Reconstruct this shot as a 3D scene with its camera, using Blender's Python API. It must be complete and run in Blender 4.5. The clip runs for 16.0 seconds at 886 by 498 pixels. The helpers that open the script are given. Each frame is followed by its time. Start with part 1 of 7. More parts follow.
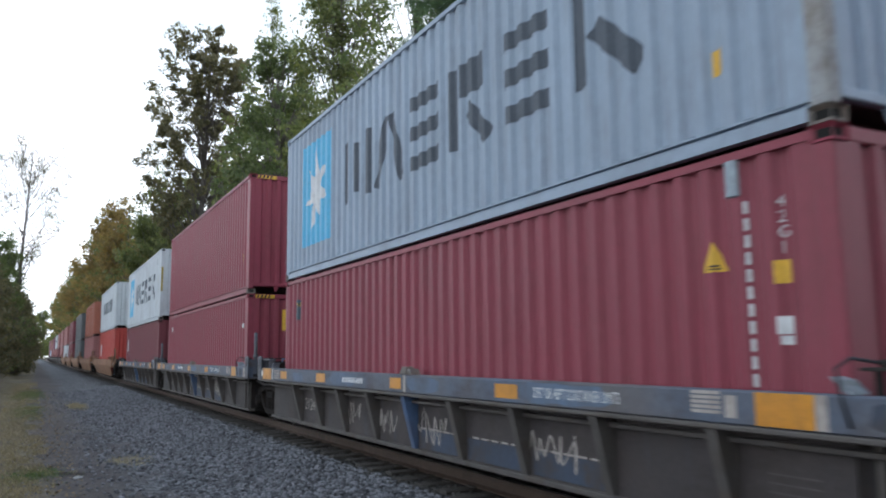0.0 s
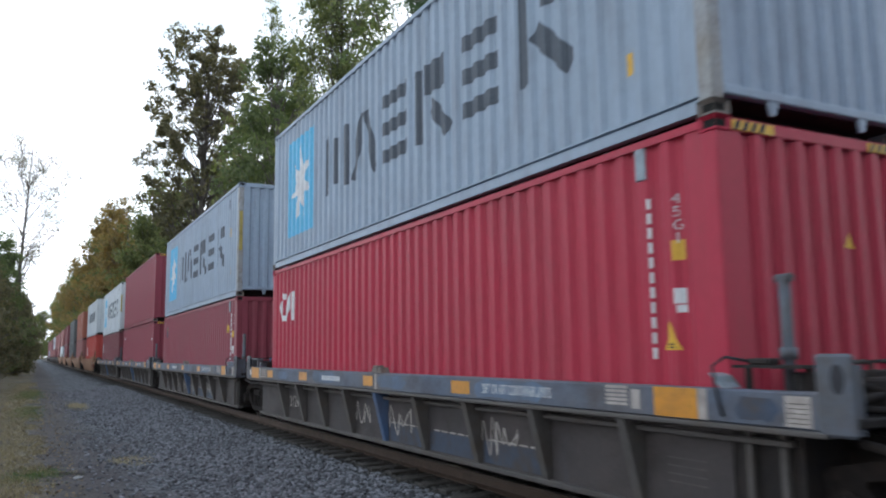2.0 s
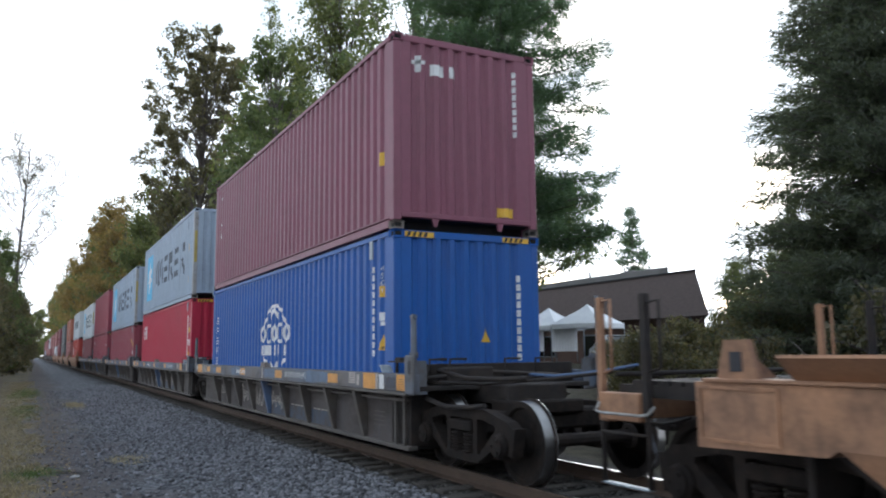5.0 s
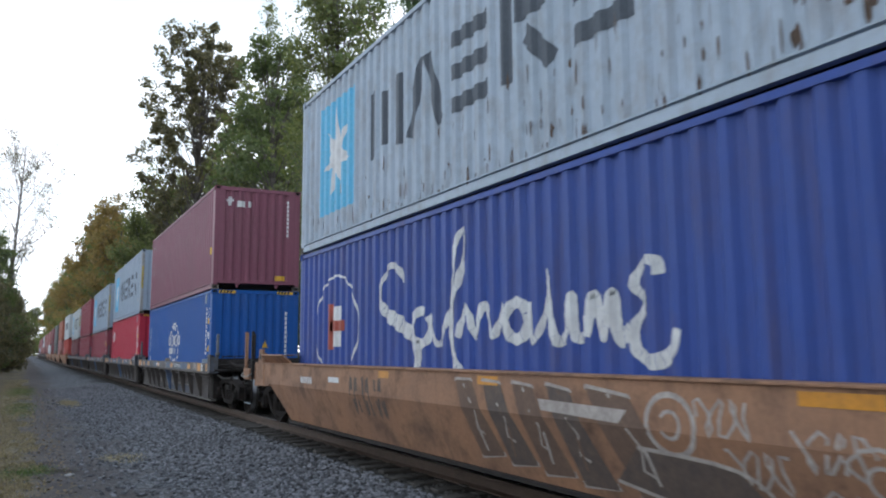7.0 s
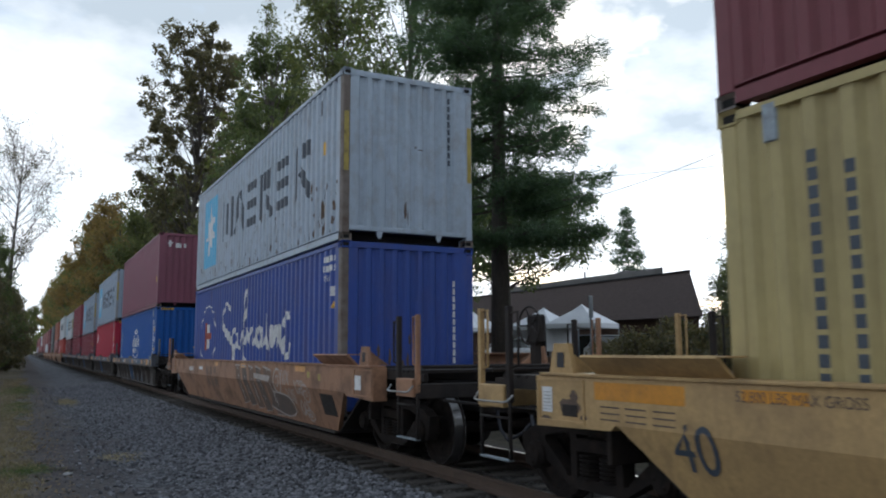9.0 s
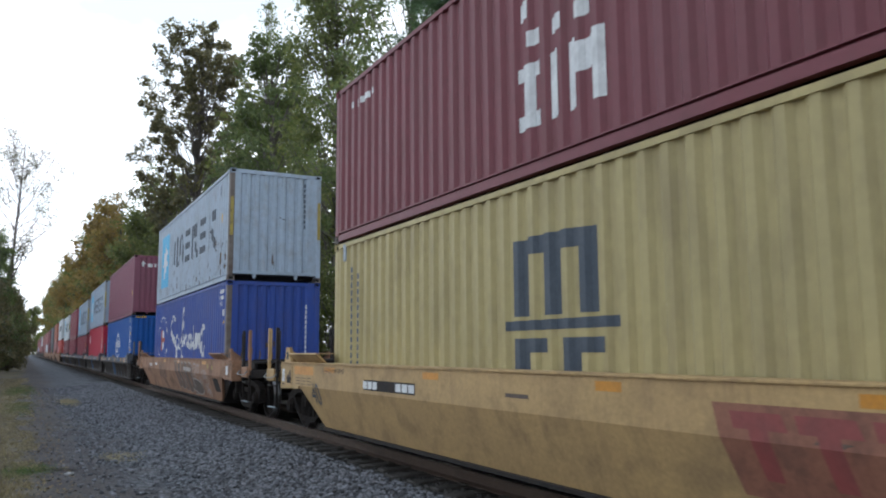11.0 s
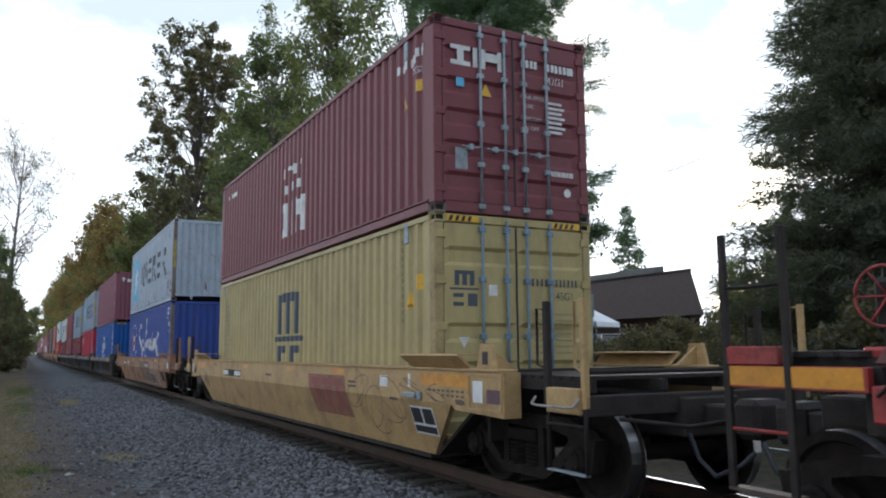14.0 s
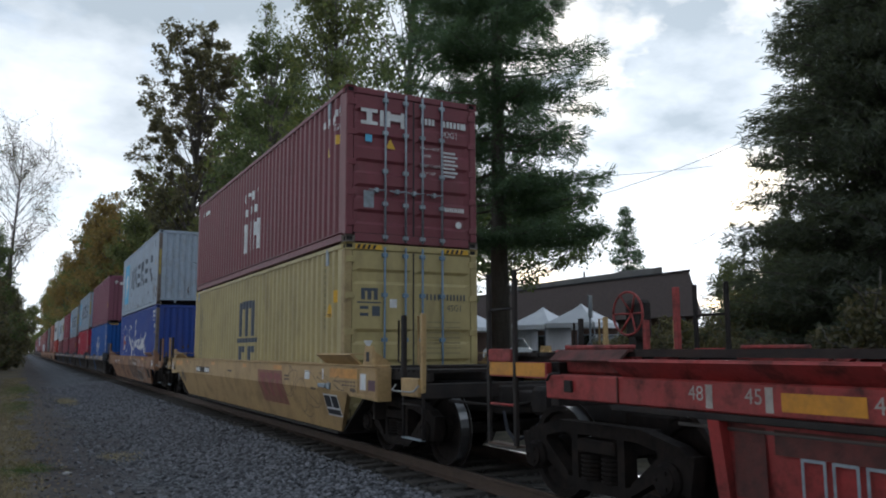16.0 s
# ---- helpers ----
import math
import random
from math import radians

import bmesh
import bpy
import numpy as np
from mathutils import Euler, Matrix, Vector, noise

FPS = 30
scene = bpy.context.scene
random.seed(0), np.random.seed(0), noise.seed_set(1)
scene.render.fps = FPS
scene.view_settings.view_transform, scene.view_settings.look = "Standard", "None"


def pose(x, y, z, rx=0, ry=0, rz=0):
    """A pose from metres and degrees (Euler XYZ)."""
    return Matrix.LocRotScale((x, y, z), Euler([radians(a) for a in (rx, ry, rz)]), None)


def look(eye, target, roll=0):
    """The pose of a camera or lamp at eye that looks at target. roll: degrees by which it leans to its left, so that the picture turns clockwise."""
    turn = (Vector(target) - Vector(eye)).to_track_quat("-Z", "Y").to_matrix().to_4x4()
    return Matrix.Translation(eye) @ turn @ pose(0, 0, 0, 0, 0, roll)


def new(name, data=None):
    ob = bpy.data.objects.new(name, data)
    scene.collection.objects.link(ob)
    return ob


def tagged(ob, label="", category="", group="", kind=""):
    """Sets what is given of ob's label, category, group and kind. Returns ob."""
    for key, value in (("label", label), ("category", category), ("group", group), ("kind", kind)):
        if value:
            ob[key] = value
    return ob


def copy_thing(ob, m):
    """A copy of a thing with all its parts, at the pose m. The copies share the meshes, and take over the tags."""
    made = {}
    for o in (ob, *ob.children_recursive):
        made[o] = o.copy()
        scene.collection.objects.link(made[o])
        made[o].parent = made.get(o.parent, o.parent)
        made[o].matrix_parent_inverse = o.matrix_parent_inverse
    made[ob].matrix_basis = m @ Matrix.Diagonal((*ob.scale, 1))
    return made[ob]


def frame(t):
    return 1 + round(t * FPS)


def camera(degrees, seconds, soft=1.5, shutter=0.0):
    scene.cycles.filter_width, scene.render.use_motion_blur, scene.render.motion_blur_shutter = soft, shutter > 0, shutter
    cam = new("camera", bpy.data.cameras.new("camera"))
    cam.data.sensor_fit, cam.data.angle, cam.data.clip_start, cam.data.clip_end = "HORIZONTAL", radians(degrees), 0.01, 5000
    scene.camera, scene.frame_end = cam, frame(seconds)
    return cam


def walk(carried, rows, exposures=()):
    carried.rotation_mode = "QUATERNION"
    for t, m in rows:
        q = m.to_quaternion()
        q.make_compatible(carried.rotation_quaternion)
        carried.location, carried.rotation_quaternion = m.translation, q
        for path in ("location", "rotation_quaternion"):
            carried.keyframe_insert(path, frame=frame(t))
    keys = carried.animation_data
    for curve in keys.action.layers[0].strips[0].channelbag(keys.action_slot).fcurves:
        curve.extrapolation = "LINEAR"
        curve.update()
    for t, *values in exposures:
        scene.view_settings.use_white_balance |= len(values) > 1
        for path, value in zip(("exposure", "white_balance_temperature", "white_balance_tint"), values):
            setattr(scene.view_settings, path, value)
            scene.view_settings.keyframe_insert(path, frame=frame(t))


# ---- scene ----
# camera: stands beside the track, turns only a little
EYE = Vector((-5.641, 0.0, 1.462))
cam = camera(59.14, 16.0, soft=2.0, shutter=0.2)


def aim(yaw, pitch, roll):
    a, b = radians(yaw), radians(pitch)
    way = Vector((math.sin(a) * math.cos(b), math.cos(a) * math.cos(b), math.sin(b)))
    return look(EYE, EYE + way * 10.0, roll)


TURNS = [(0, 27.56, 7.525, -0.672), (1, 27.557, 7.522, -0.68), (2, 27.582, 7.485, -0.76), (3, 27.61, 7.484, -0.77),
         (4, 27.62, 7.495, -0.67), (6.5, 27.953, 7.444, -0.46), (7, 27.995, 7.448, -0.36), (8, 28.061, 7.45, -0.25),
         (9, 28.08, 7.404, -0.28), (11.5, 28.021, 7.33, -0.44), (12.5, 28.015, 7.365, -0.50), (13.5, 28.015, 7.37, -0.51),
         (14, 28.03, 7.36, -0.46), (14.5, 28.081, 7.37, -0.34), (15, 28.12, 7.365, -0.29), (16, 28.121, 7.367, -0.246)]
EXPOSURES = [(t, e + (-0.02 if e > 0.7 else 0.03), 5900, 10) for t, e in ((0, 0.9), (4, 0.9), (6.3, 0.85), (7.4, 0.86), (8.4, 0.48), (9.2, 0.0), (11.3, 0.83), (12.5, 0.83), (13.6, 0.58), (14.1, 0.42), (14.7, 0.08), (16, -0.15))]
walk(cam, [(t, aim(a, b, c)) for t, a, b, c in TURNS], EXPOSURES)


# ---- the train's way along the track: where the last loaded stack's rear end is at t seconds ----
def train_y(t):
    u = t / 8 - 1
    return -12.9585 + 39.8578 * u - 14.88736 * u ** 2 + 0.458706 * u ** 3 - 0.246006 * u ** 4 - 0.653205 * u ** 5


# ---- world: broken overcast over a clear sky, low sun behind the cloud ----
SUN_YAW, SUN_UP = 43.0, 14.0
world = bpy.data.worlds.new("sky")
scene.world = world
world.use_nodes = True
wt = world.node_tree
for n in list(wt.nodes):
    wt.nodes.remove(n)


def wn(kind, **kw):
    n = wt.nodes.new(kind)
    for k, v in kw.items():
        n.inputs[k].default_value = v
    return n


sky = wn("ShaderNodeTexSky")
sky.sky_type = "NISHITA"
sky.sun_disc = False
sky.sun_elevation = radians(SUN_UP)
sky.sun_rotation = radians(SUN_YAW)
coord = wn("ShaderNodeTexCoord")
sep = wn("ShaderNodeSeparateXYZ")
wt.links.new(coord.outputs["Generated"], sep.inputs[0])
up = wn("ShaderNodeMath")
up.operation = "MAXIMUM"
up.inputs[1].default_value = 0.02
wt.links.new(sep.outputs["Z"], up.inputs[0])
lift = wn("ShaderNodeMath")
lift.operation = "ADD"
lift.inputs[1].default_value = 0.25
wt.links.new(up.outputs[0], lift.inputs[0])
flat = wn("ShaderNodeVectorMath")
flat.operation = "DIVIDE"
wt.links.new(coord.outputs["Generated"], flat.inputs[0])
wt.links.new(lift.outputs[0], flat.inputs[1])
big = wn("ShaderNodeTexNoise", Scale=1.7, Detail=7.0, Roughness=0.55)
wt.links.new(flat.outputs[0], big.inputs["Vector"])
cover = wn("ShaderNodeMapRange")
cover.inputs["From Min"].default_value, cover.inputs["From Max"].default_value = 0.24, 0.46
wt.links.new(big.outputs["Fac"], cover.inputs["Value"])
tone = wn("ShaderNodeTexNoise", Scale=2.6, Detail=6.0, Roughness=0.55)
drift = wn("ShaderNodeMapping", Location=(5.5, -2.2, 1.9))
wt.links.new(flat.outputs[0], drift.inputs["Vector"])
wt.links.new(drift.outputs[0], tone.inputs["Vector"])
grey = wn("ShaderNodeMapRange")
grey.inputs["From Min"].default_value, grey.inputs["From Max"].default_value = 0.34, 0.72
grey.inputs["To Min"].default_value, grey.inputs["To Max"].default_value = 1.0, 0.0
rise = wn("ShaderNodeMath")
rise.operation = "MULTIPLY_ADD"
rise.inputs[1].default_value, rise.inputs[2].default_value = 1.15, -0.29
wt.links.new(up.outputs[0], rise.inputs[0])
layer = wn("ShaderNodeMath")
layer.operation = "ADD"
wt.links.new(tone.outputs["Fac"], layer.inputs[0])
wt.links.new(rise.outputs[0], layer.inputs[1])
wt.links.new(layer.outputs[0], grey.inputs["Value"])
cloud = wn("ShaderNodeMix")
cloud.data_type = "RGBA"
cloud.inputs[6].default_value = (0.60, 0.66, 0.69, 1)
cloud.inputs[7].default_value = (1.4, 1.4, 1.38, 1)
wt.links.new(grey.outputs[0], cloud.inputs[0])
# brighter towards the hidden sun
sunway = Vector((math.sin(radians(SUN_YAW)) * math.cos(radians(SUN_UP)), math.cos(radians(SUN_YAW)) * math.cos(radians(SUN_UP)), math.sin(radians(SUN_UP))))
dot = wn("ShaderNodeVectorMath")
dot.operation = "DOT_PRODUCT"
dot.inputs[1].default_value = sunway
wt.links.new(coord.outputs["Generated"], dot.inputs[0])
halo = wn("ShaderNodeMapRange")
halo.inputs["From Min"].default_value, halo.inputs["From Max"].default_value = 0.96, 1.0
halo.inputs["To Min"].default_value, halo.inputs["To Max"].default_value = 1.0, 1.15
wt.links.new(dot.outputs["Value"], halo.inputs["Value"])
bright = wn("ShaderNodeVectorMath")
bright.operation = "SCALE"
wt.links.new(cloud.outputs[2], bright.inputs[0])
wt.links.new(halo.outputs[0], bright.inputs["Scale"])
blue = wn("ShaderNodeVectorMath")
blue.operation = "SCALE"
blue.inputs["Scale"].default_value = 0.22
wt.links.new(sky.outputs[0], blue.inputs[0])
both = wn("ShaderNodeMix")
both.data_type = "RGBA"
wt.links.new(cover.outputs[0], both.inputs[0])
wt.links.new(blue.outputs[0], both.inputs[6])
wt.links.new(bright.outputs[0], both.inputs[7])
bg = wn("ShaderNodeBackground", Strength=1.0)
wt.links.new(both.outputs[2], bg.inputs[0])
wo = wn("ShaderNodeOutputWorld")
wt.links.new(bg.outputs[0], wo.inputs[0])

sun = new("sun", bpy.data.lights.new("sun", "SUN"))
sun.data.energy, sun.data.angle, sun.data.color = 0.7, radians(25), (1.0, 0.95, 0.88)
sun.matrix_basis = look(sunway * 100, (0, 0, 0))


# ---- materials ----
def mat(name, col, col2=None, rough=0.6, metal=0.0, scale=3.0, stretch=(1, 1, 1), grime=None, gcol=(0.09, 0.06, 0.04), gscale=1.5,
        gstretch=(1, 1, 1), bump=0.1, bscale=40.0, spec=0.5, fine=0.12, island=False, translucent=0.0, streak=0.0, scol=(0.10, 0.05, 0.03)):
    """A worn surface: two tones by noise, grime patches by a second noise, fine speckle and relief."""
    m = bpy.data.materials.new(name)
    m.use_nodes = True
    t = m.node_tree
    b = t.nodes["Principled BSDF"]
    L = t.links.new
    tc, info = t.nodes.new("ShaderNodeTexCoord"), t.nodes.new("ShaderNodeObjectInfo")
    add = t.nodes.new("ShaderNodeVectorMath")
    add.operation = "MULTIPLY_ADD"
    add.inputs[1].default_value = (1, 1, 1)
    rnd = t.nodes.new("ShaderNodeMath")
    rnd.operation = "MULTIPLY"
    rnd.inputs[1].default_value = 37.0
    L(info.outputs["Random"], rnd.inputs[0])
    L(tc.outputs["Object"], add.inputs[0])
    L(rnd.outputs[0], add.inputs[2])

    def noise_at(sc, st, detail=5.0, ro=0.6):
        mp = t.nodes.new("ShaderNodeMapping")
        mp.inputs["Scale"].default_value = st
        L(add.outputs[0], mp.inputs["Vector"])
        n = t.nodes.new("ShaderNodeTexNoise")
        n.inputs["Scale"].default_value, n.inputs["Detail"].default_value, n.inputs["Roughness"].default_value = sc, detail, ro
        L(mp.outputs[0], n.inputs["Vector"])
        return n.outputs["Fac"]

    def ranged(v, a, c, lo=0.0, hi=1.0):
        r = t.nodes.new("ShaderNodeMapRange")
        for k, q in zip(("From Min", "From Max", "To Min", "To Max"), (a, c, lo, hi)):
            r.inputs[k].default_value = q
        L(v, r.inputs["Value"])
        return r.outputs[0]

    def mix(f, a, c, mode="MIX"):
        x = t.nodes.new("ShaderNodeMix")
        x.data_type, x.blend_type = "RGBA", mode
        for s, v in ((0, f), (6, a), (7, c)):
            if isinstance(v, (tuple, list)):
                x.inputs[s].default_value = (*v, 1)
            elif isinstance(v, float):
                x.inputs[s].default_value = v
            else:
                L(v, x.inputs[s])
        return x.outputs[2]

    col2 = col2 or tuple(c * 0.75 for c in col)
    if island:
        geo = t.nodes.new("ShaderNodeNewGeometry")
        f = geo.outputs["Random Per Island"]
    else:
        f = ranged(noise_at(scale, stretch), 0.32, 0.68)
    c = mix(f, col, col2)
    if fine:
        c = mix(1.0, c, mix(ranged(noise_at(bscale * 0.6, (1, 1, 1), 3.0), 0.3, 0.7), (1 - fine,) * 3, (1 + fine,) * 3), "MULTIPLY")
    rg = rough
    if streak:
        s = ranged(noise_at(5.0, (1, 1, 0.12), 6.0, 0.65), 0.56, 0.74, 0.0, streak)
        c = mix(s, c, scol)
    if grime:
        g = ranged(noise_at(gscale, gstretch, 7.0, 0.68), 0.48, 0.70, 0.0, grime)
        c = mix(g, c, gcol)
        rg = ranged(g, 0.0, 1.0, rough, min(0.95, rough + 0.3))
    L(c, b.inputs["Base Color"])
    if isinstance(rg, float) or isinstance(rg, int):
        b.inputs["Roughness"].default_value = rg
    else:
        L(rg, b.inputs["Roughness"])
    b.inputs["Metallic"].default_value = metal
    b.inputs["Specular IOR Level"].default_value = spec
    if bump:
        bp = t.nodes.new("ShaderNodeBump")
        bp.inputs["Strength"].default_value, bp.inputs["Distance"].default_value = bump, 0.02
        L(noise_at(bscale, (1, 1, 1), 4.0), bp.inputs["Height"])
        L(bp.outputs[0], b.inputs["Normal"])
    if translucent:
        tr = t.nodes.new("ShaderNodeBsdfTranslucent")
        L(mix(1.0, c, (1.3, 1.35, 0.75), "MULTIPLY"), tr.inputs["Color"])
        ms = t.nodes.new("ShaderNodeMixShader")
        ms.inputs[0].default_value = translucent
        L(b.outputs[0], ms.inputs[1])
        L(tr.outputs[0], ms.inputs[2])
        L(ms.outputs[0], t.nodes["Material Output"].inputs["Surface"])
    return m


def paint_mat(name, col, wear=0.25, streak=0.25, rough=0.5):
    return mat(name, col, tuple(min(1, c * 0.86 + 0.012) for c in col), rough=rough, scale=0.8, stretch=(1, 1, 0.5), grime=wear, gscale=2.2,
               gstretch=(1, 1, 0.35), gcol=(0.12, 0.085, 0.07), bump=0.08, bscale=14.0, fine=0.05, streak=streak, spec=0.36)


M_GREY = paint_mat("container grey paint", (0.315, 0.385, 0.485), 0.2, 0.16)
M_GREYRUST = mat("rusty pale grey paint", (0.385, 0.455, 0.555), (0.33, 0.395, 0.48), rough=0.55, scale=0.8, stretch=(1, 1, 0.5), grime=0.42, gscale=4.5, gstretch=(1, 1, 0.6), gcol=(0.24, 0.20, 0.17), bump=0.08, bscale=14.0, fine=0.06, streak=0.25, scol=(0.17, 0.13, 0.10))
M_RUST = mat("flaking rust", (0.085, 0.06, 0.048), (0.15, 0.105, 0.08), rough=0.9, scale=9, bump=0.4)
M_POSTRUST = mat("rusty grey corner steel", (0.20, 0.175, 0.16), (0.13, 0.10, 0.088), rough=0.75, scale=3, grime=0.6, gscale=5, bump=0.25)
M_DULLYELLOW = mat("scuffed yellow stripe", (0.44, 0.34, 0.07), (0.34, 0.27, 0.08), rough=0.6, scale=6, grime=0.6, gscale=7, bump=0.05)
M_MAROON = paint_mat("maroon paint", (0.185, 0.045, 0.06), 0.2, 0.1)
M_MAROON2 = paint_mat("faded maroon paint", (0.225, 0.073, 0.113), 0.18, 0.1)
M_MAROON3 = paint_mat("deep red maroon paint", (0.26, 0.044, 0.07), 0.16, 0.1)
M_CRIMSON = paint_mat("crimson paint", (0.43, 0.019, 0.054), 0.15, 0.08)
M_BLUE = paint_mat("bright blue paint", (0.005, 0.085, 0.35), 0.1, 0.06)
M_NAVY = paint_mat("violet blue paint", (0.028, 0.07, 0.32), 0.3, 0.25)
M_OCHRE = paint_mat("mustard yellow paint", (0.44, 0.36, 0.165), 0.3, 0.2)
# M_ORANGE, M_RED and M_PINK are paled: distance haze put into the colour
M_ORANGE = paint_mat("red orange paint", (0.36, 0.12, 0.08), 0.2, 0.1)
M_DARKGREY = paint_mat("dark grey paint", (0.12, 0.13, 0.14), 0.2, 0.1)
M_RED = paint_mat("bright red paint", (0.45, 0.06, 0.05), 0.2, 0.1)
M_PINK = paint_mat("red paint paled by haze", (0.34, 0.14, 0.14), 0.2, 0.1)
M_WHITEBOX = paint_mat("white grey paint", (0.58, 0.62, 0.66), 0.2, 0.1)
M_WHITE = mat("white marking", (0.72, 0.73, 0.74), (0.6, 0.6, 0.62), rough=0.55, grime=0.3, gscale=6, gcol=(0.3, 0.3, 0.3), bump=0.03)
M_SLATE = mat("slate marking", (0.045, 0.06, 0.085), (0.06, 0.075, 0.10), rough=0.55, bump=0.03)
M_BLACK = mat("black marking", (0.012, 0.013, 0.02), (0.02, 0.02, 0.028), rough=0.6, bump=0.03)
M_SKYBLUE = mat("light blue marking", (0.10, 0.42, 0.68), (0.12, 0.45, 0.68), rough=0.5, bump=0.03)
M_YELLOW = mat("yellow sticker", (0.72, 0.42, 0.03), (0.62, 0.36, 0.03), rough=0.5, bump=0.03)
M_AMBER = mat("amber reflector", (0.62, 0.27, 0.02), (0.52, 0.22, 0.02), rough=0.35, grime=0.35, gscale=5, bump=0.03)
M_REDMARK = mat("red marking", (0.42, 0.09, 0.06), rough=0.55, bump=0.03)
M_CASTING = mat("worn casting steel", (0.165, 0.155, 0.15), (0.18, 0.14, 0.115), rough=0.7, scale=12, grime=0.5, gscale=9, bump=0.3)
M_DARK = mat("grimy black steel", (0.019, 0.017, 0.018), (0.034, 0.028, 0.026), spec=0.25, rough=0.72, scale=5, grime=0.5, gscale=4, gcol=(0.055, 0.038, 0.03), bump=0.3, bscale=30)
M_TRUCK = mat("rail-dust brown steel", (0.013, 0.011, 0.011), (0.024, 0.019, 0.017), spec=0.15, rough=0.85, scale=6, grime=0.6, gscale=5, gcol=(0.042, 0.03, 0.024), bump=0.4, bscale=25)
M_WHEEL = mat("polished wheel steel", (0.30, 0.30, 0.31), (0.22, 0.21, 0.21), rough=0.35, metal=1.0, bump=0.05)
M_GALV = mat("galvanised rod", (0.32, 0.37, 0.42), (0.24, 0.28, 0.32), rough=0.5, metal=0.3, scale=9, grime=0.4, gscale=8, bump=0.1)
M_ROD = mat("blue grey lock rod", (0.17, 0.25, 0.34), (0.13, 0.2, 0.28), rough=0.5, scale=9, grime=0.3, gscale=8, bump=0.1)
M_CARGREY = mat("weathered grey side sheet", (0.048, 0.041, 0.043), (0.072, 0.057, 0.054), rough=0.7, scale=1.3, grime=0.7, gscale=1.6, gstretch=(1, 0.5, 1), gcol=(0.034, 0.026, 0.022), bump=0.2, streak=0.3, scol=(0.06, 0.075, 0.11))
M_SILL = mat("grimy grey sill", (0.125, 0.11, 0.108), (0.085, 0.115, 0.175), rough=0.62, scale=0.55, stretch=(1, 1, 1), grime=0.8, gscale=1.6, gstretch=(1, 0.6, 1), gcol=(0.07, 0.054, 0.046), bump=0.2)
M_CHALK = mat("chalky light blue patch paint", (0.11, 0.165, 0.26), (0.10, 0.125, 0.175), rough=0.65, scale=2.5, grime=0.5, gscale=3, gcol=(0.08, 0.07, 0.065), bump=0.1)
M_BRACKET = mat("scuffed blue grey plate", (0.10, 0.115, 0.15), (0.085, 0.082, 0.085), rough=0.6, scale=5, grime=0.5, gscale=6, bump=0.15)
M_BLUEDIRT = mat("dirty blue paint band", (0.05, 0.07, 0.115), (0.05, 0.052, 0.065), rough=0.7, scale=3, grime=0.6, gscale=3, bump=0.1)
M_RIB = mat("grey rib steel", (0.075, 0.066, 0.063), (0.105, 0.092, 0.086), rough=0.7, scale=2, grime=0.5, gscale=3, bump=0.2)
M_RIBBLUE = mat("blue rib steel", (0.07, 0.125, 0.25), (0.09, 0.135, 0.24), rough=0.6, scale=2, grime=0.45, gscale=3, bump=0.2)
M_TAN = mat("tan car paint", (0.47, 0.31, 0.132), (0.39, 0.255, 0.115), rough=0.6, scale=0.8, grime=0.5, gscale=2.3, gcol=(0.15, 0.095, 0.06), bump=0.12, streak=0.5, scol=(0.22, 0.13, 0.07))
M_BROWN = mat("dirty orange brown car paint", (0.36, 0.185, 0.10), (0.26, 0.14, 0.085), rough=0.65, scale=1.1, grime=0.75, gscale=1.9, gcol=(0.065, 0.045, 0.036), bump=0.12, streak=0.5, scol=(0.09, 0.055, 0.04))
M_CARRED = mat("chalky red car paint", (0.36, 0.036, 0.034), (0.25, 0.04, 0.038), rough=0.55, scale=1.6, grime=1.0, gscale=3.4, gcol=(0.034, 0.017, 0.015), bump=0.15, streak=0.5, scol=(0.12, 0.022, 0.02))
M_OXBLOOD = mat("scraped dark red paint", (0.14, 0.03, 0.026), (0.06, 0.022, 0.018), rough=0.7, scale=5, grime=0.7, gscale=6, gcol=(0.03, 0.02, 0.018), bump=0.2)
M_GRAFF_W = mat("white spray paint", (0.46, 0.41, 0.38), (0.29, 0.25, 0.23), rough=0.7, scale=9, bump=0.02)
M_GRAFF_D = mat("dark spray paint", (0.085, 0.066, 0.06), (0.13, 0.092, 0.072), rough=0.7, scale=9, bump=0.02)
M_PATCH = mat("oxide patch paint", (0.13, 0.065, 0.085), (0.10, 0.05, 0.07), rough=0.65, bump=0.05)
M_FADEPATCH = mat("faded brick red patch paint", (0.27, 0.115, 0.07), (0.21, 0.085, 0.058), rough=0.65, scale=4, grime=0.4, gscale=4, bump=0.05)
M_PATCHRED = mat("faded red stencil", (0.26, 0.06, 0.055), (0.20, 0.055, 0.05), rough=0.6, scale=6, bump=0.03)
M_RAIL = mat("rusty rail", (0.085, 0.06, 0.048), (0.12, 0.08, 0.06), rough=0.6, metal=0.4, scale=5, bump=0.2)
M_RAILTOP = mat("shiny rail head", (0.36, 0.35, 0.34), rough=0.3, metal=1.0, scale=4, bump=0.05)
M_TIE = mat("weathered sleeper wood", (0.042, 0.036, 0.032), (0.07, 0.06, 0.052), rough=0.9, scale=4, stretch=(0.25, 3, 3), grime=0.7, gscale=5, gcol=(0.03, 0.026, 0.023), bump=0.5, bscale=20)
M_STONE = mat("ballast stone", (0.034, 0.034, 0.039), (0.222, 0.222, 0.246), rough=0.85, island=True, fine=0.3, bump=0.4, bscale=60)
M_CRIB = mat("dark track bed ballast stone", (0.022, 0.020, 0.019), (0.075, 0.068, 0.062), rough=0.85, island=True, fine=0.3, bump=0.4, bscale=60)
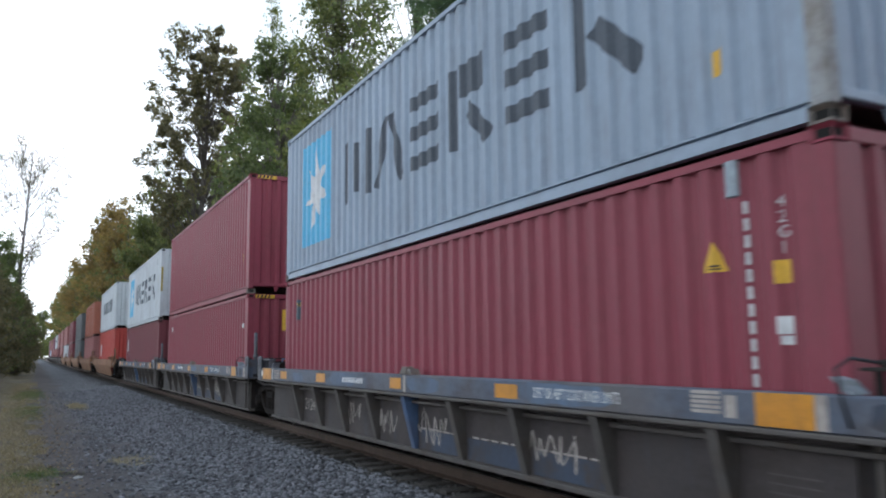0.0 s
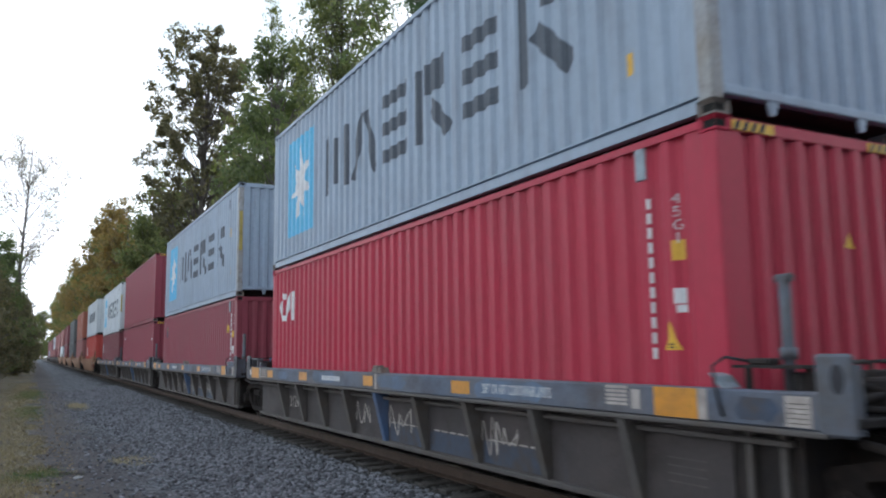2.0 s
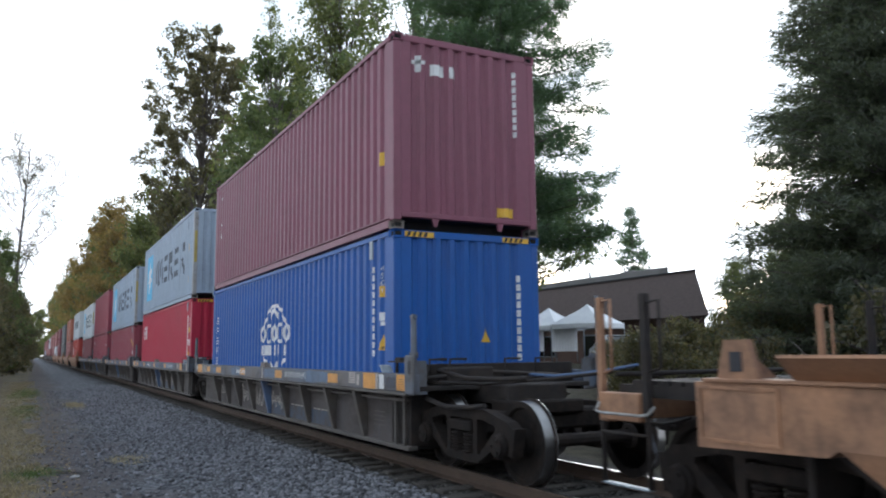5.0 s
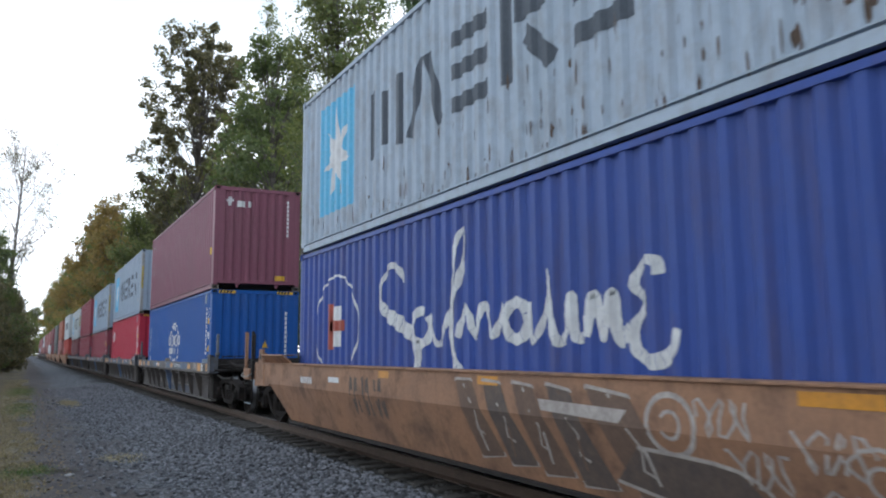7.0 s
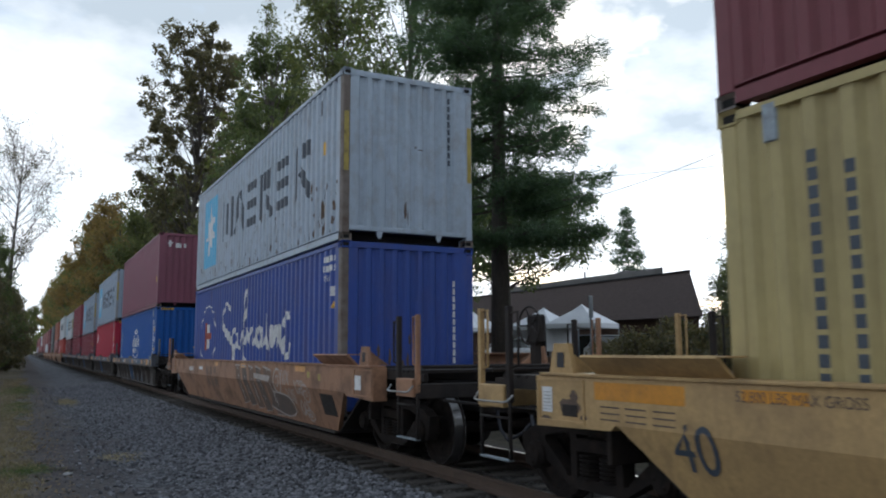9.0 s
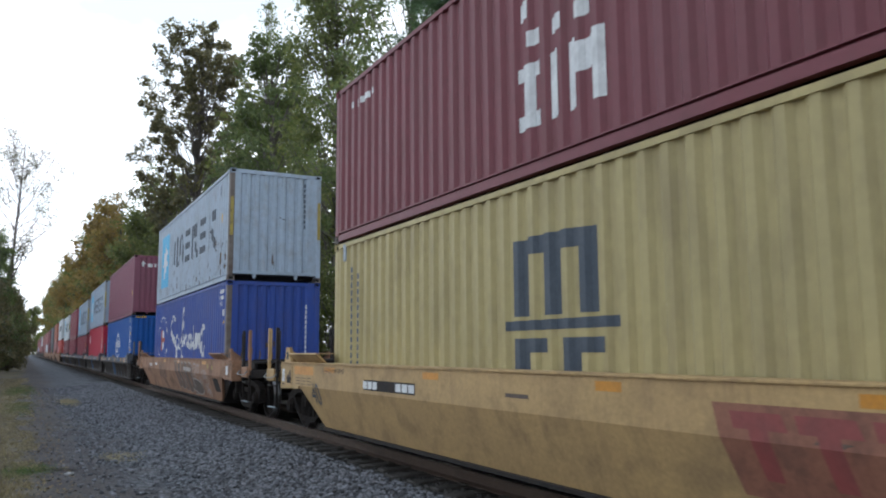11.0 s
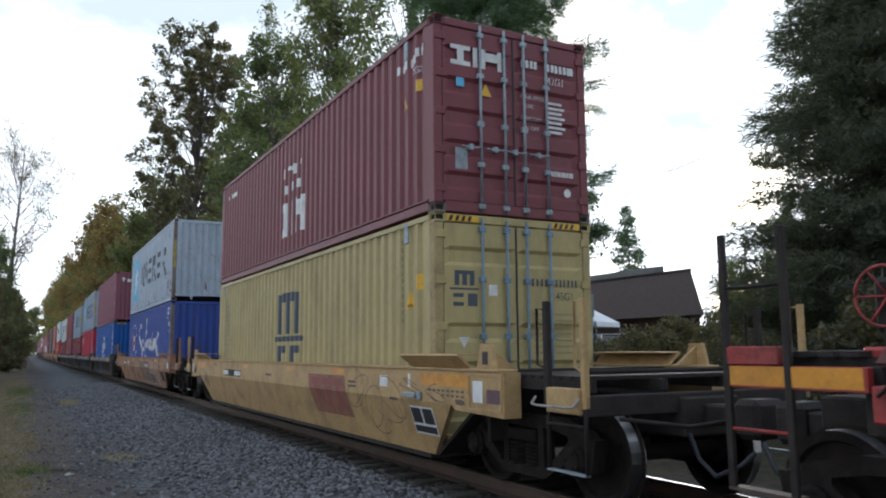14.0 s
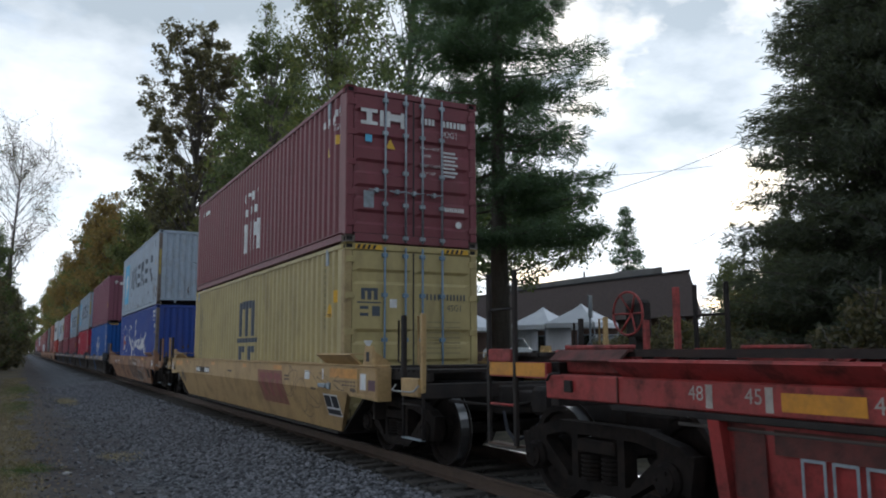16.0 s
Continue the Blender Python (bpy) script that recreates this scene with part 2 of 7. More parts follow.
M_WORNPOST = mat("worn tan corner steel", (0.41, 0.325, 0.155), (0.31, 0.22, 0.11), rough=0.7, scale=2.5, grime=0.6, gscale=4, bump=0.15)
# near-black colour stands in for the shade inside the shallow casting holes
M_HOLE = mat("casting hole painted dark", (0.012, 0.011, 0.011), rough=0.9, bump=0)
M_FADED = mat("faded stencil", (0.24, 0.205, 0.11), (0.30, 0.25, 0.13), rough=0.65, scale=9, bump=0.03)
M_POSTGREY = mat("worn pale corner steel", (0.335, 0.36, 0.395), (0.29, 0.265, 0.235), rough=0.7, scale=1.6, grime=0.6, gscale=4, bump=0.15)


# ---- building blocks ----
def part(name, bm, material, parent, label="", kind=""):
    me = bpy.data.meshes.new(name)
    bm.normal_update()
    bm.to_mesh(me)
    bm.free()
    me.materials.append(material)
    ob = new(name, me)
    ob.parent = parent
    return tagged(ob, label, "", "", kind)


def raw(name, verts, faces, material, parent=None, label="", kind="", smooth=False):
    me = bpy.data.meshes.new(name)
    me.from_pydata(verts, [], faces)
    me.materials.append(material)
    if smooth:
        me.shade_smooth()
    ob = new(name, me)
    ob.parent = parent
    return tagged(ob, label, "", "", kind)


def box(bm, x0, x1, y0, y1, z0, z1, bev=0.0):
    v = [bm.verts.new(p) for p in ((x0, y0, z0), (x1, y0, z0), (x1, y1, z0), (x0, y1, z0), (x0, y0, z1), (x1, y0, z1), (x1, y1, z1), (x0, y1, z1))]
    fs = [bm.faces.new([v[i] for i in q]) for q in ((0, 3, 2, 1), (4, 5, 6, 7), (0, 1, 5, 4), (1, 2, 6, 5), (2, 3, 7, 6), (3, 0, 4, 7))]
    if bev:
        bmesh.ops.bevel(bm, geom=list({e for f in fs for e in f.edges}), offset=bev, segments=1, affect="EDGES")
    return fs


def prism(bm, pts, place, a, b):
    """A polygon (list of pairs) drawn out from a to b; place(p, q, r) gives the corner."""
    lo = [bm.verts.new(place(p, q, a)) for p, q in pts]
    hi = [bm.verts.new(place(p, q, b)) for p, q in pts]
    n = len(pts)
    fs = [bm.faces.new(lo), bm.faces.new(hi[::-1])]
    fs += [bm.faces.new((lo[i], hi[i], hi[(i + 1) % n], lo[(i + 1) % n])) for i in range(n)]
    bmesh.ops.recalc_face_normals(bm, faces=fs)
    return fs


def along_x(p, q, r):
    return (r, p, q)


def along_y(p, q, r):
    return (p, r, q)


def rod(bm, pts, r, n=6, r2=None):
    """A round bar through the points, tapering to r2."""
    pts = [Vector(p) for p in pts]
    rings = []
    for i, p in enumerate(pts):
        d = (pts[min(i + 1, len(pts) - 1)] - pts[max(i - 1, 0)]).normalized()
        a = d.orthogonal().normalized() if i == 0 else (rings[-1][1] - d * rings[-1][1].dot(d)).normalized()
        c = d.cross(a)
        rr = r + ((r2 if r2 is not None else r) - r) * i / max(1, len(pts) - 1)
        rings.append(([bm.verts.new(p + (a * math.cos(k * math.tau / n) + c * math.sin(k * math.tau / n)) * rr) for k in range(n)], a))
    for (u, _), (w, _) in zip(rings, rings[1:]):
        for k in range(n):
            f = bm.faces.new((u[k], u[(k + 1) % n], w[(k + 1) % n], w[k]))
            f.smooth = True
    bm.faces.new(rings[0][0][::-1])
    bm.faces.new(rings[-1][0])


def disc(bm, place, prof, n=24):
    """A turned shape: prof is pairs (distance along the axis, radius)."""
    rings = [[bm.verts.new(place(a, r * math.cos(k * math.tau / n), r * math.sin(k * math.tau / n))) for k in range(n)] for a, r in prof]
    fs = []
    for u, w in zip(rings, rings[1:]):
        for k in range(n):
            f = bm.faces.new((u[k], u[(k + 1) % n], w[(k + 1) % n], w[k]))
            fs.append(f)
    fs += [bm.faces.new(rings[0]), bm.faces.new(rings[-1][::-1])]
    bmesh.ops.recalc_face_normals(bm, faces=fs)


# ---- corrugated sheets and paint that follows them ----
def folds(length, margin, pitch, depth):
    """Break points (u, inset) of a trapezoid fold along a wall."""
    n = int((length - 2 * margin) / pitch)
    u = (length - n * pitch) / 2
    pts = [(0.0, 0.0), (u, 0.0)]
    for _ in range(n):
        pts += [(u + pitch * 0.18, depth), (u + pitch * 0.5, depth), (u + pitch * 0.68, 0.0), (u + pitch, 0.0)]
        u += pitch
    return pts + [(length, 0.0)]


def sheet(bm, prof, place, z0, z1):
    lo = [bm.verts.new(place(u, d, z0)) for u, d in prof]
    hi = [bm.verts.new(place(u, d, z1)) for u, d in prof]
    for i in range(len(prof) - 1):
        bm.faces.new((lo[i], lo[i + 1], hi[i + 1], hi[i]))


def clip(poly, k, sign):
    out = []
    for (a, b), (c, d) in zip(poly, poly[1:] + poly[:1]):
        ina, inc = sign * (a - k) >= 0, sign * (c - k) >= 0
        if ina:
            out.append((a, b))
        if ina != inc:
            t = (k - a) / (c - a)
            out.append((k, b + t * (d - b)))
    return out


def paint(bm, polys, prof, place, thick=0.004):
    """Lays convex flat shapes (u, z) over the folds of a wall."""
    us = [p[0] for p in prof]
    layers = 11 if len(polys) > 90 else 1
    for i, poly in enumerate(polys):
        out = thick + 0.0009 * (i * 4 % layers)
        lo, hi = min(p[0] for p in poly), max(p[0] for p in poly)
        for (u0, d0), (u1, d1) in zip(prof, prof[1:]):
            if u1 <= lo or u0 >= hi or u1 - u0 < 1e-6:
                continue
            q = clip(clip(poly, u0, 1), u1, -1)
            if len(q) > 2:
                vs = [bm.verts.new(place(u, d0 + (d1 - d0) * (u - u0) / (u1 - u0) - out, z)) for u, z in q]
                try:
                    bm.faces.new(vs)
                except ValueError:
                    pass


def rect(u0, u1, v0, v1):
    return [(u0, v0), (u1, v0), (u1, v1), (u0, v1)]


def bar(u0, v0, u1, v1, w):
    """A straight stroke from one point to another."""
    d = Vector((u1 - u0, v1 - v0)).normalized() * (w / 2)
    return [(u0 + d.y, v0 - d.x), (u1 + d.y, v1 - d.x), (u1 - d.y, v1 + d.x), (u0 - d.y, v0 + d.x)]


def stroke(pts, w):
    """A brush line through points; w may be one width or one for each point."""
    ws = w if isinstance(w, (list, tuple)) else [w] * len(pts)
    left, right = [], []
    for i, p in enumerate(pts):
        a, b = pts[max(0, i - 1)], pts[min(len(pts) - 1, i + 1)]
        d = Vector((b[0] - a[0], b[1] - a[1])).normalized() * ws[i] / 2
        left.append((p[0] - d.y, p[1] + d.x))
        right.append((p[0] + d.y, p[1] - d.x))
    return [[right[i], right[i + 1], left[i + 1], left[i]] for i in range(len(pts) - 1)]


def curve(pts, n=5):
    """Points along a smooth line through the given ones."""
    out = []
    for i in range(len(pts) - 1):
        p0, p1, p2, p3 = pts[max(0, i - 1)], pts[i], pts[i + 1], pts[min(len(pts) - 1, i + 2)]
        for k in range(n):
            t = k / n
            out.append(tuple(0.5 * (2 * b + (c - a) * t + (2 * a - 5 * b + 4 * c - d) * t * t + (3 * b - a - 3 * c + d) * t ** 3) for a, b, c, d in zip(p0, p1, p2, p3)))
    return out + [tuple(pts[-1])]


def brush(pts, ws):
    """A smooth brush line; each point has its own width."""
    q = curve([(a, b, w) for (a, b), w in zip(pts, ws if isinstance(ws, list) else [ws] * len(pts))], 9)
    return stroke([(a, b) for a, b, _ in q], [max(0.02, w * 0.74) for _, _, w in q])


def arc(cx, cy, rx, ry, a0, a1, n=14):
    return [(cx + rx * math.cos(radians(a0 + (a1 - a0) * i / n)), cy + ry * math.sin(radians(a0 + (a1 - a0) * i / n))) for i in range(n + 1)]


LETTERS = {}


def lettering(text, u, v, size, spread=1.0):
    """Flat triangles of a line of built-in type, lower left at (u, v), capital height about size."""
    if text not in LETTERS:
        cu = bpy.data.curves.new("type", "FONT")
        cu.body = text
        ob = new("type", cu)
        bpy.context.view_layer.update()
        me = bpy.data.meshes.new_from_object(ob.evaluated_get(bpy.context.evaluated_depsgraph_get()))
        me.calc_loop_triangles()
        LETTERS[text] = [[tuple(me.vertices[i].co[:2]) for i in t.vertices] for t in me.loop_triangles]
        bpy.data.objects.remove(ob)
        bpy.data.curves.remove(cu)
        bpy.data.meshes.remove(me)
    k = size / 0.7
    return [[(u + x * k * spread, v + y * k) for x, y in tri] for tri in LETTERS[text]]


def column(text, u, v, size):
    """Letters one under another, the top one's head at v."""
    out = []
    for i, ch in enumerate(text):
        if ch != " ":
            out += lettering(ch, u, v - (i + 1) * size * 1.25, size)
    return out


def dashes(u, v, n, w, h, gap, down=False):
    """Plain bars where writing cannot be kept."""
    if down:
        return [rect(u, u + w, v - i * (h + gap) - h, v - i * (h + gap)) for i in range(n)]
    return [rect(u + i * (w + gap), u + i * (w + gap) + w, v, v + h) for i in range(n)]


BOXL, BOXW = 12.192, 1.219
SIDE = folds(BOXL - 0.30, 0.05, 0.272, 0.042)
END = folds(2.438 - 0.24, 0.06, 0.235, 0.045)
FLATSIDE = [(-30.0, 0.0), (30.0, 0.0)]


def on_side(u, d, z):
    return (-BOXW + 0.014 + d, BOXL - 0.15 - u, z)


def on_far_side(u, d, z):
    return (BOXW - 0.014 - d, 0.15 + u, z)


def on_end(u, d, z):
    return (-BOXW + 0.12 + u, 0.02 + d, z)


def flat_on(x):
    """Upright face of a car's side at x; u runs along the car from 0."""
    def place(u, d, z):
        return (x + d, -u, z)
    return place


def casting(bm, x, y, z):
    fs = box(bm, *sorted((x, x - math.copysign(0.162, x))), y, y + 0.178, z, z + 0.118)
    bm.normal_update()
    sides = [f for f in fs if abs(f.calc_center_median().z - (z + 0.059)) < 0.01]
    bmesh.ops.inset_individual(bm, faces=sides, thickness=0.041, depth=-0.03)
    for f in bm.faces:
        c = f.calc_center_median()
        inside = min(abs(abs(c.x) - BOXW), abs(abs(c.x) - BOXW + 0.162), abs(c.y - y), abs(c.y - y - 0.178)) > 0.022
        if inside and abs(c.z - z - 0.059) < 0.01:
            f.material_index = 1


def shipping_container(h, paintwork, label, doors=False, rods=None, stripes=False, plain_end=False, rail=None, post=None):
    """A forty-foot box with its rear end at y = 0 and its foot at z = 0."""
    ob = tagged(new("shipping_container"), label, "container", "stacked containers")
    rail = rail or paintwork
    for place, nm in ((on_side, "side_panel"), (on_far_side, "side_panel")):
        bm = bmesh.new()
        sheet(bm, SIDE, place, 0.16, h - 0.055)
        p = part(nm, bm, paintwork, ob)
        if place is on_side:
            near = p
    for sx in (-1, 1):
        bm = bmesh.new()
        prism(bm, [(sx * (BOXW - a), b) for a, b in ((0.0, 0.03), (0.0, 0.132), (0.045, 0.132), (0.045, 0.162), (0.002, 0.162), (0.002, 0.178), (0.09, 0.178), (0.09, 0.03))], along_y, 0.178, BOXL - 0.178)
        part("bottom_rail", bm, rail, ob)
        bm = bmesh.new()
        box(bm, *sorted((sx * BOXW, sx * (BOXW - 0.06))), 0.178, BOXL - 0.178, h - 0.085, h - 0.022)
        part("top_rail", bm, paintwork, ob)
        for y in (0.0, BOXL - 0.178):
            bm = bmesh.new()
            box(bm, *sorted((sx * (BOXW - 0.004), sx * (BOXW - 0.13))), y + 0.012, y + 0.165, 0.118, h - 0.118, 0.012)
            part("corner_post", bm, post if post and sx < 0 and y == 0 else paintwork, ob)
            for z in (0.0, h - 0.118):
                bm = bmesh.new()
                casting(bm, sx * BOXW, y, z)
                cc = part("corner_casting", bm, M_CASTING if z == 0 else paintwork, ob)
                cc.data.materials.append(M_HOLE)
    bm = bmesh.new()
    box(bm, -BOXW + 0.06, BOXW - 0.06, 0.05, BOXL - 0.05, h - 0.05, h - 0.012)
    part("roof", bm, paintwork, ob)
    bm = bmesh.new()
    comb = [(0.10, 0.2), (0.10, 0.16)]
    for k in range(30):
        y = 0.35 + k * 0.39
        comb += [(y, 0.16), (y, 0.05), (y + 0.05, 0.05), (y + 0.05, 0.16)]
    prism(bm, comb + [(BOXL - 0.1, 0.16), (BOXL - 0.1, 0.2)], along_x, -BOXW + 0.055, BOXW - 0.055)
    part("underframe", bm, M_DARK, ob)
    bm = bmesh.new()
    box(bm, -BOXW + 0.13, BOXW - 0.13, BOXL - 0.06, BOXL - 0.02, 0.14, h - 0.03)
    part("far_end_wall", bm, paintwork, ob)
    bm = bmesh.new()
    box(bm, -BOXW + 0.162, BOXW - 0.162, 0.015, 0.12, h - 0.115, h - 0.01, 0.01)
    head = part("header", bm, paintwork, ob)
    if stripes:
        for x0 in (-BOXW + 0.2, BOXW - 0.62):
            bm = bmesh.new()
            box(bm, x0 - 0.02, x0 + 0.44, 0.009, 0.0145, h - 0.105, h - 0.025)
            plate = part("hazard_plate", bm, M_YELLOW, ob)
            bm = bmesh.new()
            for k in range(4):
                prism(bm, [(x0 + k * 0.09, h - 0.10), (x0 + k * 0.09 + 0.045, h - 0.10), (x0 + k * 0.09 + 0.075, h - 0.03), (x0 + k * 0.09 + 0.03, h - 0.03)], along_y, 0.005, 0.0088)
            part("hazard_print", bm, M_BLACK, plate, "", "stuff")
    if not doors:
        bm = bmesh.new()
        if plain_end:
            box(bm, -BOXW + 0.12, BOXW - 0.12, 0.05, 0.09, 0.2, h - 0.1)
        else:
            sheet(bm, END, on_end, 0.24, h - 0.10)
        end = part("front_wall", bm, paintwork, ob)
        bm = bmesh.new()
        box(bm, -BOXW + 0.12, BOXW - 0.12, 0.01, 0.10, 0.17, 0.25, 0.01)
        for x in (-0.55, 0.55):
            prism(bm, [(x - 0.06, 0.17), (x + 0.06, 0.17), (x + 0.025, 0.06), (x - 0.025, 0.06)], along_y, 0.02, 0.05)
        part("end_sill", bm, rail, ob)
    else:
        rods = rods or M_GALV
        bm = bmesh.new()
        box(bm, -BOXW + 0.162, BOXW - 0.162, 0.012, 0.12, 0.01, 0.15, 0.01)
        part("door_sill", bm, paintwork, ob)
        end = None
        z0, z1 = 0.16, h - 0.125
        for sx in (-1, 1):
            w = BOXW - 0.14
            # leaf with pressed horizontal channels
            zs, n = [(z0, 0.0)], 5
            for k in range(n):
                a = z0 + 0.14 + k * (z1 - z0 - 0.2) / n
                if k in (0, 1, 2, 4) or h < 2.7:
                    zs += [(a, 0.0), (a + 0.05, 0.035), (a + 0.2, 0.035), (a + 0.25, 0.0)]
            zs.append((z1, 0.0))
            bm = bmesh.new()
            xa, xb = sorted((sx * 0.012, sx * w))
            fr = 0.09
            rows = [[bm.verts.new((x, 0.03 + (d if 0 < i < 3 else 0), z)) for i, x in enumerate((xa, xa + fr, xb - fr, xb))] for z, d in zs]
            for a, b in zip(rows, rows[1:]):
                for i in range(3):
                    bm.faces.new((a[i], a[i + 1], b[i + 1], b[i]))
            leaf = part("door", bm, paintwork, ob)
            if sx < 0:
                end = leaf
            bm = bmesh.new()
            box(bm, sx * 0.006 - 0.006, sx * 0.006 + 0.006, 0.02, 0.05, z0, z1)
            part("gasket", bm, M_BLACK, leaf)
            for fx in (0.145, 0.49):
                bm = bmesh.new()
                x = sx * w * fx
                rod(bm, [(x, -0.005, 0.03), (x, -0.005, h - 0.05)], 0.019, 8)
                for z in (0.07, 0.62, h * 0.45, h * 0.7, h - 0.22):
                    box(bm, x - 0.05, x + 0.05, -0.022, 0.03, z, z + 0.07, 0.008)
                part("lock_rod", bm, rods, leaf)
                bm = bmesh.new()
                hz = 0.86 if h < 2.7 else 0.78
                rod(bm, [(x + 0.02 * sx, -0.03, hz + 0.02), (x - 0.2, -0.03, hz), (x - 0.3, -0.03, hz + 0.015)], 0.012, 6)
                box(bm, x - 0.19, x - 0.13, -0.04, 0.03, hz - 0.03, hz + 0.05, 0.006)
                part("handle", bm, rods, leaf)
            for k in range(5):
                bm = bmesh.new()
                z = z0 + 0.15 + k * (z1 - z0 - 0.3) / 4
                box(bm, *sorted((sx * (w - 0.03), sx * (BOXW - 0.02))), -0.002, 0.028, z - 0.05, z + 0.05, 0.006)
                part("hinge", bm, paintwork, leaf)
    return ob, near, end


def small_print(name):
    """Rows of tiny bars and type stay one part each."""
    return "stuff" if name.split("_")[-1] in ("bars", "print", "code", "stencil", "scribble", "graffiti", "marks", "number") else ""


SINGLE = ("emblem", "reflector", "placard", "paint_patch", "sticker", "marking", "length_tick", "placard_print")


def mark(polys, panel, material, prof=None, place=None, name="marking", label="", thick=0.004):
    if name in SINGLE and len(polys) > 1 and len(polys) < 9:
        return [mark([q], panel, material, prof, place, name, label, thick) for q in polys]
    bm = bmesh.new()
    paint(bm, polys, prof or SIDE, place or on_side, thick)
    bmesh.ops.remove_doubles(bm, verts=bm.verts, dist=0.0008)
    bmesh.ops.recalc_face_normals(bm, faces=bm.faces)
    return part(name, bm, material, panel, label, small_print(name))


def mark_end(polys, panel, material, name="marking", thick=0.004):
    if name in SINGLE and len(polys) > 1:
        return [mark_end([q], panel, material, name, thick) for q in polys]
    bm = bmesh.new()
    paint(bm, polys, END, on_end, thick)
    bmesh.ops.remove_doubles(bm, verts=bm.verts, dist=0.0008)
    return part(name, bm, material, panel, "", small_print(name))


def mark_door(polys, leaf, material, name="marking"):
    """On a door leaf; u is x itself."""
    if name in SINGLE and len(polys) > 1:
        return [mark_door([q], leaf, material, name) for q in polys]
    bm = bmesh.new()
    paint(bm, polys, FLATSIDE, lambda u, d, z: (u, 0.03 + d, z))
    bmesh.ops.remove_doubles(bm, verts=bm.verts, dist=0.0008)
    return part(name, bm, material, leaf, "", small_print(name))


# ---- rolling stock ----
LEAN = 0.33          # inward slope of the smooth cars' lower half
MOVERS = []          # (thing, place along the train)
WHEELS = []          # (wheel set, its y in the car, radius)


def side_frame(bm, x, yc):
    """One cast side of a truck, seen from the side as an arch bar with two windows."""
    x0, x1 = x - 0.07, x + 0.07

    def pr(pts):
        prism(bm, [(yc + p, q) for p, q in pts], along_x, x0, x1)
    pr([(-1.12, 0.62), (-1.0, 0.70), (-0.55, 0.80), (0.55, 0.80), (1.0, 0.70), (1.12, 0.62), (0.95, 0.60), (0.5, 0.69), (-0.5, 0.69), (-0.95, 0.60)])
    pr([(-0.42, 0.30), (0.42, 0.30), (0.36, 0.20), (-0.36, 0.20)])
    for s in (-1, 1):
        q = [(s * 0.36, 0.20), (s * 0.44, 0.34), (s * 0.80, 0.62), (s * 1.0, 0.62), (s * 0.92, 0.50)]
        pr(q if s > 0 else q[::-1])
        q = [(s * 0.27, 0.28), (s * 0.36, 0.28), (s * 0.36, 0.72), (s * 0.27, 0.72)]
        pr(q if s > 0 else q[::-1])
        q = [(s * 0.78, 0.34), (s * 1.10, 0.34), (s * 1.16, 0.64), (s * 0.76, 0.64)]
        pr(q if s > 0 else q[::-1])


